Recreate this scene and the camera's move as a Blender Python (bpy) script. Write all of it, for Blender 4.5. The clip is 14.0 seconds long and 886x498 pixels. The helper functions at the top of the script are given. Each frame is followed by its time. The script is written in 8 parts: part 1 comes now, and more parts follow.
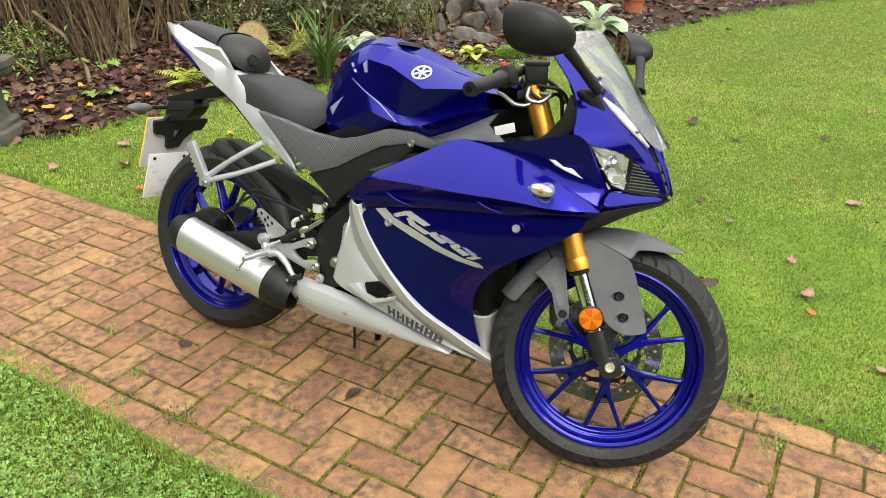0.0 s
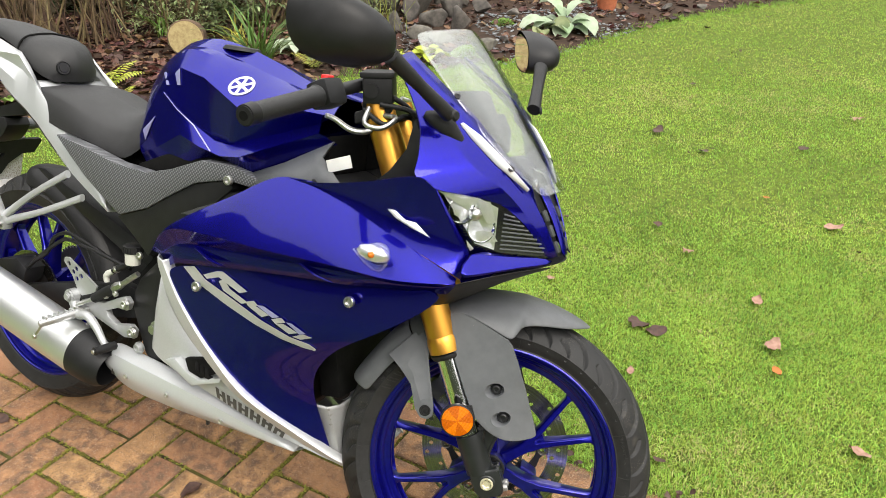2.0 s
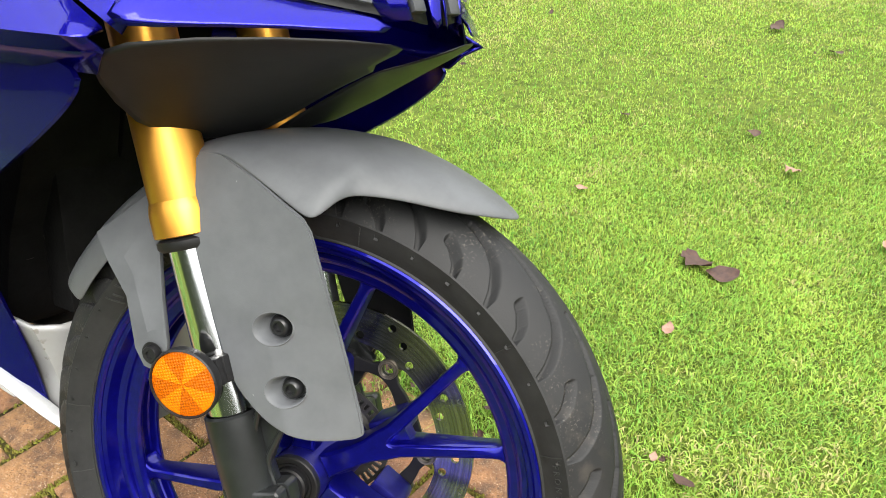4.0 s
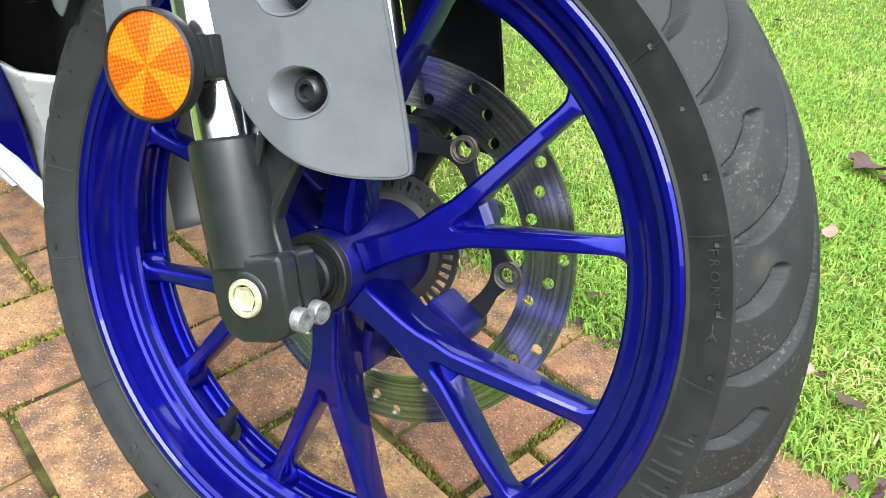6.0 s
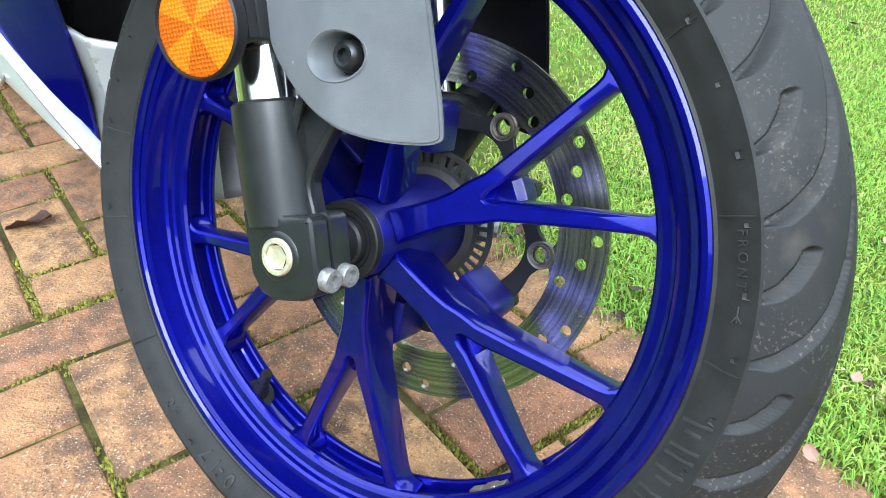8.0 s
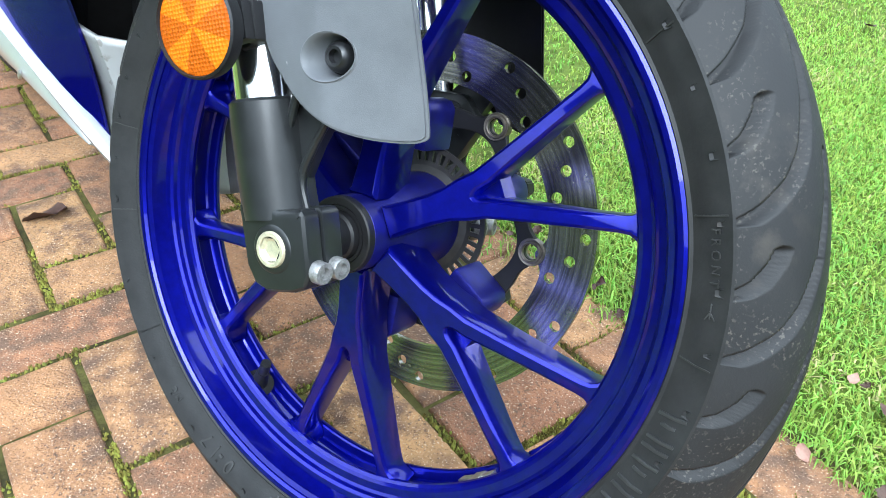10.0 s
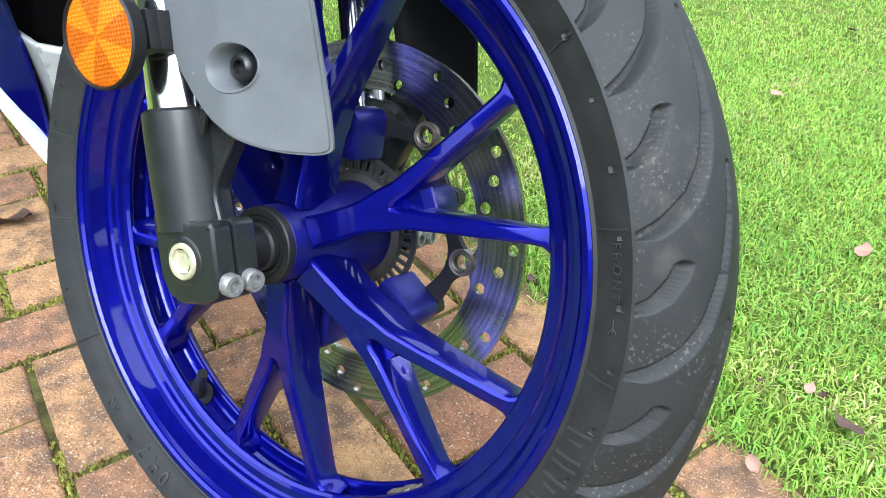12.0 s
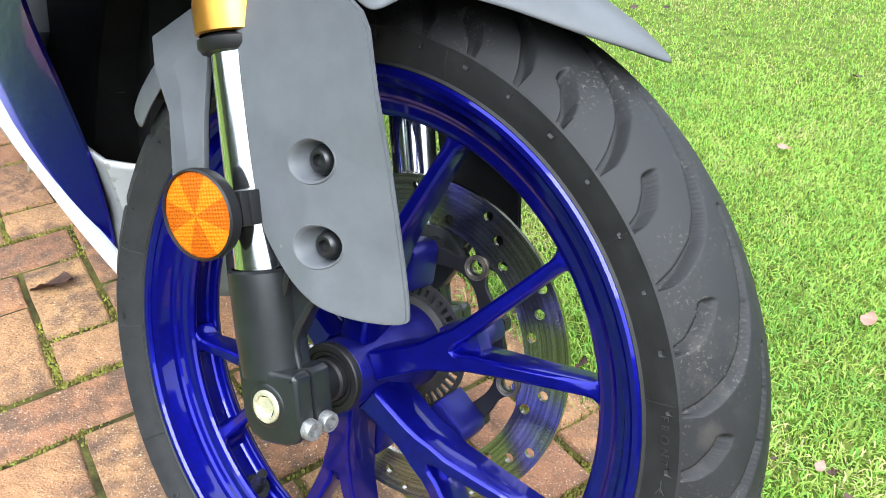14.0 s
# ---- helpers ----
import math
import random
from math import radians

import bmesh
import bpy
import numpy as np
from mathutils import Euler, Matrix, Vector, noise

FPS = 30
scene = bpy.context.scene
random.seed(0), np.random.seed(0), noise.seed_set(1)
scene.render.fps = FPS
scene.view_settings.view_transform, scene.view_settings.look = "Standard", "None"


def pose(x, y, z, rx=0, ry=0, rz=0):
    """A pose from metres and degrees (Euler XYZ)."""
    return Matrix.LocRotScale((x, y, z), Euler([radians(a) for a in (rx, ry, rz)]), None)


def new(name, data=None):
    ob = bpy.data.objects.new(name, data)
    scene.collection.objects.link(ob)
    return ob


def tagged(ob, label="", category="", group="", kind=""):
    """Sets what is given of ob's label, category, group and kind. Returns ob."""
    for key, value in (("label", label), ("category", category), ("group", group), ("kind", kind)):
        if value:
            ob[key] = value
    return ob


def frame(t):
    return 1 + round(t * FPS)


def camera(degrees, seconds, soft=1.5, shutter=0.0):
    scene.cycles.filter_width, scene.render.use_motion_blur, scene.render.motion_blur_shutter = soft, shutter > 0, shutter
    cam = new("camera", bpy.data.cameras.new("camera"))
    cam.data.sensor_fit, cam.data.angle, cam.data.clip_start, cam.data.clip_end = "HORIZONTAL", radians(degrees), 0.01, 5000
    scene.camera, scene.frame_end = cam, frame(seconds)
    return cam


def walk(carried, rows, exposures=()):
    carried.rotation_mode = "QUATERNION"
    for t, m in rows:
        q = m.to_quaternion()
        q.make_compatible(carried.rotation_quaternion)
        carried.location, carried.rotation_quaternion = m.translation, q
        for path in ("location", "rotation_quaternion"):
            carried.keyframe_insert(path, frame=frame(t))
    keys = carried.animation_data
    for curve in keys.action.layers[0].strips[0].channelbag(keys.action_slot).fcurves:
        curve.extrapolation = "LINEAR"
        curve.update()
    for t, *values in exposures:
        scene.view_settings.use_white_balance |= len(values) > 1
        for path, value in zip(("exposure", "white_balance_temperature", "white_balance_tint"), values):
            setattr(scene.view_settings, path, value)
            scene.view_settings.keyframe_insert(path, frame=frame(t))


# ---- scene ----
# ---------------- camera ----------------
cam = camera(61.7, 14.0, soft=0.6)
# seconds, eye, Euler angles in degrees
PATH = [
    (0.0, 0.0151, -1.7098, 1.4069, 62.268, -0.024, 2.124),
    (0.5, 0.0058, -1.6610, 1.3981, 62.181, -0.011, 2.176),
    (1.0, 0.0059, -1.5522, 1.3906, 62.197, 0.018, 2.292),
    (1.5, 0.1348, -1.4037, 1.3656, 62.171, 0.076, 1.931),
    (2.0, 0.3142, -1.2284, 1.3130, 62.195, 0.037, 1.736),
    (2.2, 0.3614, -1.1496, 1.2820, 62.179, -0.012, 1.740),
    (4.3, 0.5951, -0.5849, 0.7822, 57.313, -0.211, 12.765),
    (4.5, 0.5885, -0.5665, 0.7337, 57.671, 0.111, 13.661),
    (5.0, 0.5653, -0.5241, 0.6458, 56.549, -0.311, 15.651),
    (5.5, 0.5739, -0.5224, 0.5922, 55.954, -0.278, 17.851),
    (6.0, 0.5834, -0.5319, 0.5918, 55.732, -0.284, 20.263),
    (6.5, 0.5871, -0.5330, 0.5883, 55.624, -0.332, 22.303),
    (7.0, 0.5885, -0.5364, 0.5837, 55.544, -0.305, 23.870),
    (7.5, 0.5966, -0.5370, 0.5806, 55.560, -0.360, 24.904),
    (10.0, 0.6264, -0.5414, 0.5877, 55.400, -0.281, 27.237),
    (10.5, 0.6378, -0.5338, 0.5947, 55.538, -0.285, 27.432),
    (11.0, 0.6534, -0.5170, 0.5922, 55.538, -0.260, 27.488),
    (11.5, 0.6682, -0.5103, 0.5894, 55.564, -0.230, 27.478),
    (12.0, 0.6707, -0.5095, 0.5898, 55.564, -0.228, 27.424),
    (12.5, 0.6720, -0.5100, 0.5900, 55.568, -0.225, 27.356),
    (13.0, 0.6703, -0.5091, 0.5968, 55.519, -0.253, 27.285),
    (13.5, 0.6563, -0.5080, 0.6216, 55.480, -0.327, 27.279),
    (14.0, 0.6264, -0.5146, 0.6999, 55.478, -0.481, 27.349),
]
walk(cam, [(t, pose(x, y, z, a, b, c)) for t, x, y, z, a, b, c in PATH],
     [(0.0, 1.32, 6750, 10), (2.2, 1.44, 6700, 10), (4.3, 1.90, 6550, 9), (5.0, 2.04, 6700, 9), (5.5, 2.10, 6400, 8), (6.2, 2.06, 5800, 6), (7.5, 2.03, 5500, 5), (10.5, 1.98, 5350, 4), (12.0, 2.01, 5550, 6), (14.0, 2.04, 5700, 8)])

# ---------------- world and sun: bright overcast ----------------
SUN_EL, SUN_AZ = 48.0, 150.0
world = bpy.data.worlds.new("overcast_sky")
scene.world = world
world.use_nodes = True
wn, wl = world.node_tree.nodes, world.node_tree.links
wn.clear()
w_out, w_bg, w_sky, w_mix = (wn.new("ShaderNodeOutputWorld"), wn.new("ShaderNodeBackground"),
                             wn.new("ShaderNodeTexSky"), wn.new("ShaderNodeMix"))
w_sky.sky_type, w_sky.sun_disc = "NISHITA", False
w_sky.sun_elevation, w_sky.sun_rotation = radians(SUN_EL), radians(SUN_AZ)
w_sky.air_density, w_sky.dust_density = 1.0, 4.0
w_mix.data_type = "RGBA"
w_mix.inputs[0].default_value = 0.88         # cloud cover over the clear sky
w_tc, w_sep, w_up, w_cloud = wn.new("ShaderNodeTexCoord"), wn.new("ShaderNodeSeparateXYZ"), wn.new("ShaderNodeMapRange"), wn.new("ShaderNodeMix")
wl.new(w_tc.outputs["Generated"], w_sep.inputs[0])
wl.new(w_sep.outputs[2], w_up.inputs[0])              # cloud layer: three times brighter overhead than at the horizon
w_cloud.data_type = "RGBA"
w_cloud.inputs[6].default_value, w_cloud.inputs[7].default_value = (4.4, 4.4, 4.3, 1), (13.2, 13.2, 12.9, 1)
wl.new(w_up.outputs[0], w_cloud.inputs[0])
wl.new(w_cloud.outputs[2], w_mix.inputs[7])
wl.new(w_sky.outputs[0], w_mix.inputs[6])
wl.new(w_mix.outputs[2], w_bg.inputs[0])
w_bg.inputs[1].default_value = 0.10
wl.new(w_bg.outputs[0], w_out.inputs[0])
sun = new("sun", bpy.data.lights.new("sun", "SUN"))
sun.data.energy, sun.data.angle, sun.data.color = 1.2, radians(38), (1.0, 0.96, 0.9)
sun.matrix_world = pose(0, 0, 6, 90 - SUN_EL, 0, 180 - SUN_AZ)

# ---------------- materials ----------------
def material(name, base, rough=0.5, metal=0.0, var=0.2, scale=30.0, bump=0.0, bscale=300.0, coat=0.0,
             tint=None, island=0.0, obrand=0.0, spec=0.5, rvar=0.0, stretch=None, wear=None, detail=4.0, bump2=0.0, edge=None):
    """Noise-mottled surface: base to tint by broad noise, fine relief, gloss varied by the same noise."""
    m = bpy.data.materials.new(name)
    m.use_nodes = True
    n, l = m.node_tree.nodes, m.node_tree.links
    b = n["Principled BSDF"]
    geo = n.new("ShaderNodeNewGeometry")
    co = geo.outputs["Position"]
    if stretch:
        tc = n.new("ShaderNodeTexCoord")
        mp = n.new("ShaderNodeMapping")
        mp.inputs["Scale"].default_value = stretch
        l.new(tc.outputs["Object"], mp.inputs[0])
        co = mp.outputs[0]
    nz = n.new("ShaderNodeTexNoise")
    nz.inputs["Scale"].default_value, nz.inputs["Detail"].default_value = scale, detail
    nz.inputs["Roughness"].default_value = 0.65
    l.new(co, nz.inputs["Vector"])
    ramp = n.new("ShaderNodeValToRGB")
    lo = tint or tuple(c * (1 - var) for c in base)
    hi = base if tint else tuple(min(1, c * (1 + var)) for c in base)
    ramp.color_ramp.elements[0].position, ramp.color_ramp.elements[1].position = 0.32, 0.68
    ramp.color_ramp.elements[0].color, ramp.color_ramp.elements[1].color = (*lo, 1), (*hi, 1)
    l.new(nz.outputs[0], ramp.inputs[0])
    col = ramp.outputs[0]
    if island or obrand:
        hs = n.new("ShaderNodeHueSaturation")
        mr = n.new("ShaderNodeMapRange")
        k = island or obrand
        mr.inputs[3].default_value, mr.inputs[4].default_value = 1 - k, 1 + k
        if island:
            l.new(geo.outputs["Random Per Island"], mr.inputs[0])
        else:
            l.new(n.new("ShaderNodeObjectInfo").outputs["Random"], mr.inputs[0])
        l.new(mr.outputs[0], hs.inputs["Value"])
        mh = n.new("ShaderNodeMapRange")
        mh.inputs[3].default_value, mh.inputs[4].default_value = 0.5 - 0.07 * k, 0.5 + 0.07 * k
        l.new(mr.inputs[0].links[0].from_socket, mh.inputs[0])
        l.new(mh.outputs[0], hs.inputs["Hue"])
        l.new(col, hs.inputs["Color"])
        col = hs.outputs[0]
    for wr in (wear if wear and isinstance(wear[0][0], tuple) else [wear] if wear else []):   # specks, scuffs, stains: colour, scale, threshold, patch scale, patch threshold
        wz = n.new("ShaderNodeTexNoise")
        wz.inputs["Scale"].default_value, wz.inputs["Detail"].default_value = wr[1], 6
        l.new(co, wz.inputs["Vector"])
        wm = n.new("ShaderNodeMapRange")
        wm.inputs[1].default_value, wm.inputs[2].default_value = wr[2], wr[2] + (wr[5] if len(wr) > 5 else 0.07)
        l.new(wz.outputs[0], wm.inputs[0])
        fac = wm.outputs[0]
        if len(wr) > 3:                      # keep the specks in patches
            pz, pm, mu = n.new("ShaderNodeTexNoise"), n.new("ShaderNodeMapRange"), n.new("ShaderNodeMath")
            pz.inputs["Scale"].default_value, pz.inputs["Detail"].default_value = wr[3], 3
            l.new(co, pz.inputs["Vector"])
            pm.inputs[1].default_value, pm.inputs[2].default_value = wr[4], wr[4] + 0.12
            l.new(pz.outputs[0], pm.inputs[0])
            mu.operation = "MULTIPLY"
            l.new(wm.outputs[0], mu.inputs[0])
            l.new(pm.outputs[0], mu.inputs[1])
            fac = mu.outputs[0]
        mx = n.new("ShaderNodeMix")
        mx.data_type = "RGBA"
        mx.inputs[7].default_value = (*wr[0], 1)
        l.new(fac, mx.inputs[0])
        l.new(col, mx.inputs[6])
        col = mx.outputs[2]
    l.new(col, b.inputs["Base Color"])
    b.inputs["Roughness"].default_value, b.inputs["Metallic"].default_value = rough, metal
    b.inputs["Specular IOR Level"].default_value = spec
    if edge:                                 # tint of the flake at grazing angles
        b.inputs["Specular Tint"].default_value = (*edge, 1)
    b.inputs["Coat Weight"].default_value, b.inputs["Coat Roughness"].default_value = coat, 0.04
    if rvar:
        rr = n.new("ShaderNodeMapRange")
        rr.inputs[3].default_value, rr.inputs[4].default_value = rough - rvar, rough + rvar
        l.new(nz.outputs[0], rr.inputs[0])
        l.new(rr.outputs[0], b.inputs["Roughness"])
    if bump:
        bz = n.new("ShaderNodeTexNoise")
        bz.inputs["Scale"].default_value, bz.inputs["Detail"].default_value = bscale, 5
        l.new(co, bz.inputs["Vector"])
        bp = n.new("ShaderNodeBump")
        bp.inputs["Strength"].default_value, bp.inputs["Distance"].default_value = bump, 0.002
        l.new(bz.outputs[0], bp.inputs["Height"])
        if bump2:                            # broader pits and hollows under the fine grain
            b2, bq = n.new("ShaderNodeTexNoise"), n.new("ShaderNodeBump")
            b2.inputs["Scale"].default_value, b2.inputs["Detail"].default_value = bscale * .22, 6
            l.new(co, b2.inputs["Vector"])
            bq.inputs["Strength"].default_value, bq.inputs["Distance"].default_value = bump2, 0.006
            l.new(b2.outputs[0], bq.inputs["Height"])
            l.new(bq.outputs[0], bp.inputs["Normal"])
        l.new(bp.outputs[0], b.inputs["Normal"])
    return m


BLUE = material("metallic_blue_paint", (0.005, 0.0035, 0.205), 0.25, 0.80, var=0.12, scale=900, coat=0.5, edge=(0.22, 0.22, 0.85), bump=0.012, bscale=1500)
RIMBLUE = material("blue_rim_enamel", (0.006, 0.006, 0.222), 0.30, 0.76, var=0.15, scale=120, coat=0.62, edge=(0.22, 0.22, 0.85), bump=0.01, bscale=260, rvar=0.04)
HUBBLUE = material("dusty_blue_hub_enamel", (0.008, 0.008, 0.15), 0.42, 0.5, var=0.3, scale=60, coat=0.05, bump=0.02, bscale=260, rvar=0.08)
BAND = material("silver_side_paint", (0.44, 0.45, 0.46), 0.40, 0.25, var=0.05, scale=300, coat=0.2)
SILVER = material("pearl_silver_paint", (0.44, 0.455, 0.47), 0.34, 0.25, var=0.05, scale=400, coat=0.6)
SILVER2 = material("dull_silver_casting", (0.42, 0.43, 0.44), 0.42, 0.6, var=0.06, scale=30, bump=0.03)
ALU = material("brushed_silencer_alloy", (0.72, 0.73, 0.74), 0.36, 0.85, var=0.06, scale=90, stretch=(6, 60, 60), bump=0.05)
GREY = material("textured_grey_plastic", (0.094, 0.099, 0.107), 0.5, 0.0, var=0.12, scale=25, bump=0.10, bscale=1800, spec=0.35, wear=((0.42, 0.42, 0.42), 170, 0.76, 14, 0.46))
GREY2 = material("carbon_look_grey_plastic", (0.048, 0.050, 0.055), 0.5, 0.0, var=0.15, scale=500, bump=0.3, bscale=900, spec=0.35)
BLACK = material("black_plastic", (0.010, 0.010, 0.011), 0.48, 0.0, var=0.3, scale=30, bump=0.08, bscale=900, spec=0.3)
# Near-black for gaps and insides: the shade there is put into the colour.
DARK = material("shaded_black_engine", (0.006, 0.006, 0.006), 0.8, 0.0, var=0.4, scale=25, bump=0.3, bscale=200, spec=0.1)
BOLTBLACK = material("black_oxide_bolt", (0.016, 0.0165, 0.018), 0.30, 0.3, var=0.2, scale=200, spec=0.5)
HOSE = material("dusty_black_hose", (0.030, 0.026, 0.022), 0.65, 0.0, var=0.4, scale=40, bump=0.15, bscale=300, spec=0.3)
FORKBLACK = material("black_painted_fork_casting", (0.0135, 0.0148, 0.0155), 0.33, 0.0, var=0.25, scale=50, bump=0.02, bscale=900, coat=0.05, spec=0.4, wear=((0.12, 0.12, 0.12), 300, 0.72, 20, 0.5))
RUBBER = material("tyre_sidewall_rubber", (0.017, 0.0173, 0.0178), 0.58, 0.0, var=0.3, scale=45, bump=0.10, bscale=500, spec=0.28)
TREAD = material("worn_tread_rubber", (0.0165, 0.0170, 0.0180), 0.60, 0.0, tint=(0.0105, 0.0108, 0.0115), scale=14, bump=0.10, bscale=700, spec=0.32,
                 wear=[((0.045, 0.040, 0.034), 60, 0.50, 9, 0.48, 0.30), ((0.066, 0.060, 0.052), 420, 0.57, 20, 0.47, 0.10)], rvar=0.12)
VINYL = material("black_seat_vinyl", (0.0135, 0.0135, 0.0148), 0.56, 0.0, var=0.2, scale=40, bump=0.25, bscale=1400)
GOLD = material("gold_anodised_tube", (0.70, 0.34, 0.055), 0.34, 0.9, var=0.06, scale=60, stretch=(90, 90, 6))
CHROME = material("chromed_stanchion", (0.86, 0.87, 0.88), 0.13, 1.0, var=0.03, scale=60)
STEEL = material("bright_steel_bolt", (0.55, 0.55, 0.54), 0.30, 0.95, var=0.2, scale=200, bump=0.1, bscale=600)
OLDSTEEL = material("weathered_steel_bolt", (0.25, 0.25, 0.245), 0.45, 0.6, var=0.35, scale=260, bump=0.25, bscale=700)
BRASSY = material("yellowed_axle_end", (0.62, 0.58, 0.42), 0.38, 0.6, var=0.2, scale=200, bump=0.15, bscale=500)
DISC = material("machined_brake_steel", (0.60, 0.59, 0.55), 0.25, 1.0, bump=0.05, bscale=300, rvar=0.08)
CASTGREY = material("dark_grey_casting", (0.055, 0.058, 0.062), 0.38, 0.3, var=0.2, scale=60, bump=0.05, bscale=500)
MILKY = material("milky_plastic", (0.50, 0.50, 0.46), 0.4, 0.0, var=0.1, scale=60)
BRONZE = material("tarnished_bobbin_steel", (0.155, 0.138, 0.118), 0.42, 0.75, var=0.25, scale=200)
ABSM = material("dark_sensor_steel", (0.036, 0.034, 0.033), 0.5, 0.3, var=0.2, scale=90)
AMBER = material("amber_reflector_lens", (0.58, 0.150, 0.002), 0.3, 0.0, var=0.12, scale=300, coat=0.08, spec=0.15)
CARBON = material("dotted_carbon_look_plastic", (0.050, 0.052, 0.057), 0.5, 0.0, var=0.15, scale=500, spec=0.35)
AMBERDEEP = material("amber_reflector_wedge", (0.40, 0.083, 0.001), 0.3, 0.0, var=0.12, scale=300, coat=0.08, spec=0.15)
RED = material("red_switch", (0.6, 0.02, 0.02), 0.4)
WHITEM = material("white_decal", (0.75, 0.76, 0.78), 0.35, 0.1, var=0.03, coat=0.5)
MARKGREY = material("silver_grey_decal", (0.38, 0.38, 0.37), 0.4, 0.3, var=0.04, coat=0.3)
# Lettering rubbers paler than the sidewall: relief shading is put into their colour.
MOULDED = material("moulded_sidewall_rubber", (0.028, 0.0282, 0.029), 0.5, 0.0, var=0.25, scale=90, spec=0.35)
RAISED = material("lightened_raised_rubber", (0.027, 0.027, 0.0265), 0.6, 0.0, var=0.25, scale=90, spec=0.3)
LILAC = material("pale_lilac_decal", (0.26, 0.26, 0.44), 0.35, 0.2, var=0.03, coat=0.5)
GREYDECAL = material("grey_decal", (0.075, 0.071, 0.065), 0.6, 0.0, var=0.1, spec=0.2)
LABELW = material("paper_label", (0.72, 0.72, 0.70), 0.6, var=0.05)
PLATEBACK = material("muddy_plate_back", (0.52, 0.51, 0.53), 0.45, 0.1, scale=14, var=0.05, wear=((0.26, 0.23, 0.20), 300, 0.52, 10, 0.46))
FLAP = material("muddy_white_flap", (0.70, 0.69, 0.72), 0.40, 0.0, scale=14, var=0.04, wear=((0.24, 0.20, 0.17), 300, 0.54, 12, 0.50))
YELLOWP = material("yellow_plate_face", (0.85, 0.62, 0.05), 0.4, var=0.05)
DIRTY = material("dirty_silver_panel", (0.33, 0.335, 0.34), 0.5, 0.3, scale=14, tint=(0.29, 0.29, 0.285), bump=0.15, bscale=150, wear=((0.12, 0.10, 0.08), 90, 0.60, 14, 0.52))
REFLECT = material("headlight_reflector", (0.86, 0.87, 0.88), 0.30, 0.85, var=0.1, scale=80)
TERRA = material("terracotta", (0.42, 0.13, 0.06), 0.8, var=0.2, bump=0.3, bscale=120)


def glass(name, colour, rough, alpha_mix, ior=1.45):
    m = bpy.data.materials.new(name)
    m.use_nodes = True
    n, l = m.node_tree.nodes, m.node_tree.links
    n.clear()
    out, mix, tr, gl, fr = (n.new("ShaderNodeOutputMaterial"), n.new("ShaderNodeMixShader"), n.new("ShaderNodeBsdfTransparent"),
                            n.new("ShaderNodeBsdfGlossy"), n.new("ShaderNodeFresnel"))
    tr.inputs[0].default_value = (*colour, 1)
    gl.inputs["Roughness"].default_value = rough
    fr.inputs[0].default_value = ior
    cap = n.new("ShaderNodeMath")
    cap.operation = "MINIMUM"
    cap.inputs[1].default_value = 0.28
    boost = n.new("ShaderNodeMath")
    boost.operation = "ADD"
    boost.inputs[1].default_value = alpha_mix
    l.new(fr.outputs[0], cap.inputs[0])
    l.new(cap.outputs[0], boost.inputs[0])
    l.new(boost.outputs[0], mix.inputs[0])
    l.new(tr.outputs[0], mix.inputs[1])
    l.new(gl.outputs[0], mix.inputs[2])
    l.new(mix.outputs[0], out.inputs[0])
    return m


SCREEN = glass("smoke_tinted_screen", (0.90, 0.92, 0.91), 0.08, 0.05, 1.4)
LENS = glass("clear_lamp_lens", (0.93, 0.94, 0.95), 0.03, 0.02)
MIRROR = material("mirror_glass", (0.85, 0.86, 0.87), 0.02, 1.0, var=0.01)

# fine grid of pale dots over the frame covers
def dotted(m, pitch):
    n, l = m.node_tree.nodes, m.node_tree.links
    b = n["Principled BSDF"]
    tc, vo, mp, mr, mx = (n.new("ShaderNodeTexCoord"), n.new("ShaderNodeTexVoronoi"), n.new("ShaderNodeMapping"), n.new("ShaderNodeMapRange"), n.new("ShaderNodeMix"))
    mp.inputs["Scale"].default_value = (1 / pitch, 0, 1 / pitch)
    mp.inputs["Rotation"].default_value = (0, radians(40), 0)
    vo.inputs["Scale"].default_value, vo.inputs["Randomness"].default_value = 1.0, 0.0
    l.new(tc.outputs["Object"], mp.inputs[0])
    l.new(mp.outputs[0], vo.inputs["Vector"])
    mr.inputs[1].default_value, mr.inputs[2].default_value, mr.inputs[3].default_value, mr.inputs[4].default_value = .22, .40, 1, 0
    l.new(vo.outputs["Distance"], mr.inputs[0])
    mx.data_type = "RGBA"
    mx.inputs[7].default_value = (.16, .165, .175, 1)
    l.new(mr.outputs[0], mx.inputs[0])
    l.new(b.inputs["Base Color"].links[0].from_socket, mx.inputs[6])
    l.new(mx.outputs[2], b.inputs["Base Color"])


dotted(CARBON, .0055)


# lens with honeycomb relief and five alternating wedges
def amber_prisms(m):
    n, l = m.node_tree.nodes, m.node_tree.links
    b = n["Principled BSDF"]
    tc, vo, bp = n.new("ShaderNodeTexCoord"), n.new("ShaderNodeTexVoronoi"), n.new("ShaderNodeBump")
    vo.inputs["Scale"].default_value = 420
    vo.inputs["Randomness"].default_value = 0.15
    l.new(tc.outputs["Object"], vo.inputs["Vector"])
    bp.inputs["Strength"].default_value, bp.inputs["Distance"].default_value = 0.55, 0.002
    l.new(vo.outputs["Distance"], bp.inputs["Height"])
    l.new(bp.outputs[0], b.inputs["Normal"])


amber_prisms(AMBER)
amber_prisms(AMBERDEEP)

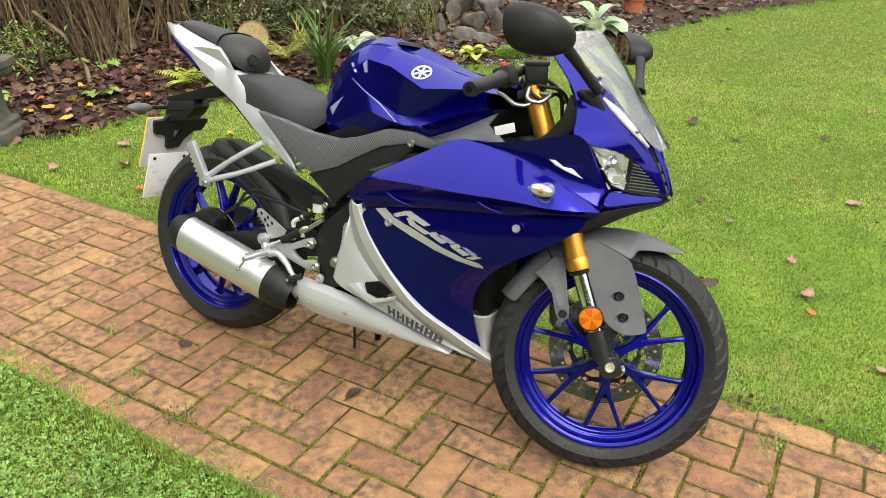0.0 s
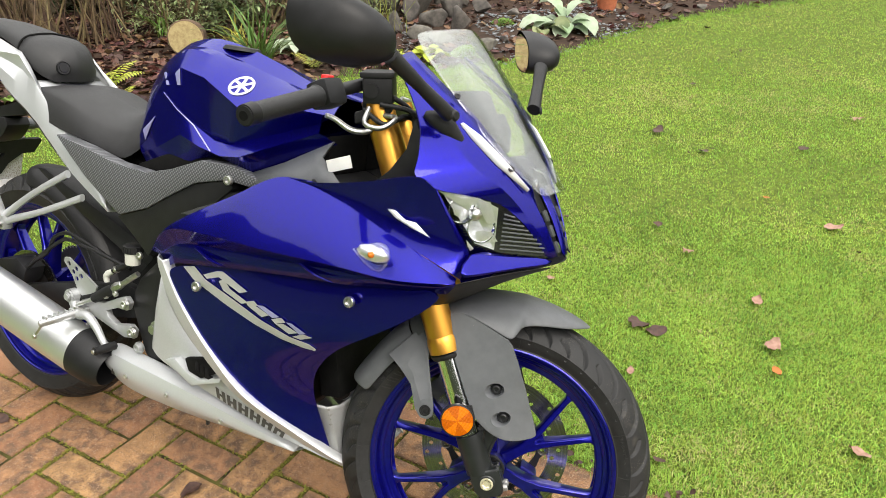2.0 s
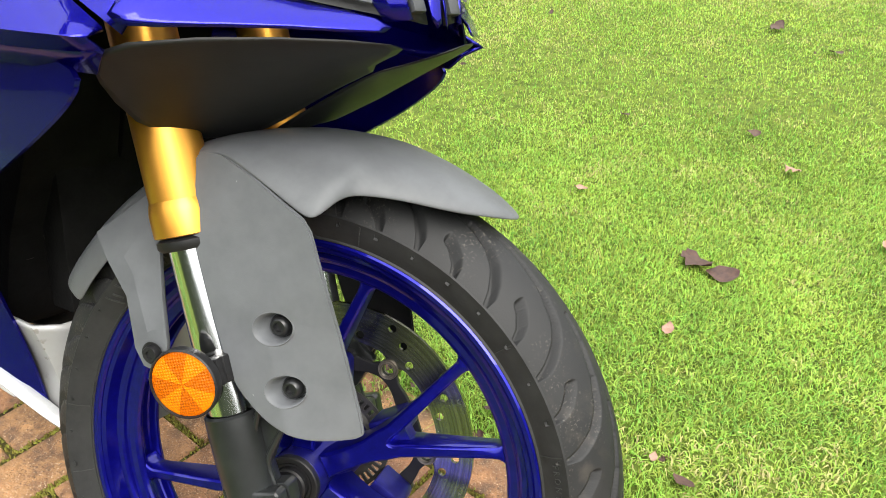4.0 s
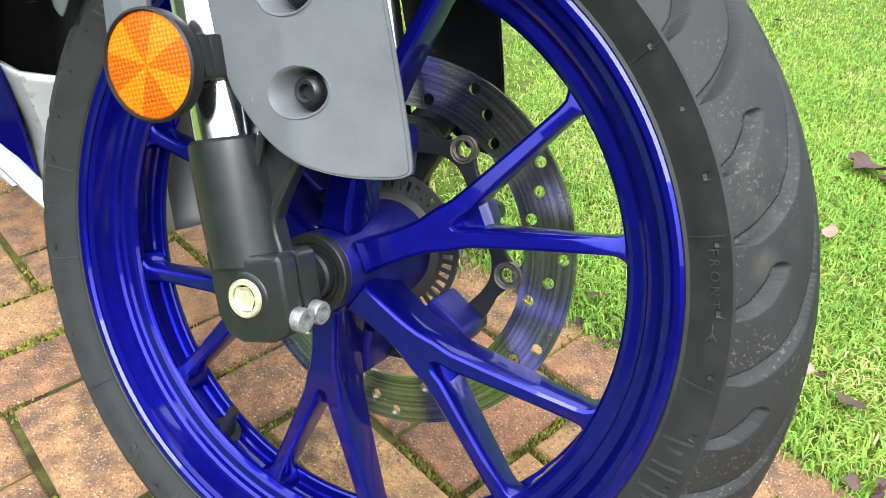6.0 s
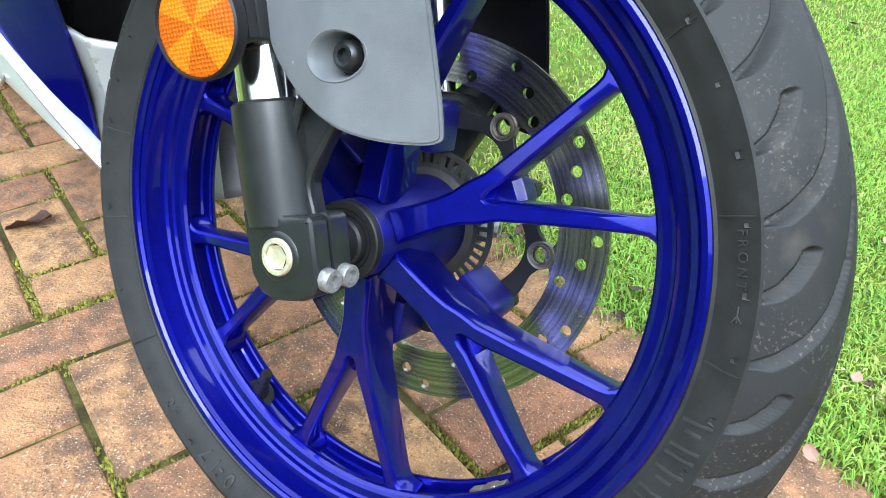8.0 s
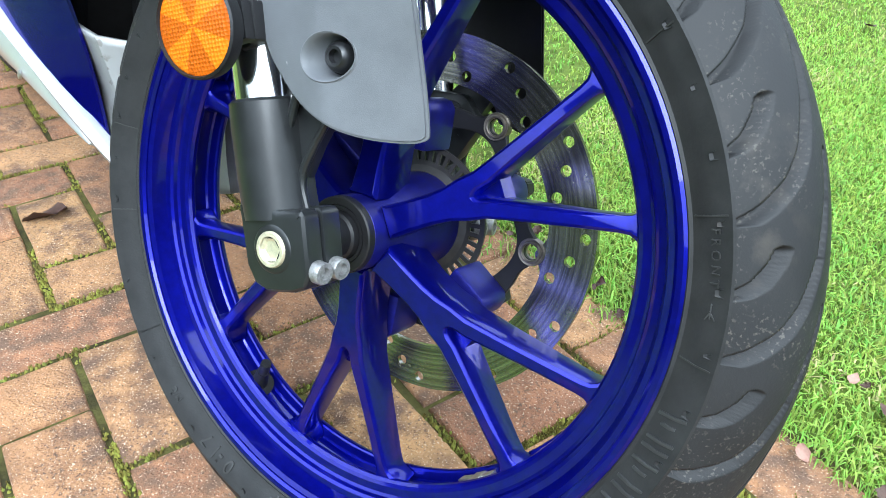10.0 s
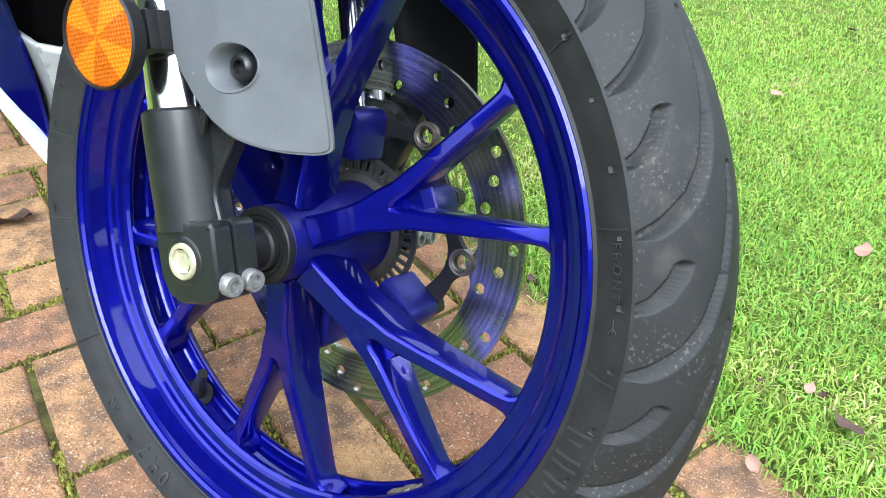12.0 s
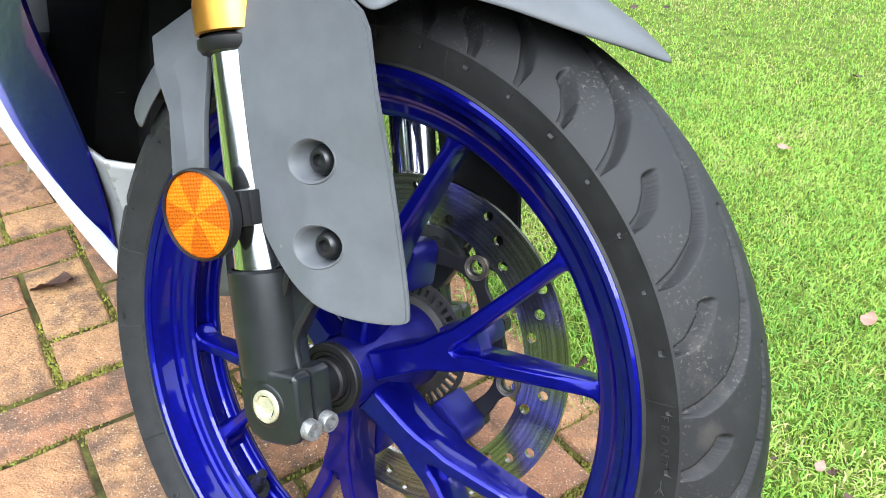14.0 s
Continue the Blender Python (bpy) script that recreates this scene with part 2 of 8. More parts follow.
# machined rings on the disc: fine concentric relief round the wheel axis (object Y)
def concentric(m, freq, strength):
    n, l = m.node_tree.nodes, m.node_tree.links
    b = n["Principled BSDF"]
    tc, sx, p1, nz, bp = (n.new("ShaderNodeTexCoord"), n.new("ShaderNodeSeparateXYZ"), n.new("ShaderNodeVectorMath"),
                          n.new("ShaderNodeTexNoise"), n.new("ShaderNodeBump"))
    p1.operation = "MULTIPLY"
    p1.inputs[1].default_value = (1, 0, 1)
    l.new(tc.outputs["Object"], p1.inputs[0])
    ln = n.new("ShaderNodeVectorMath")
    ln.operation = "LENGTH"
    l.new(p1.outputs[0], ln.inputs[0])
    nz.noise_dimensions = "1D"
    nz.inputs["Scale"].default_value, nz.inputs["Detail"].default_value = freq, 6
    l.new(ln.outputs["Value"], nz.inputs["W"])
    bp.inputs["Strength"].default_value, bp.inputs["Distance"].default_value = strength, 0.001
    l.new(nz.outputs[0], bp.inputs["Height"])
    l.new(bp.outputs[0], b.inputs["Normal"])
    # darker and brighter scored rings
    n2, ramp = n.new("ShaderNodeTexNoise"), n.new("ShaderNodeValToRGB")
    n2.noise_dimensions = "1D"
    n2.inputs["Scale"].default_value, n2.inputs["Detail"].default_value = freq * .35, 4
    l.new(ln.outputs["Value"], n2.inputs["W"])
    ramp.color_ramp.elements[0].position, ramp.color_ramp.elements[0].color = .32, (.20, .193, .176, 1)
    ramp.color_ramp.elements[1].position, ramp.color_ramp.elements[1].color = .68, (.43, .415, .380, 1)
    l.new(n2.outputs[0], ramp.inputs[0])
    l.new(ramp.outputs[0], b.inputs["Base Color"])


concentric(DISC, 900, 0.07)

BRICK = material("weathered_paving_brick", (0.395, 0.208, 0.098), 0.9, var=0.28, tint=(0.225, 0.122, 0.064), scale=26, bump=1.0, bscale=420, detail=12.0,
                 obrand=0.17, bump2=0.9, wear=[((0.125, 0.076, 0.050), 34, 0.38, 5, 0.38, 0.26), ((0.13, 0.080, 0.052), 260, 0.54, 9, 0.38, 0.12), ((0.58, 0.44, 0.31), 480, 0.605), ((0.085, 0.054, 0.038), 380, 0.615)], spec=0.25)
MOSS = material("joint_moss", (0.25, 0.232, 0.045), 0.95, tint=(0.100, 0.098, 0.026), scale=45, bump=0.8, bscale=900, island=0.5, spec=0.1)
JOINT = material("joint_sand_and_moss", (0.100, 0.094, 0.026), 0.95, tint=(0.016, 0.013, 0.009), scale=16, bump=1.0, bscale=250, spec=0.1)
LAWN = material("lawn_thatch", (0.118, 0.162, 0.027), 0.95, tint=(0.040, 0.058, 0.012), scale=25, bump=1.0, bscale=140, spec=0.1)
SOIL = material("dark_bed_soil", (0.050, 0.030, 0.020), 0.95, tint=(0.022, 0.014, 0.010), scale=12, bump=1.0, bscale=60, spec=0.2)


def leafy(name, a, b, island=0.35, rough=0.5, trans=0.25, scale=3.0):
    m = material(name, a, rough, tint=b, scale=scale, island=island, spec=0.35)
    n, l = m.node_tree.nodes, m.node_tree.links
    p, out = n["Principled BSDF"], n["Material Output"]
    tr, mix = n.new("ShaderNodeBsdfTranslucent"), n.new("ShaderNodeMixShader")
    l.new(p.inputs["Base Color"].links[0].from_socket, tr.inputs[0])
    mix.inputs[0].default_value = trans
    l.new(p.outputs[0], mix.inputs[1])
    l.new(tr.outputs[0], mix.inputs[2])
    l.new(mix.outputs[0], out.inputs[0])
    return m


GRASS = leafy("grass_blades", (0.265, 0.420, 0.060), (0.135, 0.255, 0.036), 0.38, 0.55, 0.38, 2.2)
GRASSPALE = leafy("yellow_green_grass_blades", (0.41, 0.530, 0.090), (0.26, 0.385, 0.058), 0.36, 0.55, 0.38, 1.1)
STRAW = leafy("dry_straw_blades", (0.46, 0.43, 0.18), (0.32, 0.30, 0.11), 0.3, 0.6, 0.2, 4.0)
STRAP = leafy("dark_strap_leaves", (0.10, 0.17, 0.035), (0.06, 0.11, 0.025), 0.5)
CLOVER = leafy("clover_leaves", (0.25, 0.375, 0.085), (0.14, 0.245, 0.05), 0.5, 0.5)
HOSTA = leafy("pale_hosta_leaves", (0.52, 0.56, 0.47), (0.22, 0.32, 0.17), 0.25, 0.45)
EVERGREEN = leafy("dark_evergreen_leaves", (0.050, 0.075, 0.024), (0.022, 0.036, 0.013), 0.5, 0.35)
VARIEG = leafy("cream_edged_leaves", (0.26, 0.28, 0.13), (0.07, 0.11, 0.04), 0.5, 0.4)
LIME = leafy("lime_yellow_leaves", (0.42, 0.46, 0.06), (0.24, 0.32, 0.04), 0.3)
BRACKEN = leafy("yellow_bracken", (0.36, 0.33, 0.06), (0.16, 0.20, 0.04), 0.4)
RUSTLEAF = leafy("dark_red_leaves", (0.16, 0.03, 0.04), (0.08, 0.02, 0.02), 0.4)
LITTER = leafy("fallen_brown_leaves", (0.145, 0.062, 0.040), (0.056, 0.027, 0.022), 0.7, 0.5, 0.1)
DEADLEAF = leafy("single_dead_leaf", (0.085, 0.044, 0.035), (0.040, 0.022, 0.018), 0.3, 0.55, 0.1, 60)
YELLOWLEAF = leafy("yellow_dead_leaf", (0.62, 0.38, 0.06), (0.42, 0.22, 0.03), 0.3, 0.5, 0.2, 60)
AMBERLEAF = leafy("orange_dead_leaf", (0.50, 0.14, 0.03), (0.32, 0.10, 0.03), 0.2, 0.5, 0.15, 60)
PINKLEAF = leafy("faded_pink_leaf", (0.36, 0.22, 0.17), (0.22, 0.11, 0.08), 0.2, 0.5, 0.1, 60)
CANE = material("dry_canes", (0.175, 0.115, 0.060), 0.8, tint=(0.055, 0.036, 0.022), scale=8, island=0.5)
ROCK = material("grey_rockery_stone", (0.125, 0.112, 0.096), 0.88, tint=(0.042, 0.038, 0.034), scale=14, bump=1.0, bscale=50, obrand=0.3)
SLATE = material("slate_chippings", (0.15, 0.16, 0.17), 0.6, island=0.4, scale=20)
LOGM = material("cut_log_face", (0.36, 0.29, 0.14), 0.85, tint=(0.22, 0.16, 0.07), scale=30, bump=0.8, bscale=120)
PEDESTAL = material("weathered_stone_pedestal", (0.095, 0.088, 0.072), 0.9, tint=(0.040, 0.038, 0.032), scale=14, bump=1.0, bscale=90)
WALLST = material("mossy_garden_wall_stone", (0.20, 0.17, 0.10), 0.9, tint=(0.09, 0.08, 0.05), scale=9, bump=1.0, bscale=40, obrand=0.25)
HEDGE = material("added_hedge", (0.045, 0.06, 0.028), 0.9, tint=(0.015, 0.022, 0.010), scale=2.5, bump=1.0, bscale=6)

# ---------------- mesh helpers ----------------
def part(name, bm, mat, parent=None, label="", m=None, smooth=40, sub=0, solid=0.0, bev=0.0):
    """Links a bmesh as one mesh object, under parent if there is one. smooth: the angle past which edges stay sharp."""
    me = bpy.data.meshes.new(name)
    bm.normal_update()
    lay = bm.edges.layers.float.get("crease_edge")
    if smooth:
        for f in bm.faces:
            f.smooth = True
        if lay:
            for e in bm.edges:
                if e[lay] > .5:
                    e.smooth = False
        for e in bm.edges:
            if len(e.link_faces) == 2 and e.calc_face_angle(0) > radians(smooth):
                e.smooth = False
    bm.to_mesh(me)
    bm.free()
    for one in (mat if isinstance(mat, (list, tuple)) else (mat,)):
        me.materials.append(one)
    ob = new(name, me)
    if parent:
        ob.parent = parent
    if m is not None:
        ob.matrix_basis = m
    if solid:
        s = ob.modifiers.new("solid", "SOLIDIFY")
        s.thickness, s.offset = solid, 0
    if bev:
        s = ob.modifiers.new("bevel", "BEVEL")
        s.width, s.segments, s.limit_method, s.angle_limit = bev, 2, "ANGLE", radians(35)
        s.harden_normals = False
    if sub:
        s = ob.modifiers.new("sub", "SUBSURF")
        s.levels = s.render_levels = sub
        s.boundary_smooth = "PRESERVE_CORNERS"
    if label:
        ob["label"] = label
    return ob


def lathe(profile, n=96, closed=True, a0=0.0, a1=360.0):
    """Turns (r, y) points round the Y axis."""
    bm = bmesh.new()
    full = abs(a1 - a0) >= 360
    k = n if full else n + 1
    rings = []
    for i in range(k):
        a = radians(a0 + (a1 - a0) * i / n)
        rings.append([bm.verts.new((r * math.cos(a), y, r * math.sin(a))) for r, y in profile])
    m = len(profile)
    for i in range(n):
        p, q = rings[i], rings[(i + 1) % k]
        for j in range(m if closed else m - 1):
            bm.faces.new((p[j], p[(j + 1) % m], q[(j + 1) % m], q[j]))
    bmesh.ops.recalc_face_normals(bm, faces=bm.faces)
    return bm


def curve_points(pts, per=6):
    """Catmull-Rom through the points."""
    pts = [Vector(p) for p in pts]
    if len(pts) < 3:
        return pts
    out = []
    ext = [2 * pts[0] - pts[1]] + pts + [2 * pts[-1] - pts[-2]]
    for i in range(1, len(ext) - 2):
        a, b, c, d = ext[i - 1:i + 3]
        for k in range(per):
            t = k / per
            out.append(0.5 * ((2 * b) + (c - a) * t + (2 * a - 5 * b + 4 * c - d) * t * t + (3 * b - a - 3 * c + d) * t ** 3))
    out.append(pts[-1])
    return out


def tube(pts, radii, n=12, per=6, bm=None, flat=1.0, caps=True):
    """A round (or flattened) bar along a smooth line."""
    bm = bm or bmesh.new()
    line = curve_points(pts, per)
    rs = radii if isinstance(radii, (list, tuple)) else [radii] * len(pts)
    last = None
    side = None
    for i, p in enumerate(line):
        d = (line[min(i + 1, len(line) - 1)] - line[max(i - 1, 0)]).normalized()
        if side is None:
            side = d.orthogonal().normalized()
        side = (side - side.dot(d) * d).normalized()
        up = d.cross(side)
        f = i / max(1, len(line) - 1) * (len(rs) - 1)
        j = min(int(f), len(rs) - 2) if len(rs) > 1 else 0
        r = rs[j] + (rs[min(j + 1, len(rs) - 1)] - rs[j]) * (f - j)
        ring = [bm.verts.new(p + r * (math.cos(2 * math.pi * k / n) * side + flat * math.sin(2 * math.pi * k / n) * up)) for k in range(n)]
        if last:
            for k in range(n):
                bm.faces.new((last[k], last[(k + 1) % n], ring[(k + 1) % n], ring[k]))
        elif caps:
            bm.faces.new(ring[::-1])
        last = ring
    if caps:
        bm.faces.new(last)
    return bm


def prism(outline, y0, y1, bev=0.0, bm=None, seg=2):
    """Extrudes an (x, z) outline from y0 to y1."""
    b = bmesh.new()
    a = [b.verts.new((x, y0, z)) for x, z in outline]
    c = [b.verts.new((x, y1, z)) for x, z in outline]
    n = len(a)
    fa, fc = b.faces.new(a), b.faces.new(c[::-1])
    for i in range(n):
        b.faces.new((a[(i + 1) % n], a[i], c[i], c[(i + 1) % n]))
    bmesh.ops.recalc_face_normals(b, faces=b.faces)
    if bev:
        es = [e for e in b.edges if e.calc_face_angle(0) > radians(30)]
        bmesh.ops.bevel(b, geom=es, offset=bev, segments=seg, affect="EDGES", profile=0.6)
    if bm is None:
        return b
    join(bm, b)
    return bm


def join(bm, other, m=None):
    """Adds another bmesh's geometry."""
    if m is not None:
        other.transform(m)
    me = bpy.data.meshes.new("tmp")
    other.to_mesh(me)
    other.free()
    bm.from_mesh(me)
    bpy.data.meshes.remove(me)
    return bm


def box(c, s, bev=0.0, m=None, seg=2):
    b = bmesh.new()
    bmesh.ops.create_cube(b, size=1)
    bmesh.ops.scale(b, vec=s, verts=b.verts)
    if bev:
        bmesh.ops.bevel(b, geom=list(b.edges), offset=bev, segments=seg, affect="EDGES", profile=0.6)
    if m is not None:
        b.transform(m)
    bmesh.ops.translate(b, vec=c, verts=b.verts)
    return b


def rod(p0, p1, r0, r1=None, n=20, bev=0.0):
    p0, p1 = Vector(p0), Vector(p1)
    b = bmesh.new()
    bmesh.ops.create_cone(b, cap_ends=True, segments=n, radius1=r0, radius2=r0 if r1 is None else r1, depth=(p1 - p0).length)
    if bev:
        es = [e for e in b.edges if e.calc_face_angle(0) > radians(45)]
        bmesh.ops.bevel(b, geom=es, offset=bev, segments=2, affect="EDGES")
    b.transform(Matrix.Translation((p0 + p1) / 2) @ (p1 - p0).to_track_quat("Z", "Y").to_matrix().to_4x4())
    return b


def socket_bolt(p, d, r=0.008, h=0.007):
    """A cap bolt with a hexagonal socket, at p, its head facing d."""
    prof = [(0.0, h * 0.45), (r * 0.52, h * 0.45), (r * 0.56, h), (r * 0.9, h), (r, h * 0.85), (r, 0)]
    b = lathe(prof, 24, closed=False)
    b.transform(Matrix.Translation(p) @ Vector(d).to_track_quat("Y", "Z").to_matrix().to_4x4())
    return b


def sheet(rows, mirror=1.0, crease=(), cols=(), flip=False):
    """A surface over rows of (x, w, z): w is the distance to the right of the middle plane. crease, cols: rows and columns kept sharp."""
    bm = bmesh.new()
    lay = bm.edges.layers.float.new("crease_edge")
    g = [[bm.verts.new((x, -w * mirror, z)) for x, w, z in r] for r in rows]
    for i in range(len(g) - 1):
        for j in range(len(g[i]) - 1):
            bm.faces.new((g[i][j], g[i][j + 1], g[i + 1][j + 1], g[i + 1][j]))
    for i in crease:
        for j in range(len(g[i]) - 1):
            e = bm.edges.get((g[i][j], g[i][j + 1]))
            if e:
                e[lay] = 1.0
    for j in cols:
        for i in range(len(g) - 1):
            e = bm.edges.get((g[i][j], g[i + 1][j]))
            if e:
                e[lay] = 1.0
    bmesh.ops.recalc_face_normals(bm, faces=bm.faces)
    return bm

# ---------------- motorcycle ----------------
# Bike frame: x forward, y to its left, z up its own middle plane; it leans on its side stand.
bike = tagged(new("motorcycle"), "blue and silver sports motorcycle leaning on its side stand", "motorcycle")
bike.matrix_world = pose(-0.805, 0.3866, 0.0019, -13.91, 0, -28.08)
# Wheel frame of the steered front end: origin at the axle's middle, y along the axle to the left, z along the fork.
FRONT = pose(1.2913, 0.016, 0.2971, -7.84, -23.22, 23.05)


def ring_points(r, n, cx=0.0, cz=0.0, a0=0.0):
    return [(cx + r * math.cos(a0 + 2 * math.pi * i / n), cz + r * math.sin(a0 + 2 * math.pi * i / n)) for i in range(n)]


def plate(outer, holes, y0, y1):
    """A flat plate in the x-z plane with holes right through it."""
    bm = bmesh.new()
    for loop in [outer] + holes:
        vs = [bm.verts.new((x, y0, z)) for x, z in loop]
        for i in range(len(vs)):
            bm.edges.new((vs[i], vs[(i + 1) % len(vs)]))
    bmesh.ops.triangle_fill(bm, use_beauty=True, use_dissolve=False, edges=list(bm.edges), normal=(0, 1, 0))
    top = bmesh.ops.extrude_face_region(bm, geom=list(bm.faces))
    bmesh.ops.translate(bm, vec=(0, y1 - y0, 0), verts=[v for v in top["geom"] if isinstance(v, bmesh.types.BMVert)])
    bmesh.ops.recalc_face_normals(bm, faces=bm.faces)
    return bm


def tyre_mesh(R, half, rb, repeats, phase, fine=0, n_a=900, n_y=80):
    """Tyre with a crowned tread into which curved grooves are cut, and plain sidewalls with moulded rings."""
    ys = np.linspace(-half, half, n_y + 1)
    u = np.abs(ys) / half
    rs = R - 0.1315 * R * (u ** 2.35)
    ang = np.arange(n_a) * 2 * np.pi / n_a
    if fine:                                     # finer on the stretch that is seen close to
        ang = np.concatenate([np.linspace(radians(-75), radians(112), fine, endpoint=False), np.linspace(radians(112), radians(285), n_a, endpoint=False)])
        n_a = len(ang)
    A, Y = np.meshgrid(ang, ys, indexing="ij")
    depth = np.zeros_like(A)
    per = 2 * np.pi / repeats
    k = half / 0.05
    long_line = [(0, .052), (0.3, .0475), (1.6, .041), (4.3, .031), (7, .0245), (12, .017), (18, .011), (23, .0075)]
    short_line = [(8.2, .0525), (8.6, .0475), (9.7, .043), (12, .038), (13.3, .0362)]
    for sgn, shift in ((-1, 0.0), (1, 0.5)):
        for line, wide in ((long_line, 0.0031), (short_line, 0.0027)):
            for (a0, y0), (a1, y1) in zip(line, line[1:]):
                p0 = np.array([radians(a0) * R, sgn * y0 * k])
                p1 = np.array([radians(a1) * R, sgn * y1 * k])
                d = p1 - p0
                base = np.mod(A - radians(phase) - shift * per, per)
                for wrap in (0, 1):
                    qx, qy = (base + wrap * per) * R - p0[0], Y - p0[1]
                    t = np.clip((qx * d[0] + qy * d[1]) / (d @ d), 0, 1)
                    dist = np.hypot(qx - t * d[0], qy - t * d[1])
                    taper = wide if line is short_line else wide * (1.0 - 0.45 * max(0, a0 - 7) / 16)
                    depth = np.maximum(depth, 0.0092 * 0.5 * (1 - np.cos(np.pi * np.clip((1.20 - dist / taper) * 2.3, 0, 1))))
    r = rs[None, :] - depth
    verts = np.stack([r * np.cos(A), Y, r * np.sin(A)], -1).reshape(-1, 3)
    w = n_y + 1
    ia, iy = np.meshgrid(np.arange(n_a), np.arange(n_y), indexing="ij")
    nx = (ia + 1) % n_a
    faces = np.stack([ia * w + iy, ia * w + iy + 1, nx * w + iy + 1, nx * w + iy], -1).reshape(-1, 4)
    me = bpy.data.meshes.new("tread")
    me.from_pydata(verts.tolist(), [], faces[:, ::-1].tolist())
    me.polygons.foreach_set("use_smooth", [True] * len(me.polygons))
    me.materials.append(TREAD)
    me.update()
    rt = rs[0]
    side = [(rt + .0002, half), (rt - .0012, half + .0012), (rt - .0035, half + .0004), (rt - .006, half - .0008), (rt - .012, half - .0022), (rb + .010, half - .0055),
            (rb + .0035, half - .0085), (rb + .0015, half - .0075), (rb - .001, half - .011), (rb - .012, half - .016)]
    return me, side


def wheel(name, parent, frame_m, R, half, rf, rim_half, pairs, first, label, hub_r=0.034, detail=True):
    """A cast wheel with Y spokes. Returns the rim, which carries hub, spokes and tyre."""
    w0 = rim_half
    half_prof = [(rf, -w0 - .0010), (rf - .0025, -w0 - .0022), (rf - .0058, -w0 - .0018), (rf - .0078, -w0 + .0002), (rf - .0088, -w0 + .0040), (rf - .0098, -w0 + .0120),
                 (rf - .0118, -w0 + .0136), (rf - .0205, -w0 + .0150), (rf - .0228, -w0 + .0166), (rf - .0240, -w0 + .0195), (rf - .0262, -w0 + .0208), (rf - .0318, -w0 + .0214),
                 (rf - .0345, -w0 + .0226), (rf - .0362, -w0 + .0250), (rf - .0366, -w0 + .0275), (rf - .0360, -w0 + .0288), (rf - .0345, -w0 + .0296), (rf - .0285, -w0 + .0308), (rf - .0272, -w0 + .0325)]
    outer = [(rf - .0235, 0.010), (rf - .0150, w0 - .012), (rf - .0120, w0 - .003), (rf - .002, w0 + .001)]
    prof = half_prof + [(r, -y) for r, y in half_prof[::-1]] + outer[::-1] + [(r, -y) for r, y in outer]
    rim = part(name, lathe(prof, 160), RIMBLUE, parent, label, frame_m, smooth=16)
    me, side = tyre_mesh(R, half, rf - .001, 22, 0.84, *((1500, 240, 116) if detail else (0, 700, 48)))
    t_ob = new("tread", me)
    t_ob.parent = rim
    t_ob["label"] = "worn grooved tread with dried mud"
    bm = lathe(side, 160, closed=False)
    join(bm, lathe([(r, -y) for r, y in side], 160, closed=False))
    part("sidewall", bm, RUBBER, rim, "black moulded tyre sidewall")
    # hub
    hp = [(0.010, -.0500), (hub_r - .0015, -.0500), (hub_r, -.0488), (hub_r, -.020), (hub_r + .004, -.010), (hub_r + .008, .004), (hub_r + .010, .030), (hub_r + .010, .046), (0.010, .046)]
    part("hub", lathe(hp, 64, closed=False), HUBBLUE, rim, "dusty blue hub")
    # spokes: a trunk that forks into two arms; the face is edged by a chamfer and falls away towards the rim
    rs = rf - 0.034
    fork = .0755 if detail else .080
    half_a = radians(13.3 if pairs == 6 else 15)
    end = Vector((rs * math.cos(half_a), rs * math.sin(half_a)))
    base = Vector((fork, 0))
    along = (end - base).normalized()
    across = Vector((-along.y, along.x))

    def arm(f, off):
        return base + along * ((end - base).length * f) + across * off

    upper = [Vector((hub_r - .0015, .0118)), Vector((hub_r + .003, .0116)), Vector((hub_r + .016, .0106)), Vector((.062, .0104)), Vector((.074, .0114)), Vector((.086, .0144)),
             arm(.22, .0066), arm(.45, .0058), arm(.70, .0054), arm(.90, .0054), arm(.945, .0061), arm(.975, .0086), arm(1.0, .0125), arm(1.04, .0140)]
    inner = [arm(1.04, -.0140), arm(1.0, -.0125), arm(.975, -.0086), arm(.945, -.0061), arm(.90, -.0054), arm(.70, -.0054), arm(.45, -.0058), arm(.25, -.0066)]
    crotch = fork + .0066 / math.sin(math.atan2(along.y, along.x)) + .0010
    inner += [Vector((crotch + .0042, .0034)), Vector((crotch + .0010, .0016)), Vector((crotch, .0))]
    half_loop = upper + inner
    loop = half_loop + [Vector((p.x, -p.y)) for p in half_loop[-2::-1]]

    def inset(pts, d):
        out = []
        for i, p in enumerate(pts):
            t = (pts[(i + 1) % len(pts)] - pts[i - 1]).normalized()
            out.append(p + Vector((-t.y, t.x)) * d)
        return out

    face_y = lambda r: -.0365 + (r - hub_r) / (rs - hub_r) * .0225
    deep = lambda r: .044 - (r - hub_r) / (rs - hub_r) * .021
    for k in range(pairs):
        bm = bmesh.new()
        mid = radians(first - 360.0 / pairs * k)
        c_, s_ = math.cos(mid), math.sin(mid)
        levels = []
        for d, f in ((-.0024, 0.0), (-.0004, .055), (.0, .10), (.0002, .55), (-.0016, 1.0)):
            pts = inset(loop, d)
            levels.append([bm.verts.new((p.x * c_ - p.y * s_, face_y(p.length) + deep(p.length) * f, p.x * s_ + p.y * c_)) for p in pts])
        for a_, b_ in zip(levels, levels[1:]):
            for i in range(len(loop)):
                j = (i + 1) % len(loop)
                bm.faces.new((a_[i], a_[j], b_[j], b_[i]))
        # the faces as strips: trunk, then each arm
        m_, nu = len(half_loop), len(upper)
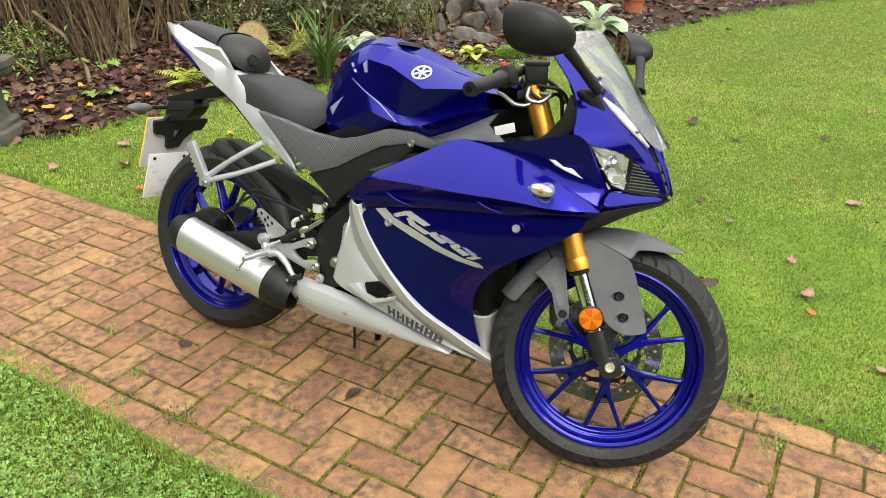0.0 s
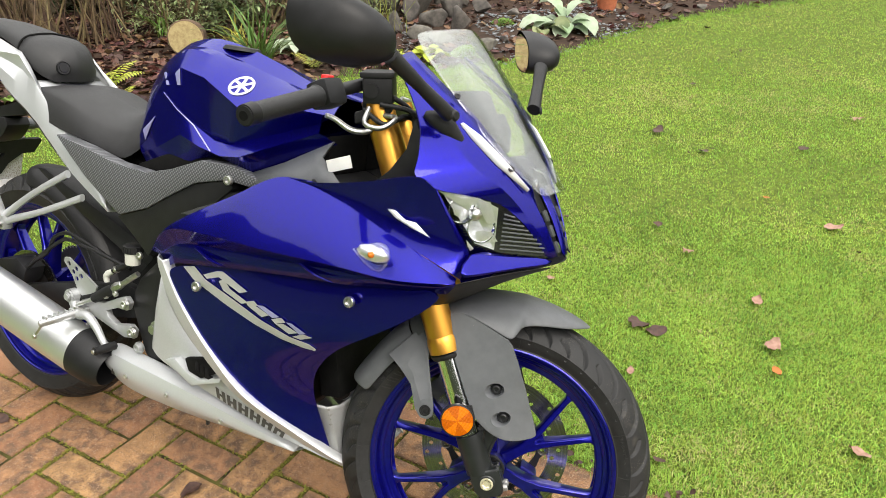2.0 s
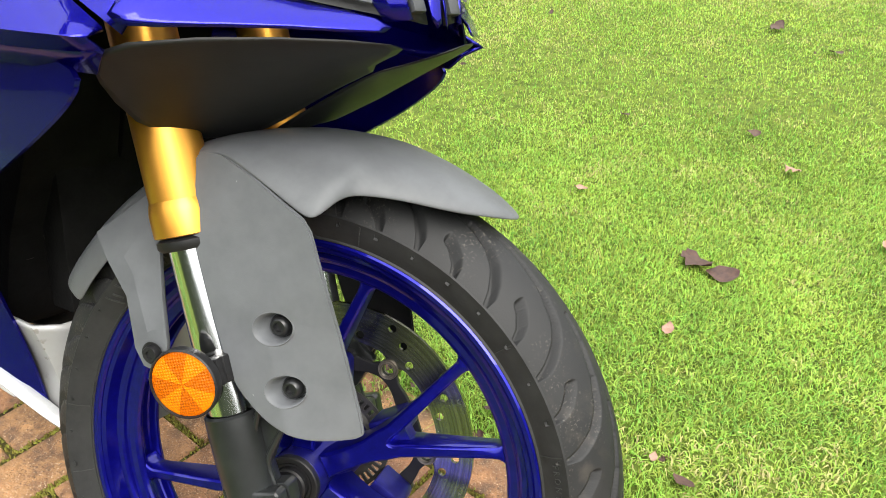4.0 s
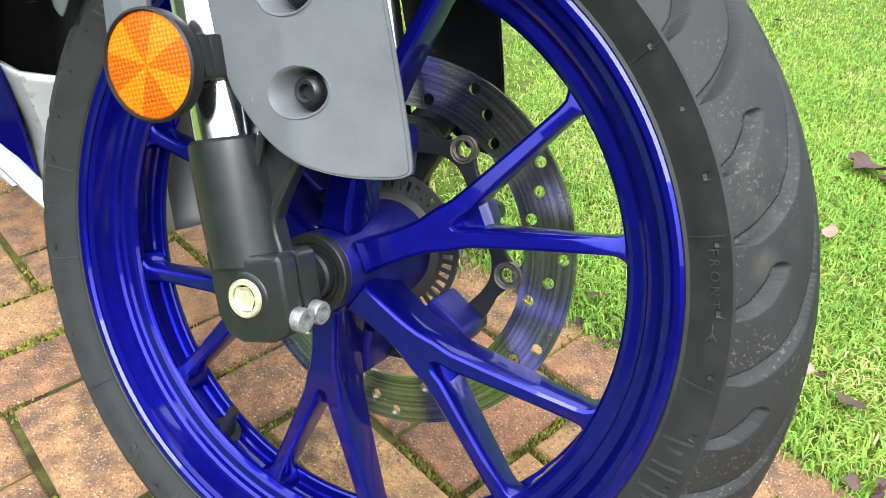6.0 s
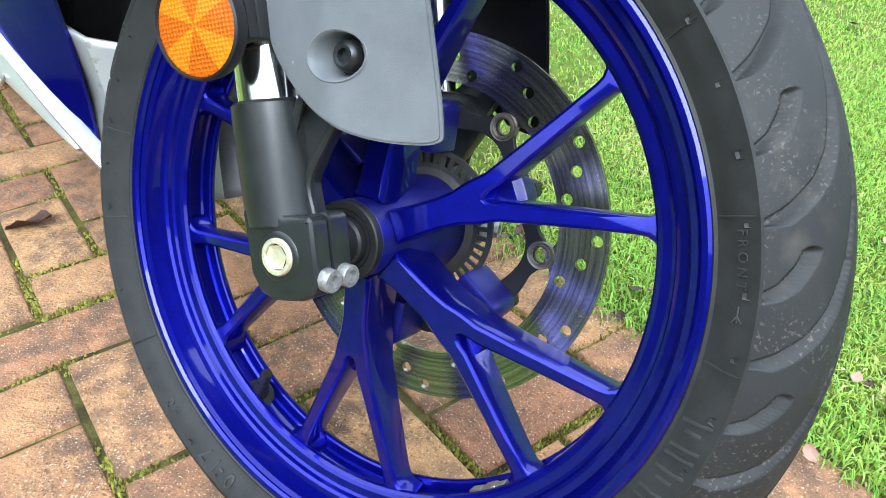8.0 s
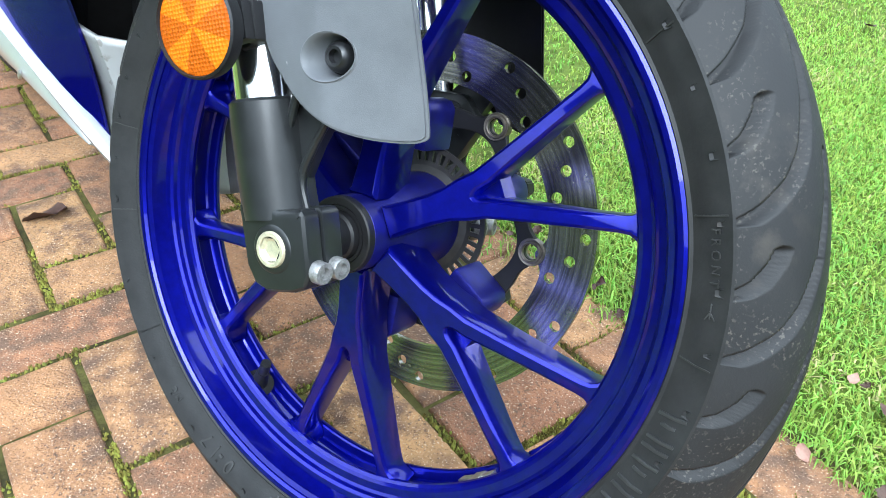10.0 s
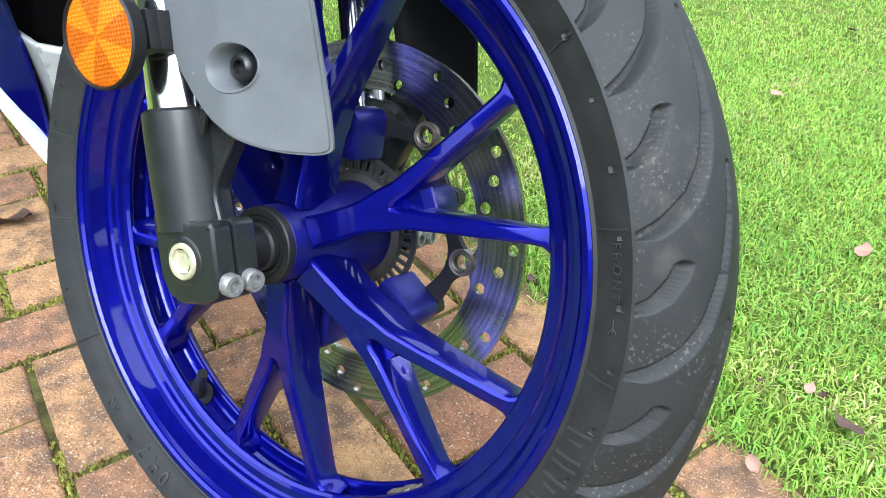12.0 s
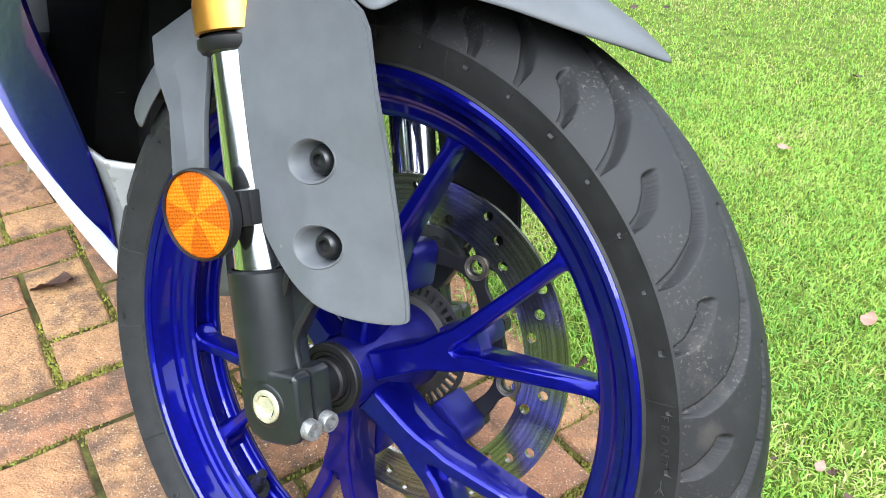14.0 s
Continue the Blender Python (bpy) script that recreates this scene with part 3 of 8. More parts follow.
        for lev, turn in ((levels[0], 1), (levels[-1], -1)):
            lo = lambda i: lev[(2 * m_ - 2 - i) % len(loop)] if i < m_ - 1 else lev[m_ - 1]
            strips = [[lev[i], lev[i + 1], lo(i + 1), lo(i)] for i in range(5)]
            strips.append([lev[5], lev[6], lev[m_ - 4], lev[m_ - 3], lev[m_ - 2], lev[m_ - 1], lo(m_ - 2), lo(m_ - 3), lo(m_ - 4), lo(6), lo(5)])
            for i in range(6, nu - 1):
                q = nu + (nu - 1 - i)
                a1, a2 = lev[min(q, m_ - 4)], lev[min(q - 1, m_ - 4)]
                strips.append([lev[i], lev[i + 1], a2] + ([a1] if a1 != a2 else []))
                b1, b2 = lo(min(q, m_ - 4)), lo(min(q - 1, m_ - 4))
                strips.append(([b1] if b1 != b2 else []) + [b2, lo(i + 1), lo(i)])
            for st in strips:
                bm.faces.new(st[::turn])
        bmesh.ops.recalc_face_normals(bm, faces=bm.faces)
        # low web in the fork
        w_in, w_out = crotch - .004, crotch + .016
        at = lambda r, a: (r * math.cos(a), r * math.sin(a))
        pts = [at(w_in, mid), at(w_out, mid - radians(4.6)), at(w_out, mid + radians(4.6))]
        vs = [bm.verts.new((x, -.014, z)) for x, z in pts] + [bm.verts.new((x, .002, z)) for x, z in pts]
        fs = [bm.faces.new(vs[:3]), bm.faces.new(vs[3:][::-1])] + [bm.faces.new((vs[(i + 1) % 3], vs[i], vs[3 + i], vs[3 + (i + 1) % 3])) for i in range(3)]
        bmesh.ops.recalc_face_normals(bm, faces=fs)
        part("spoke", bm, RIMBLUE, rim, smooth=34)
        if detail:
            # lug behind each spoke that carries the disc, with its black bolt
            lug = [(.058, -.0125), (.078, -.0120), (.090, -.0115), (.0955, -.007), (.0965, 0), (.0955, .007), (.090, .0115), (.078, .0120), (.058, .0125)]
            bm = prism([(x * c_ - z * s_, x * s_ + z * c_) for x, z in lug], .016, .0535, .003)
            part("disc_lug", bm, HUBBLUE, rim, "dusty blue lug behind the spoke")
            part("lug_bolt", rod((.0870 * c_, .056, .0870 * s_), (.0870 * c_, .068, .0870 * s_), .0085, n=6, bev=.001), BLACK, rim, "black disc bolt")
    return rim


front_wheel = wheel("front_wheel", bike, FRONT, 0.2970, 0.0500, 0.2322, 0.0400, 6, 13.1, "blue cast wheel with forked spokes", hub_r=.0275)
# dust seal, spacer and axle
part("dust_seal", lathe([(.0170, -.0520), (.0180, -.0545), (.0205, -.0548), (.0208, -.0538), (.0218, -.0538), (.0221, -.0556), (.0262, -.0556), (.0272, -.0546), (.0274, -.0495), (.0270, -.046)], 56, closed=False), BLACK, front_wheel, "black rubber hub seal")
part("axle_spacer", lathe([(.0, -.085), (.0150, -.085), (.0150, -.060), (.0168, -.0585), (.0172, -.052), (.012, -.050)], 40, closed=False), BLACK, front_wheel)
# tyre valve
vdir = Vector((.86, -.40, .86)).normalized()
vp = Vector((-.1485, -.004, -.1375))
bm = tube([vp, vp + vdir * .011, vp + vdir * .020], [.0078, .0062, .0052], 14)
join(bm, rod(vp + vdir * .019, vp + vdir * .034, .0047, .0045, 14, .0006))
join(bm, lathe([(.0, .0), (.013, .0), (.013, .002), (.007, .004)], 24, closed=False), Matrix.Translation(vp - vdir * .002) @ vdir.to_track_quat("Y", "Z").to_matrix().to_4x4())
part("valve", bm, BLACK, front_wheel, "black valve stem with ribbed cap")
# balance weights on the rim's inner face
for a_, k in ((-49.5, 0), (-70.5, 1)):
    seg = [radians(a_ + d) for d in (-4.5, -1.5, 1.5, 4.5)]
    bm = bmesh.new()
    for i in range(3):
        mid = (seg[i] + seg[i + 1]) / 2
        join(bm, box((0, 0, 0), (.0095, .0145 if i == 1 else .008, .0042), .0008),
             Matrix.Translation((.1985 * math.cos(mid), -.002, .1985 * math.sin(mid))) @ Matrix.Rotation(-mid + math.pi / 2, 4, "Y"))
    part("balance_weight", bm, STEEL, front_wheel, "stuck-on metal balance weight")
# brake disc with drilled holes, on a dark spider with five bobbins
holes = []
for k in range(12):
    for da, r in ((8.0, .1373), (0, .1278), (-8.2, .1163)):
        a_ = radians(14.2 + 30 * k + da)
        holes.append(ring_points(.0043, 14, r * math.cos(a_), r * math.sin(a_)))
inner = []
for i in range(240):
    a_ = 2 * math.pi * i / 240
    lob = max(0, math.cos((a_ - radians(43.4)) * 6)) ** 8
    inner.append(((.1085 - .0085 * lob) * math.cos(a_), (.1085 - .0085 * lob) * math.sin(a_)))
disc = part("brake_disc", plate(ring_points(.1462, 240), [inner] + holes, .0545, .0590), DISC, front_wheel, "scored steel brake disc with drilled holes", smooth=30)
# black carrier: a thin ring that swings out to the bobbins and in to the lugs
band_o, band_i = [], []
for i in range(240):
    a_ = 2 * math.pi * i / 240
    w = math.cos((a_ - radians(43.4)) * 6)
    r_o, r_i = .0925 + .0125 * max(0, w) ** 3 + .0010 * min(0, w), .0790 + .0050 * w
    band_o.append((r_o * math.cos(a_), r_o * math.sin(a_)))
    band_i.append((r_i * math.cos(a_), r_i * math.sin(a_)))
part("disc_carrier", plate(band_o, [band_i] + [ring_points(.0060, 20, .0972 * math.cos(radians(43.4 + 60 * k)), .0972 * math.sin(radians(43.4 + 60 * k))) for k in range(6)], .0535, .0580), BLACK, front_wheel, "thin black disc carrier", bev=.0008)
for k in range(6):
    a_ = radians(43.4 + 60 * k)
    bm = lathe([(.0062, .0035), (.0064, -.0008), (.0072, -.0016), (.0082, -.0016), (.0086, -.0008), (.0088, .0), (.0102, -.0004), (.0106, .0006), (.0106, .006), (.0062, .0080)], 36)
    bm.transform(Matrix.Translation((.0972 * math.cos(a_), .0525, .0972 * math.sin(a_))))
    part("disc_bobbin", bm, BRONZE, front_wheel, "hollow steel bobbin")
# toothed speed ring
bm = lathe([(.0425, .0475), (.0462, .0475), (.0462, .0495), (.0425, .0495)], 72)
join(bm, lathe([(.0548, .0475), (.0590, .0475), (.0590, .0495), (.0548, .0495)], 72))
join(bm, lathe([(.0360, .0440), (.0435, .0478), (.0435, .0495), (.0360, .0495)], 48))
for k in range(44):
    a_ = 2 * math.pi * k / 44
    join(bm, box((0, 0, 0), (.0100, .0019, .0034)), Matrix.Translation((.0505 * math.cos(a_), .0485, .0505 * math.sin(a_))) @ Matrix.Rotation(-a_, 4, "Y"))
part("speed_sensor_ring", bm, ABSM, front_wheel, "slotted dark steel sensor ring")

# moulded tyre lettering and marks, raised on the sidewall
def wall_y(r):
    return float(np.interp(r, (.2312, .2347, .2412, .2459, .2519, .2545), (.039, .0415, .0445, .0478, .0492, .0504)))


def sidewall_text(text, a_mid, r, size, flip=False, name="lettering"):
    cu = bpy.data.curves.new(name, "FONT")
    cu.body, cu.size, cu.align_x, cu.align_y, cu.extrude = text, size, "CENTER", "CENTER", .0008
    ob = bpy.data.objects.new("tmp_text", cu)
    scene.collection.objects.link(ob)
    me = bpy.data.meshes.new_from_object(ob.evaluated_get(bpy.context.evaluated_depsgraph_get()))
    bpy.data.objects.remove(ob)
    bpy.data.curves.remove(cu)
    bm = bmesh.new()
    bm.from_mesh(me)
    bpy.data.meshes.remove(me)
    for v in bm.verts:
        x, y, h = v.co
        rr = r + (y if not flip else -y)
        a_ = radians(a_mid) + (-x if not flip else x) / r
        v.co = (rr * math.cos(a_), -wall_y(rr) - .0004 - h, rr * math.sin(a_))
    bmesh.ops.recalc_face_normals(bm, faces=bm.faces)
    return part(name, bm, RAISED, front_wheel, "raised lettering", smooth=0)


sidewall_text("F R O N T", -2.9, .2475, .0072)
bm = box((0, 0, 0), (.0008, .0012, .0085), .0002)                    # arrow after it
for sg in (-1, 1):
    join(bm, box((sg * .0014, 0, -.0030), (.0008, .0012, .0042), .0002, Matrix.Rotation(radians(sg * -32), 4, "Y")))
bmesh.ops.translate(bm, vec=(.2475, -wall_y(.2475) - .0004, 0), verts=bm.verts)
bm.transform(Matrix.Rotation(radians(9.6), 4, "Y"))
part("moulded_arrow", bm, RAISED, front_wheel)
sidewall_text("0 -1 7", -130.5, .2462, .0165)
sidewall_text("M/C", -145.5, .2462, .0078)
for a_, n_ in ((-25.0, 6), (-98, 5), (128, 6)):        # maker's name, as plain slanted bars
    for i in range(n_):
        for dd, ln_ in ((0, .0165), (1.5, .0165 if i % 2 else .009)):
            aa = radians(a_ - i * 4.0 - dd)
            bm = box((0, 0, 0), (ln_, .0016, .0022), .0003)
            bmesh.ops.bisect_plane(bm, geom=bm.verts[:] + bm.edges[:] + bm.faces[:], plane_co=(.0012, 0, 0), plane_no=(1, 0, 0))
            for v in bm.verts:
                rr = .2448 + v.co.x
                tt = aa + (v.co.z + v.co.x * .30) / rr
                v.co = (rr * math.cos(tt), -wall_y(rr) + v.co.y, rr * math.sin(tt))
            part("moulded_bar", bm, MOULDED, front_wheel)
for aa in (2.2, -17.0, 62, 25.5, -160, 175, 158, 200):            # fine moulding seams across the sidewall
    bm = box((0, 0, 0), (.019, .0012, .0009))
    bmesh.ops.bisect_plane(bm, geom=bm.verts[:] + bm.edges[:] + bm.faces[:], plane_co=(.0008, 0, 0), plane_no=(1, 0, 0))
    for v in bm.verts:
        rr, tt = .2451 + v.co.x, radians(aa) + v.co.z / .245
        v.co = (rr * math.cos(tt), -wall_y(rr) + v.co.y, rr * math.sin(tt))
    part("moulding_seam", bm, RAISED, front_wheel)

# ---- fork legs ----
FX = -.011
def fork_leg(side):
    s = -1 if side == "right" else 1
    y = s * .097
    top = part("fork_tube", rod((FX, y, .262), (FX, y, .705), .0268, n=36), GOLD, bike, "gold anodised fork tube", FRONT)
    bm = lathe([(.0268, 0), (.0292, .001), (.0292, .020), (.0280, .026), (.0268, .030)], 36, closed=False)
    bm.transform(Matrix.Translation((FX, y, .247)) @ Matrix.Rotation(radians(90), 4, "X"))
    part("fork_collar", bm, GOLD, top)
    bm = lathe([(.0205, .0), (.0262, .0), (.0285, .003), (.0285, .008), (.0205, .012)], 36, closed=False)
    bm.transform(Matrix.Translation((FX, y, .236)) @ Matrix.Rotation(radians(90), 4, "X"))
    part("fork_seal", bm, BLACK, top)
    part("stanchion", rod((FX, y, .075), (FX, y, .25), .0205, n=40), CHROME, bike, "polished chrome stanchion", FRONT)
    # lower casting: round socket that runs into a flat-sided foot with a pinch clamp
    rings = [(.0925, .0226, .0226, 0), (.0905, .0247, .0247, 0), (.0800, .0250, .0250, 0), (.045, .0243, .0243, .0), (.018, .0240, .0235, .001)]
    bm = bmesh.new()
    last = None
    for z, a_, b_, dx in rings:
        ring = [bm.verts.new((FX + dx + a_ * math.cos(t), y + b_ * math.sin(t), z)) for t in [2 * math.pi * k / 36 for k in range(36)]]
        if last:
            for k in range(36):
                bm.faces.new((last[k], last[(k + 1) % 36], ring[(k + 1) % 36], ring[k]))
        last = ring
    # square clamp round the axle, split between its two bolts
    low = [(-.0275, .030), (-.0265, .018), (-.0255, -.010), (-.0200, -.0225), (-.0090, -.0275), (.0130, -.0275), (.0225, -.0245), (.0268, -.0165), (.0270, .0205), (.0240, .0238), (.0060, .0238), (-.0040, .030)]
    join(bm, prism(low, y + s * .0038, y + s * .0205, .0045, seg=3))
    join(bm, prism(low, y - s * .0135, y + s * .0030, .0016))
    # web that climbs from it and widens under the mudguard
    web = [(-.010, .018), (.0150, .018), (.0128, .042), (.025, .060), (.040, .078), (.060, .098), (.064, .116), (.040, .116), (.010, .098), (-.010, .090)]
    join(bm, prism(web, y - s * .010, y + s * .0015, .0015))
    join(bm, tube([(.0145, y + s * .002, .020), (.0125, y + s * .002, .042), (.024, y + s * .002, .060), (.040, y + s * .002, .078)], [.0026, .0030, .0028, .0024], 10))
    join(bm, tube([(.006, y + s * .004, .050), (.009, y + s * .006, .070), (.018, y + s * .006, .092)], [.002, .0028, .0030], 10))
    bmesh.ops.recalc_face_normals(bm, faces=bm.faces)
    foot = part("fork_foot", bm, FORKBLACK, bike, "black painted fork foot", FRONT, smooth=32)
    for yy in (y + s * .0118, y - s * .0050):
        part("pinch_bolt", socket_bolt((.0262, yy, -.0148), (.96, s * .12, -.20), .0072, .0072), OLDSTEEL, foot, "weathered steel pinch bolt")
    if s < 0:
        bm = lathe([(.0076, -.0035), (.0080, .0002), (.0086, .0009), (.0108, .0009), (.0116, .0), (.0118, -.006)], 40, closed=False)
        bm.transform(Matrix.Translation((-.0005, y - .0225, .0)) @ Matrix.Rotation(math.pi, 4, "Z"))
        part("axle_end", bm, BRASSY, foot, "yellowed hollow axle end")
        bm = lathe([(.0, -.0018), (.0060, -.0017), (.0066, -.0008), (.0082, .0001)], 6, closed=False)
        bm.transform(Matrix.Translation((-.0005, y - .0226, .0)) @ Matrix.Rotation(math.pi, 4, "Z"))
        part("axle_socket", bm, BRASSY, foot, smooth=0)
        bm = lathe([(.0116, .0002), (.0142, .0002), (.0160, -.0010), (.0175, -.0030)], 40, closed=False)
        bm.transform(Matrix.Translation((-.0005, y - .0212, .0)) @ Matrix.Rotation(math.pi, 4, "Z"))
        part("axle_boss", bm, FORKBLACK, foot)
    return foot


fork_leg("right")
fork_leg("left")
# brake caliper on the left leg
bm = prism([(-.112, .150), (-.070, .165), (-.036, .120), (-.040, .050), (-.070, .028), (-.112, .060), (-.122, .105)], .055, .105, .007)
part("brake_caliper", bm, CASTGREY, bike, "dark grey brake caliper", FRONT)
bm = prism([(-.050, .120), (-.010, .105), (.030, .095), (.045, .070), (.020, .045), (-.010, .030), (-.045, .060)], .078, .092, .003)
part("caliper_bracket", bm, FORKBLACK, bike, "", FRONT)

# ---- front mudguard ----
def arch(y_r, stations, mirror_all=True):
    """Rows across the guard from its right edge to its left edge, columns round the wheel."""
    bm = bmesh.new()
    cols = []
    for th, half_w, r0 in stations:
        a_ = radians(th)
        col = []
        for f, dr in y_r:
            r = r0 + dr
            col.append(bm.verts.new((r * math.cos(a_), f * half_w, r * math.sin(a_))))
        cols.append(col)
    for p_, q_ in zip(cols, cols[1:]):
        for i in range(len(p_) - 1):
            bm.faces.new((p_[i], p_[i + 1], q_[i + 1], q_[i]))
    bmesh.ops.recalc_face_normals(bm, faces=bm.faces)
    return bm


# one skin: a pointed front, a skirt that widens back into the fork aprons (angle, half width, edge radius, crown radius)
SPAN = [(0, 0), (.40, .05), (.70, .22), (.90, .58), (1, 1)]
STATIONS = [(40.2, .003, .3180, .3186), (41.6, .017, .3145, .3190), (43.5, .030, .3110, .3195), (46.8, .047, .3040, .3200), (51.0, .058, .2980, .3205), (55.0, .066, .2940, .3215), (59.5, .076, .2893, .3225),
            (62.4, .085, .2862, .3230), (63.5, .097, .2810, .3230), (64.4, .106, .2720, .3230), (65.4, .1120, .2660, .3232), (67.0, .1138, .2650, .3235), (72.4, .1125, .2785, .3238), (77.7, .1095, .2935, .3240),
            (82.0, .1040, .3070, .3240), (86.0, .1000, .3120, .3235), (91.0, .0980, .3030, .3225), (97.0, .0860, .2960, .3210), (104.0, .0680, .2800, .3180)]


def guard_skin(stations):
    bm = bmesh.new()
    cols = []
    for th, ey, er, top in stations:
        a_ = radians(th)
        col = []
        for sg, f, g_ in [(-1, f, g_) for f, g_ in SPAN[:0:-1]] + [(1, f, g_) for f, g_ in SPAN]:
            r = top - (top - er) * g_
            col.append(bm.verts.new((r * math.cos(a_), sg * f * ey, r * math.sin(a_))))
        cols.append(col)
    for p_, q_ in zip(cols, cols[1:]):
        for i in range(len(p_) - 1):
            bm.faces.new((p_[i], p_[i + 1], q_[i + 1], q_[i]))
    bmesh.ops.recalc_face_normals(bm, faces=bm.faces)
    return bm


CROSS = [(-1, -.042), (-.97, -.030), (-.86, -.014), (-.5, -.003), (0, 0), (.5, -.003), (.86, -.014), (.97, -.030), (1, -.042)]
guard = part("front_mudguard", guard_skin(STATIONS), GREY, bike, "matt grey plastic front mudguard", FRONT, sub=2, solid=.0036)
part("mudguard_rear", arch(CROSS, [(104, .066, .316), (112, .064, .313), (120, .062, .311), (129, .058, .311), (134, .05, .313)]), GREY, guard, "", None, sub=2, solid=.0035)


def guard_side(s):
    """The apron that covers the fork leg: a shoulder that flows out of the arch, a flat cheek with two bolt wells."""
    cheek = [(.000, .285), (-.003, .302), (.0226, .3105), (.0389, .306), (.0626, .2866), (.084, .2648), (.104, .2440), (.1085, .2330), (.1105, .200), (.1100, .150), (.1085, .110), (.1060, .068), (.1020, .0585),
             (.086, .0590), (.066, .0640), (.048, .0730), (.032, .0860), (.018, .1060), (.010, .126), (.0055, .167), (.0035, .242)]
    low_edge = curve_points([(x, 0, z) for x, z in cheek[9:]], 4)
    cheek = cheek[:9] + [(v.x, v.z) for v in low_edge]
    if s > 0:
        cheek = [(x if x < .03 else .03 + (x - .03) * .74, z) for x, z in cheek]
    wells = [(.0572, .1622), (.0550, .1095)] if s < 0 else []
    bm = plate(cheek, [[(w[0] + .0170 * math.cos(2 * math.pi * k / 40), w[1] + .0132 * math.sin(2 * math.pi * k / 40)) for k in range(40)] for w in wells], -.0022, .0022)
    es = [e for e in bm.edges if e.calc_face_angle(0) > radians(50) and all(math.hypot(v.co.x - w[0], v.co.z - w[1]) > .0178 for v in e.verts for w in wells)]
    bmesh.ops.bevel(bm, geom=es, offset=.0014, segments=2, affect="EDGES")
    for v in bm.verts:
        t = max(0.0, (v.co.x - .05) / .07) * max(0.0, (.20 - v.co.z) / .13)
        u = max(0.0, (v.co.z - .22) / .085)
        v.co.y = s * (.1150 + v.co.y * s) + (-s) * (.026 * t + .0135 * u * u)
    # Left apron in black: shade on its inner face is put into the colour.
    ob = part("mudguard_cheek", bm, GREY if s < 0 else BLACK, guard, "" if s < 0 else "left apron, black for the shade inside it", None, smooth=35)
    for i, (wx, wz) in enumerate(wells):
        off = .1150 - .026 * max(0, (wx - .05) / .07) * max(0, (.20 - wz) / .13)
        bm = bmesh.new()
        last = None
        for rx, rz, dx, dy in ((.0186, .0146, 0, .0020), (.0178, .0139, 0, .0027), (.0168, .0130, 0, .0022), (.0152, .0118, .0008, -.0010), (.0128, .0108, .0024, -.0080), (.0118, .0102, .0030, -.0110), (.0005, .0005, .0030, -.0112)):
            ring = [bm.verts.new((wx + dx + rx * math.cos(2 * math.pi * k / 40), s * (.1150 - .026 * max(0, (wx + dx + rx * math.cos(2 * math.pi * k / 40) - .05) / .07) * max(0, (.20 - wz) / .13) + dy),
                                  wz + rz * math.sin(2 * math.pi * k / 40))) for k in range(40)]
            if last:
                for k in range(40):
                    bm.faces.new((last[k], last[(k + 1) % 40], ring[(k + 1) % 40], ring[k]))
            last = ring
        bmesh.ops.recalc_face_normals(bm, faces=bm.faces)
        part("bolt_well", bm, GREY, ob, smooth=60)
        bm = lathe([(.0, .0060), (.0036, .0060), (.0040, .0098), (.0058, .0100), (.0076, .0088), (.0088, .0062), (.0092, .0030), (.0100, .0026), (.0102, .0)], 28, closed=False)
        bm.transform(Matrix.Translation((wx + .0030, s * (off - .0108), wz)) @ (Matrix.Rotation(math.pi, 4, "Z") if s < 0 else Matrix.Identity(4)))
        part("mudguard_bolt", bm, BOLTBLACK, ob, "black socket bolt")
    # strap behind the leg
    strap = [(-.052, .292), (-.118, .262), (-.100, .235), (-.090, .203), (-.0945, .156), (-.090, .139), (-.078, .132), (-.066, .137), (-.060, .155), (-.053, .198), (-.046, .241), (-.030, .290)]
    bm = prism(strap, s * .094, s * .099, .0012)
    for v in bm.verts:
        v.co.y -= s * max(0, (v.co.z - .235) / .055) * .030
    part("mudguard_strap", bm, GREY, guard, "", None)
    bm = lathe([(.0, .003), (.003, .003), (.0035, .0045), (.0065, .0045), (.0075, .003), (.0080, .0), (.0105, .0)], 28, closed=False)
    bm.transform(Matrix.Translation((-.0775, s * .0992, .1495)) @ (Matrix.Rotation(math.pi, 4, "Z") if s < 0 else Matrix.Identity(4)))
    part("strap_bolt", bm, BLACK, guard)


guard_side(-1)
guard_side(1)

# ---- round amber reflector on its bracket ----
RM = FRONT @ Matrix.Translation((-.015, -.1400, .1335)) @ Matrix.Rotation(radians(4), 4, "X") @ Matrix.Rotation(radians(180 + 4), 4, "Z")
refl = part("reflector_housing", lathe([(.0, -.004), (.0262, -.004), (.0292, -.002), (.0300, .0035), (.0297, .0068), (.0283, .0078), (.0276, .0060)], 64, closed=False), BLACK, bike, "black reflector cup", RM)
bm = bmesh.new()
c0 = bm.verts.new((0, .0078, 0))
ring_o = [bm.verts.new((.0276 * math.cos(t), .0058, .0276 * math.sin(t))) for t in [2 * math.pi * k / 60 for k in range(60)]]
ring_i = [bm.verts.new((.0225 * math.cos(t), .0072, .0225 * math.sin(t))) for t in [2 * math.pi * k / 60 for k in range(60)]]
for k in range(60):
    bm.faces.new((ring_o[k], ring_o[(k + 1) % 60], ring_i[(k + 1) % 60], ring_i[k]))
    bm.faces.new((ring_i[k], ring_i[(k + 1) % 60], c0))
bmesh.ops.recalc_face_normals(bm, faces=bm.faces)
for f in bm.faces:
    a_ = math.degrees(math.atan2(f.calc_center_median().z, f.calc_center_median().x)) - 22
    f.material_index = 1 if int(a_ % 360 // 45) % 2 else 0
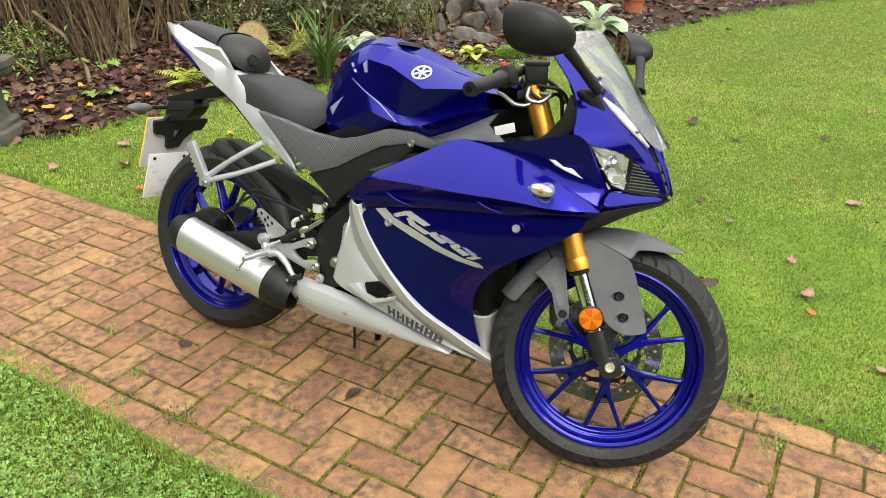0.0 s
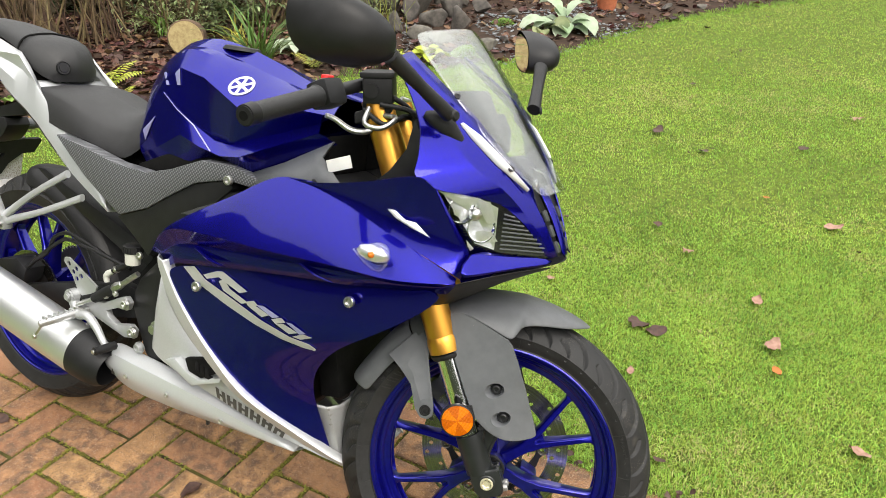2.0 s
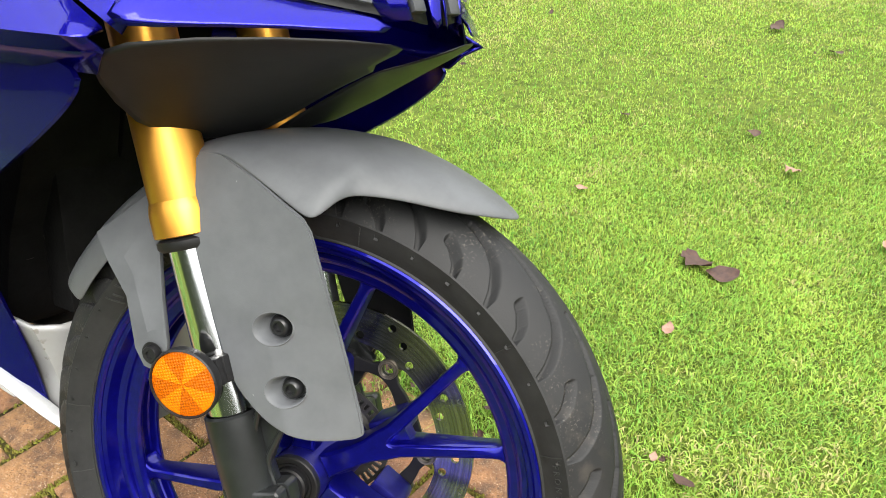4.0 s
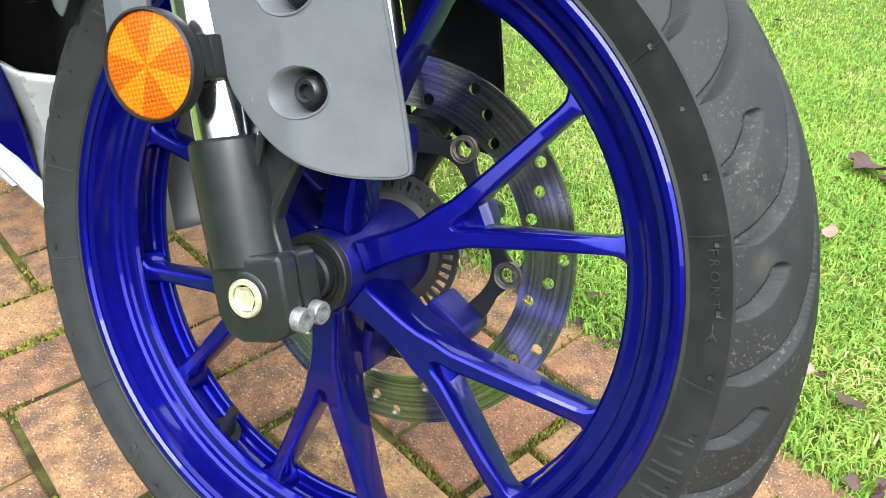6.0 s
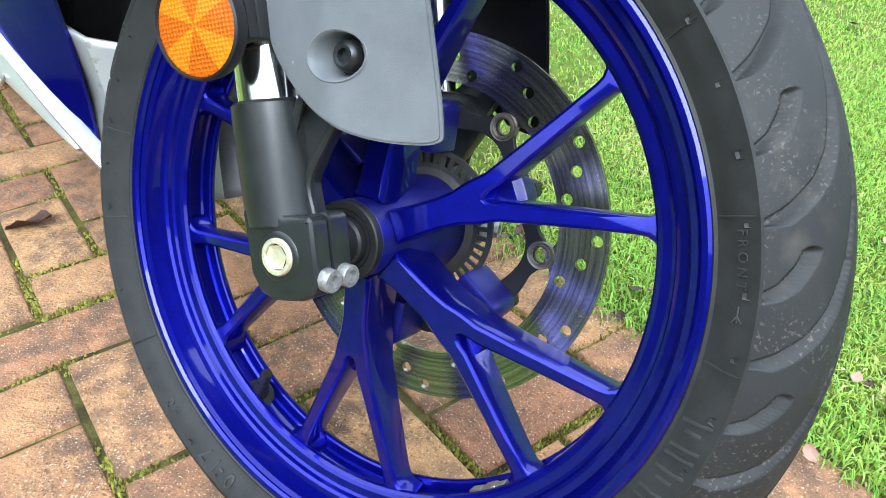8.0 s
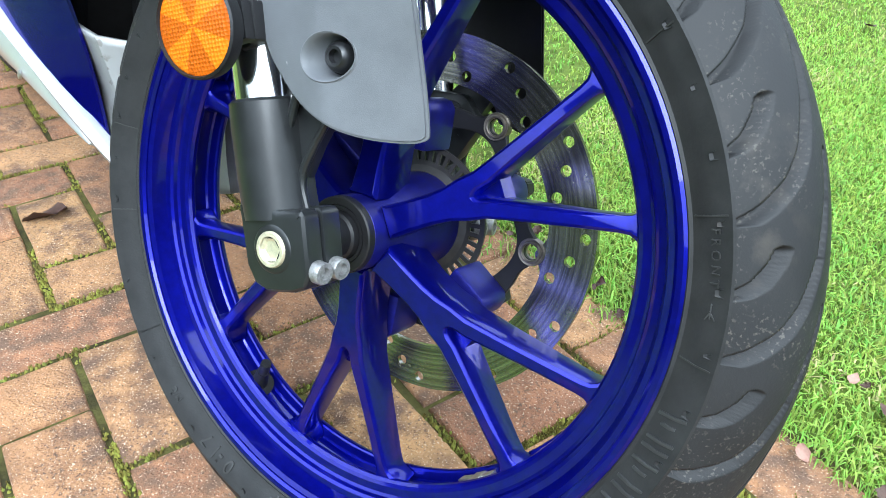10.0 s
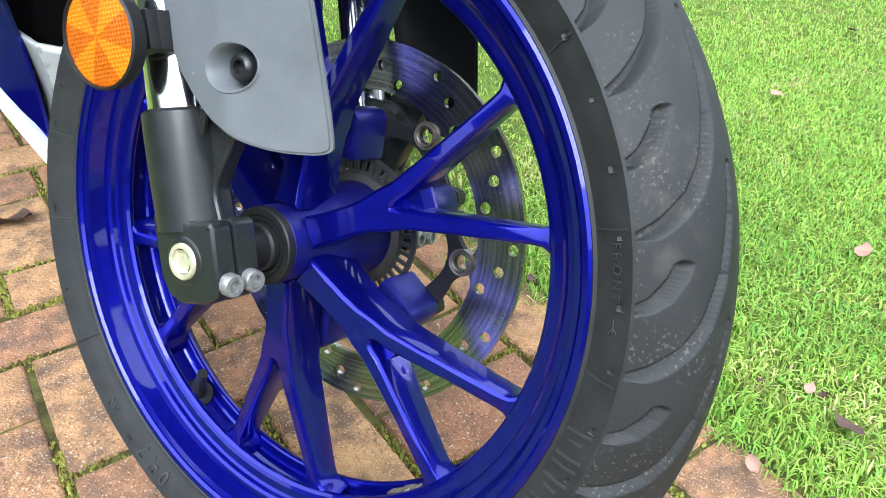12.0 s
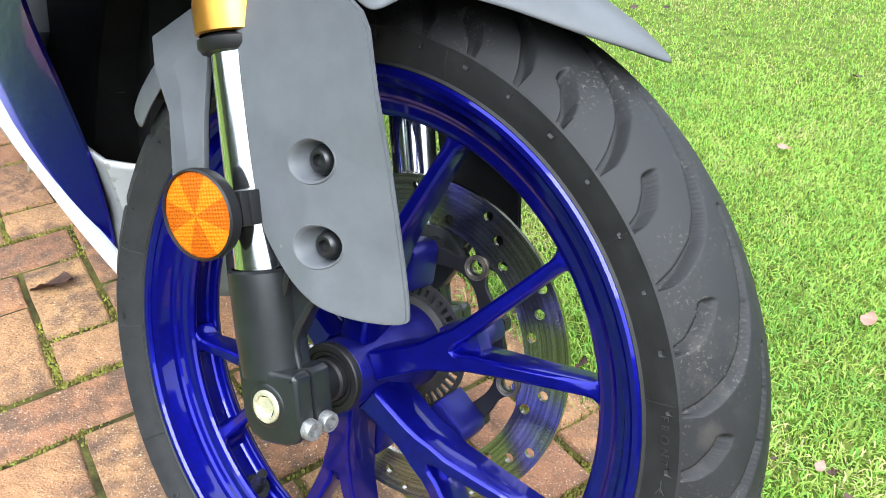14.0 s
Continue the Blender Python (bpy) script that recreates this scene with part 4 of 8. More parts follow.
part("reflector_lens", bm, [AMBER, AMBERDEEP], refl, "amber honeycomb lens in wedges", smooth=60)
bm = prism([(-.014, .146), (.010, .147), (.011, .124), (-.012, .122)], -.132, -.121, .002)
join(bm, prism([(-.002, .147), (.012, .147), (.012, .124), (-.002, .124)], -.125, -.100, .002))
part("reflector_bracket", bm, BLACK, bike, "", FRONT)

# ---- rear wheel ----
rear_wheel = wheel("rear_wheel", bike, pose(0, 0, 0.307), 0.307, 0.0650, 0.2322, 0.0540, 6, 34, "blue cast rear wheel", detail=False)
holes = [ring_points(.004, 10, .098 * math.cos(radians(30 * k)), .098 * math.sin(radians(30 * k))) for k in range(12)]
part("rear_brake_disc", plate(ring_points(.110, 96), [ring_points(.078, 60)] + holes, -.070, -.066), DISC, rear_wheel, "drilled rear brake disc", smooth=30)
part("rear_disc_carrier", plate(ring_points(.082, 60), [ring_points(.03, 30)] + [ring_points(.013, 14, .058 * math.cos(radians(72 * k)), .058 * math.sin(radians(72 * k))) for k in range(5)], -.068, -.064), BLACK, rear_wheel)
part("chain_sprocket", plate([((.098 if i % 4 < 2 else .092) * math.cos(2 * math.pi * i / 180), (.098 if i % 4 < 2 else .092) * math.sin(2 * math.pi * i / 180)) for i in range(180)], [ring_points(.04, 40)], .060, .066), ABSM, rear_wheel)


def both(name, rows, mat, parent=None, label="", **kw):
    """A panel on the right side and its mirror image on the left."""
    crease, cols = kw.pop("crease", ()), kw.pop("cols", ())
    a_ = part(name, sheet(rows, 1, crease, cols), mat, parent or bike, label, **kw)
    part(name, sheet(rows, -1, crease, cols), mat, parent or bike, label, **kw)
    return a_


def slab(name, outline, w0, w1, mat, label="", parent=None, sides=(1, -1), bev=.004, bow=0.0, top=None, **kw):
    """A side cover cut to an (x, z) outline; w0, w1: inner and outer distance from the middle plane."""
    cz = sum(z for _, z in outline) / len(outline)
    hz = max(abs(z - cz) for _, z in outline)
    obs = []
    for s in sides:
        bm = prism(outline, -s * w0, -s * w1, bev)
        if bow or top:
            for v in bm.verts:
                if bow:
                    v.co.y += s * bow * ((v.co.z - cz) / hz) ** 2
                if top:
                    v.co.y += s * top * max(0, (v.co.z - cz) / hz)
        obs.append(part(name, bm, mat, parent or bike, label, **kw))
    return obs[0]


def dense(rows, per=4, straight=()):
    """Finer columns: each row a smooth line through its points, or a straight-edged one."""
    out = []
    for i, r in enumerate(rows):
        if i in straight:
            q = [tuple(a_[k] + (b_[k] - a_[k]) * t / per for k in range(3)) for a_, b_ in zip(r, r[1:]) for t in range(per)] + [tuple(r[-1])]
        else:
            q = [tuple(v) for v in curve_points(r, per)]
        out.append(q)
    return out


# ---- fuel tank ----
tank_rows = [
    # middle ridge, shoulder, upper edge, top and bottom of the bright side step, lower edge
    [(.372, .0, .835), (.402, .0, .915), (.455, .0, .978), (.540, .0, 1.004), (.632, .0, .996), (.720, .0, .974), (.806, .0, .947), (.889, .0, .929)],
    [(.388, .050, .815), (.418, .052, .892), (.474, .054, .955), (.552, .052, .986), (.647, .049, .975), (.741, .046, .953), (.830, .045, .935), (.912, .045, .919)],
    [(.420, .090, .782), (.456, .100, .837), (.505, .103, .908), (.556, .106, .944), (.645, .126, .934), (.764, .158, .895), (.893, .145, .910), (.952, .120, .906)],
    [(.433, .098, .761), (.495, .113, .809), (.560, .120, .864), (.613, .124, .843), (.678, .126, .818), (.718, .130, .817), (.838, .122, .859), (.920, .112, .890)],
    [(.441, .100, .751), (.515, .120, .779), (.590, .132, .816), (.654, .145, .804), (.719, .153, .797), (.773, .161, .805), (.860, .152, .842), (.933, .132, .874)],
    [(.452, .088, .720), (.506, .103, .725), (.567, .113, .748), (.643, .122, .778), (.707, .126, .786), (.779, .130, .771), (.863, .128, .807), (.962, .114, .858)],
]
mid = [((a_[0] + b_[0]) / 2, (a_[1] + b_[1]) / 2, (a_[2] + b_[2]) / 2 + dz) for a_, b_, dz in zip(tank_rows[1], tank_rows[2], (0, .006, .012, .015, .016, .016, .012, .004))]
tank_rows = dense(tank_rows[:2] + [mid] + tank_rows[2:], 5, (3, 4, 5))
tank = both("fuel_tank", tank_rows, BLUE, None, "gloss blue fuel tank", crease=(1, 3, 4, 5))
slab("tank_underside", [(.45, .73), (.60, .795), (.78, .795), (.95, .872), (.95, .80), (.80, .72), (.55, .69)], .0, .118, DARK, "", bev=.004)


def surf_w(rows, x, z):
    """Distance from the middle plane to a panel at (x, z)."""
    best = 0.0
    for a_, b_ in zip(rows, rows[1:]):
        for k in range(len(a_) - 1):
            for tri in ((a_[k], a_[k + 1], b_[k + 1]), (a_[k], b_[k + 1], b_[k])):
                (x0, w0, z0), (x1, w1, z1), (x2, w2, z2) = tri
                den = (z1 - z2) * (x0 - x2) + (x2 - x1) * (z0 - z2)
                if abs(den) < 1e-9:
                    continue
                p_ = ((z1 - z2) * (x - x2) + (x2 - x1) * (z - z2)) / den
                q_ = ((z2 - z0) * (x - x2) + (x0 - x2) * (z - z2)) / den
                if p_ > -.02 and q_ > -.02 and p_ + q_ < 1.02:
                    best = max(best, p_ * w0 + q_ * w1 + (1 - p_ - q_) * w2)
    return best


def applied(name, outline, rows, mat, label="", lift=.0022, fall=.15):
    """A thin mark that lies on a panel, on both sides."""
    for s in (1, -1):
        bm = bmesh.new()
        bm.faces.new([bm.verts.new((x, -s * ((max(surf_w(r, x, z) for r in rows) or fall) + lift), z)) for x, z in outline])
        bmesh.ops.triangulate(bm, faces=bm.faces)
        bmesh.ops.recalc_face_normals(bm, faces=bm.faces)
        part(name, bm, mat, bike, label, solid=.0008, smooth=0)


applied("tank_flash", [(.444, .801), (.494, .838), (.484, .823), (.459, .782)], [tank_rows], LILAC, "pale arrow on the tank")
applied("tank_flash", [(.497, .926), (.505, .929), (.531, .906), (.522, .905)], [tank_rows], LILAC)
applied("tank_flash", [(.546, .931), (.559, .942), (.566, .910), (.557, .909)], [tank_rows], LILAC)
for a_, b_ in (((.517, .890), (.568, .864)), ((.568, .864), (.622, .840)), ((.622, .840), (.693, .802))):
    applied("tank_seam", [a_, b_, (b_[0] - .0013, b_[1] - .0016), (a_[0] - .0013, a_[1] - .0016)], [tank_rows], LILAC, "fine seam line on the tank")
part("tank_cap", lathe([(.0, .003), (.030, .003), (.036, .001), (.040, -.006)], 36, closed=False), BLACK, bike, "black filler cap", pose(.62, 0, .993, 90 - 4, 0, 0) @ pose(0, 0, 0, 0, 0, 0))
# badge: pale ring with a plain star of three bars
BADGE = pose(.7342, -.1185, .9300, 0, 0, 0) @ Vector((.0876, -.6223, .7778)).to_track_quat("Y", "X").to_matrix().to_4x4()
bm = lathe([(.0215, .0005), (.0225, .0022), (.0258, .0022), (.0265, .0005)], 48, closed=False)
for k in range(3):
    join(bm, box((0, .0012, 0), (.042, .0018, .0058), .0003, Matrix.Rotation(radians(60 * k), 4, "Y")))
badge = part("tank_badge", bm, WHITEM, bike, "round white badge", BADGE)
part("badge_field", lathe([(.0, .0006), (.0222, .0006)], 40, closed=False), BLUE, badge)

# ---- seats and tail ----
seat_rows = [
    [(.104, .0, .800), (.090, .0, .846), (.183, .0, .852), (.250, .0, .836), (.313, .0, .820), (.360, .0, .822), (.415, .0, .845)],
    [(.104, .050, .800), (.087, .055, .845), (.180, .062, .849), (.250, .060, .833), (.313, .056, .815), (.365, .052, .815), (.420, .048, .840)],
    [(.102, .085, .800), (.081, .092, .842), (.172, .100, .838), (.250, .098, .816), (.320, .094, .797), (.380, .088, .794), (.432, .080, .812)],
    [(.104, .092, .798), (.081, .099, .834), (.172, .108, .827), (.250, .107, .805), (.320, .103, .786), (.380, .097, .782), (.434, .086, .800)],
    [(.112, .100, .790), (.094, .107, .805), (.180, .115, .788), (.260, .118, .772), (.330, .116, .756), (.390, .108, .748), (.436, .094, .775)],
    [(.120, .104, .783), (.109, .112, .783), (.190, .118, .763), (.295, .119, .751), (.350, .115, .738), (.395, .106, .732), (.438, .090, .765)],
]
rider_seat = both("rider_seat", dense(seat_rows, 3), VINYL, None, "black vinyl rider seat", smooth=60)
# pillion pad: thin rear cushion and a deeper faceted front block, piping between them
pad_rows = [
    [(-.232, .0, .966), (-.215, .0, .976), (-.180, .0, .979), (-.090, .0, .970), (-.004, .0, .957)],
    [(-.228, .022, .964), (-.212, .028, .972), (-.175, .044, .974), (-.090, .052, .964), (-.003, .064, .947)],
    [(-.224, .030, .960), (-.210, .036, .966), (-.172, .056, .966), (-.085, .066, .952), (-.004, .078, .934)],
    [(-.220, .034, .952), (-.208, .039, .955), (-.167, .061, .952), (-.081, .071, .936), (-.005, .083, .918)],
]
both("pillion_seat", dense(pad_rows, 3), VINYL, None, "black vinyl pillion pad", smooth=60)
block_rows = [
    [(-.004, .0, .958), (.035, .0, .954), (.068, .0, .942), (.091, .0, .922), (.099, .0, .888), (.092, .0, .855)],
    [(-.003, .044, .953), (.035, .043, .949), (.067, .040, .936), (.089, .037, .915), (.097, .036, .886), (.090, .034, .855)],
    [(-.003, .068, .945), (.030, .069, .938), (.060, .063, .921), (.081, .055, .901), (.091, .049, .879), (.086, .044, .855)],
    [(-.004, .083, .925), (.020, .085, .915), (.046, .080, .897), (.067, .070, .880), (.081, .059, .868), (.083, .048, .855)],
    [(-.004, .084, .912), (.016, .086, .900), (.040, .081, .882), (.060, .071, .866), (.076, .058, .857), (.080, .046, .852)],
]
both("pillion_front", dense(block_rows, 3, (2, 3)), VINYL, None, "faceted front block of the pillion pad", smooth=45)
part("pad_piping", tube([(-.004, -.085, .918), (-.003, -.080, .934), (-.002, -.069, .9465), (-.003, -.046, .9545), (-.004, .0, .9595), (-.003, .046, .9545), (-.002, .069, .9465), (-.003, .080, .934), (-.004, .085, .918)], .0024, 8), DARK, bike, "black seam across the pillion pad")
bm = lathe([(.0, .004), (.0095, .004), (.0105, .0025), (.0135, .0025), (.0145, .004), (.0160, .0), (.0160, -.004)], 32, closed=False)
part("seat_lock", bm, BLACK, bike, "round black seat lock", pose(.0955, -.0380, .8880) @ Vector((.93, -.28, .16)).to_track_quat("Y", "X").to_matrix().to_4x4())
tail_rows = [
    # top edge, lower edge of the shoulder, foot of the hollow under it, body, lower edge, inner return
    [(-.303, .006, .963), (-.205, .050, .961), (-.150, .064, .949), (-.093, .072, .935), (-.035, .080, .923), (.015, .087, .913), (.050, .090, .884), (.080, .094, .853), (.145, .098, .795), (.205, .098, .765), (.262, .100, .715), (.345, .112, .636)],
    [(-.303, .009, .962), (-.205, .062, .952), (-.150, .077, .932), (-.093, .089, .904), (-.035, .095, .908), (.018, .096, .907), (.056, .099, .876), (.095, .105, .848), (.150, .109, .800), (.208, .114, .755), (.270, .119, .698), (.352, .121, .624)],
    [(-.303, .011, .961), (-.205, .069, .942), (-.150, .084, .918), (-.093, .0905, .900), (-.035, .085, .886), (.018, .087, .873), (.056, .096, .858), (.098, .107, .842), (.155, .112, .785), (.212, .1175, .738), (.272, .121, .688), (.355, .122, .620)],
    [(-.302, .012, .960), (-.208, .070, .934), (-.152, .087, .908), (-.097, .095, .888), (-.040, .099, .866), (.015, .102, .845), (.058, .106, .825), (.100, .112, .798), (.160, .117, .752), (.215, .121, .718), (.275, .123, .676), (.358, .123, .616)],
    [(-.301, .012, .958), (-.222, .060, .927), (-.160, .081, .902), (-.107, .091, .877), (-.051, .099, .838), (.005, .104, .808), (.050, .107, .788), (.102, .113, .764), (.172, .118, .716), (.228, .121, .678), (.282, .122, .648), (.362, .122, .607)],
    [(-.298, .008, .955), (-.215, .040, .922), (-.154, .058, .896), (-.102, .066, .871), (-.046, .072, .832), (.010, .076, .802), (.055, .080, .782), (.107, .084, .758), (.177, .090, .710), (.232, .092, .672), (.285, .094, .642), (.360, .096, .603)],
]
part("tail_bridge", sheet(dense([[(.060, w_, .853), (.090, w_, .838), (.130, w_, .815), (.170, w_, .790)] for w_ in (.090, .045, .0, -.045, -.090)], 3)), SILVER, bike, "silver bridge between the seats", solid=.003)
both("tail_cowl", dense(tail_rows, 3, (0, 1, 2)), SILVER, None, "pearl silver tail cowl", solid=.003, smooth=26)
strip = lambda lo, hi, dz: [[(x, w_ + .0012, z + .001) for x, w_, z in tail_rows[4][lo:hi]], [(x - dz * .75, w_ - .001, z - dz * (.3 if k in (0, hi - lo - 1) else 1)) for k, (x, w_, z) in enumerate(tail_rows[4][lo:hi])]]
both("tail_edge", strip(1, 5, .013), BLUE, None, "blue lower edge of the tail", solid=.001)
both("tail_trim", strip(4, 10, .004), BLACK, None, "black lower edge of the tail", solid=.001)
part("tail_cap", sheet(dense([[(-.300, w_ * .1, .962), (-.262, w_ * .6, .970 - abs(w_) * .05), (-.222, w_, .966)] for w_ in (.045, .02, .0, -.02, -.045)], 3)), BLACK, bike, "black cap behind the pillion pad", solid=.002)
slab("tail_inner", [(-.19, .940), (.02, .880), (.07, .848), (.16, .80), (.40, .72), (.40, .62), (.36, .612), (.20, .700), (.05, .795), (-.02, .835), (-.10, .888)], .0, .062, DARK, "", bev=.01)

# ---- grey frame covers ----
frame_out = [(.231, .760), (.323, .749), (.423, .731), (.517, .728), (.587, .747), (.670, .780), (.752, .785), (.834, .766), (.805, .752), (.740, .754), (.659, .733), (.593, .696), (.525, .654), (.439, .621), (.385, .650), (.329, .683), (.280, .720)]
slab("frame_cover_lower", [(.425, .616), (.525, .656), (.593, .698), (.659, .735), (.740, .756), (.753, .740), (.692, .688), (.611, .633), (.548, .579), (.523, .548), (.477, .583)], .105, .150, BLACK, "black lower part of the frame cover", bev=.004)
slab("frame_cover", frame_out, .122, .156, CARBON, "dark grey carbon-look frame cover", bev=.005)
part("scoop_vane", prism([(.622, .664), (.674, .688), (.723, .709), (.690, .688), (.650, .666)], -.156, -.148, .001), GREY2, bike, "grey vane in the side scoop")
both("dash_cheek", [[(.775, .136, .770), (.864, .135, .809), (.917, .126, .839), (.958, .118, .862)], [(.801, .150, .765), (.889, .150, .794), (.942, .145, .819), (.944, .130, .833)],
                    [(.824, .162, .763), (.923, .166, .793), (.968, .166, .791), (1.017, .166, .798)]], GREY, None, "grey plastic infill beside the tank", solid=.004, smooth=30)
slab("air_scoop", [(.575, .668), (.640, .702), (.708, .724), (.790, .738), (.740, .705), (.665, .655), (.610, .610), (.565, .600)], .120, .146, BLACK, "black scoop below the frame cover", bev=.005)
for s in (1, -1):
    part("frame_bolt", socket_bolt((.752, -s * .158, .757), (0, -s, .0), .0095, .008), STEEL, bike)
    part("frame_bolt", socket_bolt((.535, -s * .140, .590), (0, -s, .0), .008, .004), BLACK, bike)
# dark insides, their shade put into a near-black colour
slab("engine_block", [(.44, .48), (.49, .535), (.56, .62), (.78, .68), (.98, .72), (.96, .52), (.92, .42), (.90, .30), (.80, .26), (.55, .26), (.46, .30), (.43, .42)], .0, .105, DARK, "engine and frame, near-black for the shade inside", bev=.012)
slab("crankcase_cover", [(.555, .505), (.600, .520), (.660, .470), (.700, .390), (.660, .340), (.590, .345), (.550, .400)], .10, .150, SILVER2, "grey cast crankcase cover", bev=.012, sides=(1,))
bm = rod((.590, -.120, .405), (.590, -.154, .405), .043, n=40, bev=.005)
part("crankcase_disc", bm, SILVER2, bike)
slab("frame_plate", [(.600, .575), (.560, .570), (.523, .530), (.475, .483), (.458, .450), (.451, .414), (.467, .371), (.491, .314), (.513, .288), (.548, .314), (.555, .356), (.543, .390), (.556, .440), (.575, .519)], .09, .130, BLACK, "black pressed frame plate", bev=.008)
for s in (1, -1):
    nut = rod((.530, -s * .128, .381), (.530, -s * .134, .381), .0165, n=28, bev=.001)
    join(nut, rod((.530, -s * .133, .381), (.530, -s * .145, .381), .0115, n=6, bev=.001))
    part("engine_mount_nut", nut, STEEL, bike, "bright engine mounting nut")

# ---- side fairings ----
flank_rows = [
    # inner tuck, inset band, ridge, top edge
    [(.640, .200, .566), (.699, .222, .592), (.864, .226, .622), (1.000, .224, .642), (1.068, .222, .650), (1.160, .206, .662), (1.249, .184, .672)],
    [(.628, .206, .590), (.690, .214, .628), (.820, .222, .648), (.940, .222, .660), (1.070, .222, .672), (1.170, .214, .676), (1.262, .188, .688)],
    [(.604, .208, .594), (.680, .236, .658), (.800, .244, .674), (.929, .250, .680), (1.073, .250, .689), (1.178, .240, .690), (1.272, .204, .698)],
    [(.602, .205, .597), (.674, .228, .662), (.800, .200, .740), (.905, .180, .795), (1.041, .198, .781), (1.158, .205, .746), (1.265, .190, .702)],
]
crown = [((a_[0] + b_[0]) / 2, (a_[1] + b_[1]) / 2 + d_, (a_[2] + b_[2]) / 2) for a_, b_, d_ in zip(flank_rows[2], flank_rows[3], (.0, .003, .008, .011, .010, .007, .002))]
flank_rows = flank_rows[:3] + [crown] + flank_rows[3:]
both("side_fairing", dense(flank_rows, 5), BLUE, None, "gloss blue upper side fairing", crease=(1, 2, 4), solid=.003)
cheek_rows = [
    [(.905, .180, .795), (1.041, .198, .781), (1.158, .205, .746), (1.268, .180, .700)],
    [(.925, .183, .797), (1.055, .196, .788), (1.162, .199, .768), (1.268, .166, .722)],
    [(.945, .186, .799), (1.068, .202, .803), (1.172, .208, .808), (1.266, .158, .742)],
    [(.965, .188, .797), (1.081, .206, .823), (1.188, .220, .854), (1.222, .206, .838)],
]
both("cockpit_cheek", dense(cheek_rows, 6), BLUE, None, "deep blue cockpit side panel", crease=(0, 3), solid=.003)
lower_left = [(.654, .216, .574), (.668, .212, .545), (.690, .207, .503), (.750, .195, .427), (.836, .180, .350), (.930, .147, .295), (.996, .111, .252)]
lower_right = [(1.262, .190, .676), (1.199, .197, .618), (1.120, .200, .562), (1.035, .190, .508), (.963, .146, .412), (.971, .116, .328), (1.001, .104, .248)]
lower_rows = []
for i, (a_, b_) in enumerate(zip(lower_left, lower_right)):
    row = []
    for f in (0, .12, .35, .65, .88, 1):
        q = [a_[k] + (b_[k] - a_[k]) * f for k in range(3)]
        q[1] += .12 * f * (1 - f) * (b_[0] - a_[0]) * (.9 if i else .55)
        if i == 0:
            q[2] += .09 * f * (1 - f) * 1.0
        row.append(tuple(q))
    lower_rows.append(row)
both("lower_fairing", lower_rows, BLUE, None, "deep blue lower side fairing", crease=(0, 6), cols=(0, 5), sub=2, solid=.004)
band_out = [(.646, .216, .585), (.654, .214, .566), (.688, .208, .505), (.750, .197, .427), (.836, .184, .350), (.930, .149, .295), (1.004, .112, .248), (1.046, .090, .228)]
band_in = [(.604, .200, .592), (.596, .196, .556), (.620, .188, .470), (.682, .172, .388), (.772, .152, .318), (.868, .122, .256), (.978, .090, .220), (1.034, .075, .208)]
band = [[(x + .010, w - .012, z + .004) for x, w, z in band_out], [(x, w + .004, z) for x, w, z in band_out], [(x * .62 + u * .38, w * .62 + v * .38 + .006, z * .62 + y * .38) for (x, w, z), (u, v, y) in zip(band_out, band_in)], [(x, w - .016, z) for x, w, z in band_in], [(x + .012, w - .034, z - .004) for x, w, z in band_in]]
band = dense(band, 4)
both("silver_band", band, BAND, None, "silver lower fairing band", crease=(1, 2, 3), solid=.003)
infill_low = [(.541, .150, .372), (.541, .150, .346), (.566, .148, .326), (.642, .144, .305), (.754, .132, .276), (.858, .112, .244), (.958, .086, .218), (1.020, .070, .206)]
infill = [[(x + .006, w - .018, z - .001) for x, w, z in band_in[1:]], [((x + u) / 2, (w + v) / 2 - .008, (z + y) / 2) for (x, w, z), (u, v, y) in zip(band_in[1:], infill_low[1:])], infill_low[1:], [(x, w - .02, z - .004) for x, w, z in infill_low[1:]]]
infill = dense(infill, 4)
both("silver_infill", infill, BAND, None, "shaded silver belly side panel", crease=(2,), solid=.003)
win = [(.655, .362), (.693, .374), (.735, .374), (.755, .362), (.703, .331), (.667, .336)]
slab("engine_window", win, .130, .166, DARK, "", bev=.003)
for k in range(3):
    part("window_hose", tube([(.690 + .014 * k, -.163, .364 - .003 * k), (.698 + .014 * k, -.170, .352 - .003 * k), (.704 + .014 * k, -.163, .340)], .0045, 8), DARK, bike)
for s in (1, -1):
    lip = [(.604, .344), (.640, .326), (.682, .309), (.759, .342), (.766, .356), (.699, .329), (.663, .337), (.632, .355)]
    part("window_lip", prism(lip, -s * .140, -s * .171, .003), SILVER, bike, "silver lip below the window")
belly_top = [(.400, .160, .300), (.450, .164, .298), (.528, .167, .296), (.651, .152, .280), (.759, .132, .252), (.850, .112, .228), (.910, .096, .213)]
belly_bot = [(.403, .150, .242), (.445, .151, .230), (.492, .151, .222), (.591, .142, .218), (.680, .126, .212), (.790, .106, .210), (.908, .090, .208)]
belly_rows = [[(x, w - .035, z + .012) for x, w, z in belly_top], belly_top, [((x + u) / 2, (w + v) / 2 + .012, (z + y) / 2) for (x, w, z), (u, v, y) in zip(belly_top, belly_bot)],
              belly_bot, [(x, .06, z - .012) for x, w, z in belly_bot], [(x, .0, z - .014) for x, w, z in belly_bot]]
both("belly_pan", belly_rows, SILVER, None, "silver belly pan", crease=(1, 3), sub=2, solid=.003)
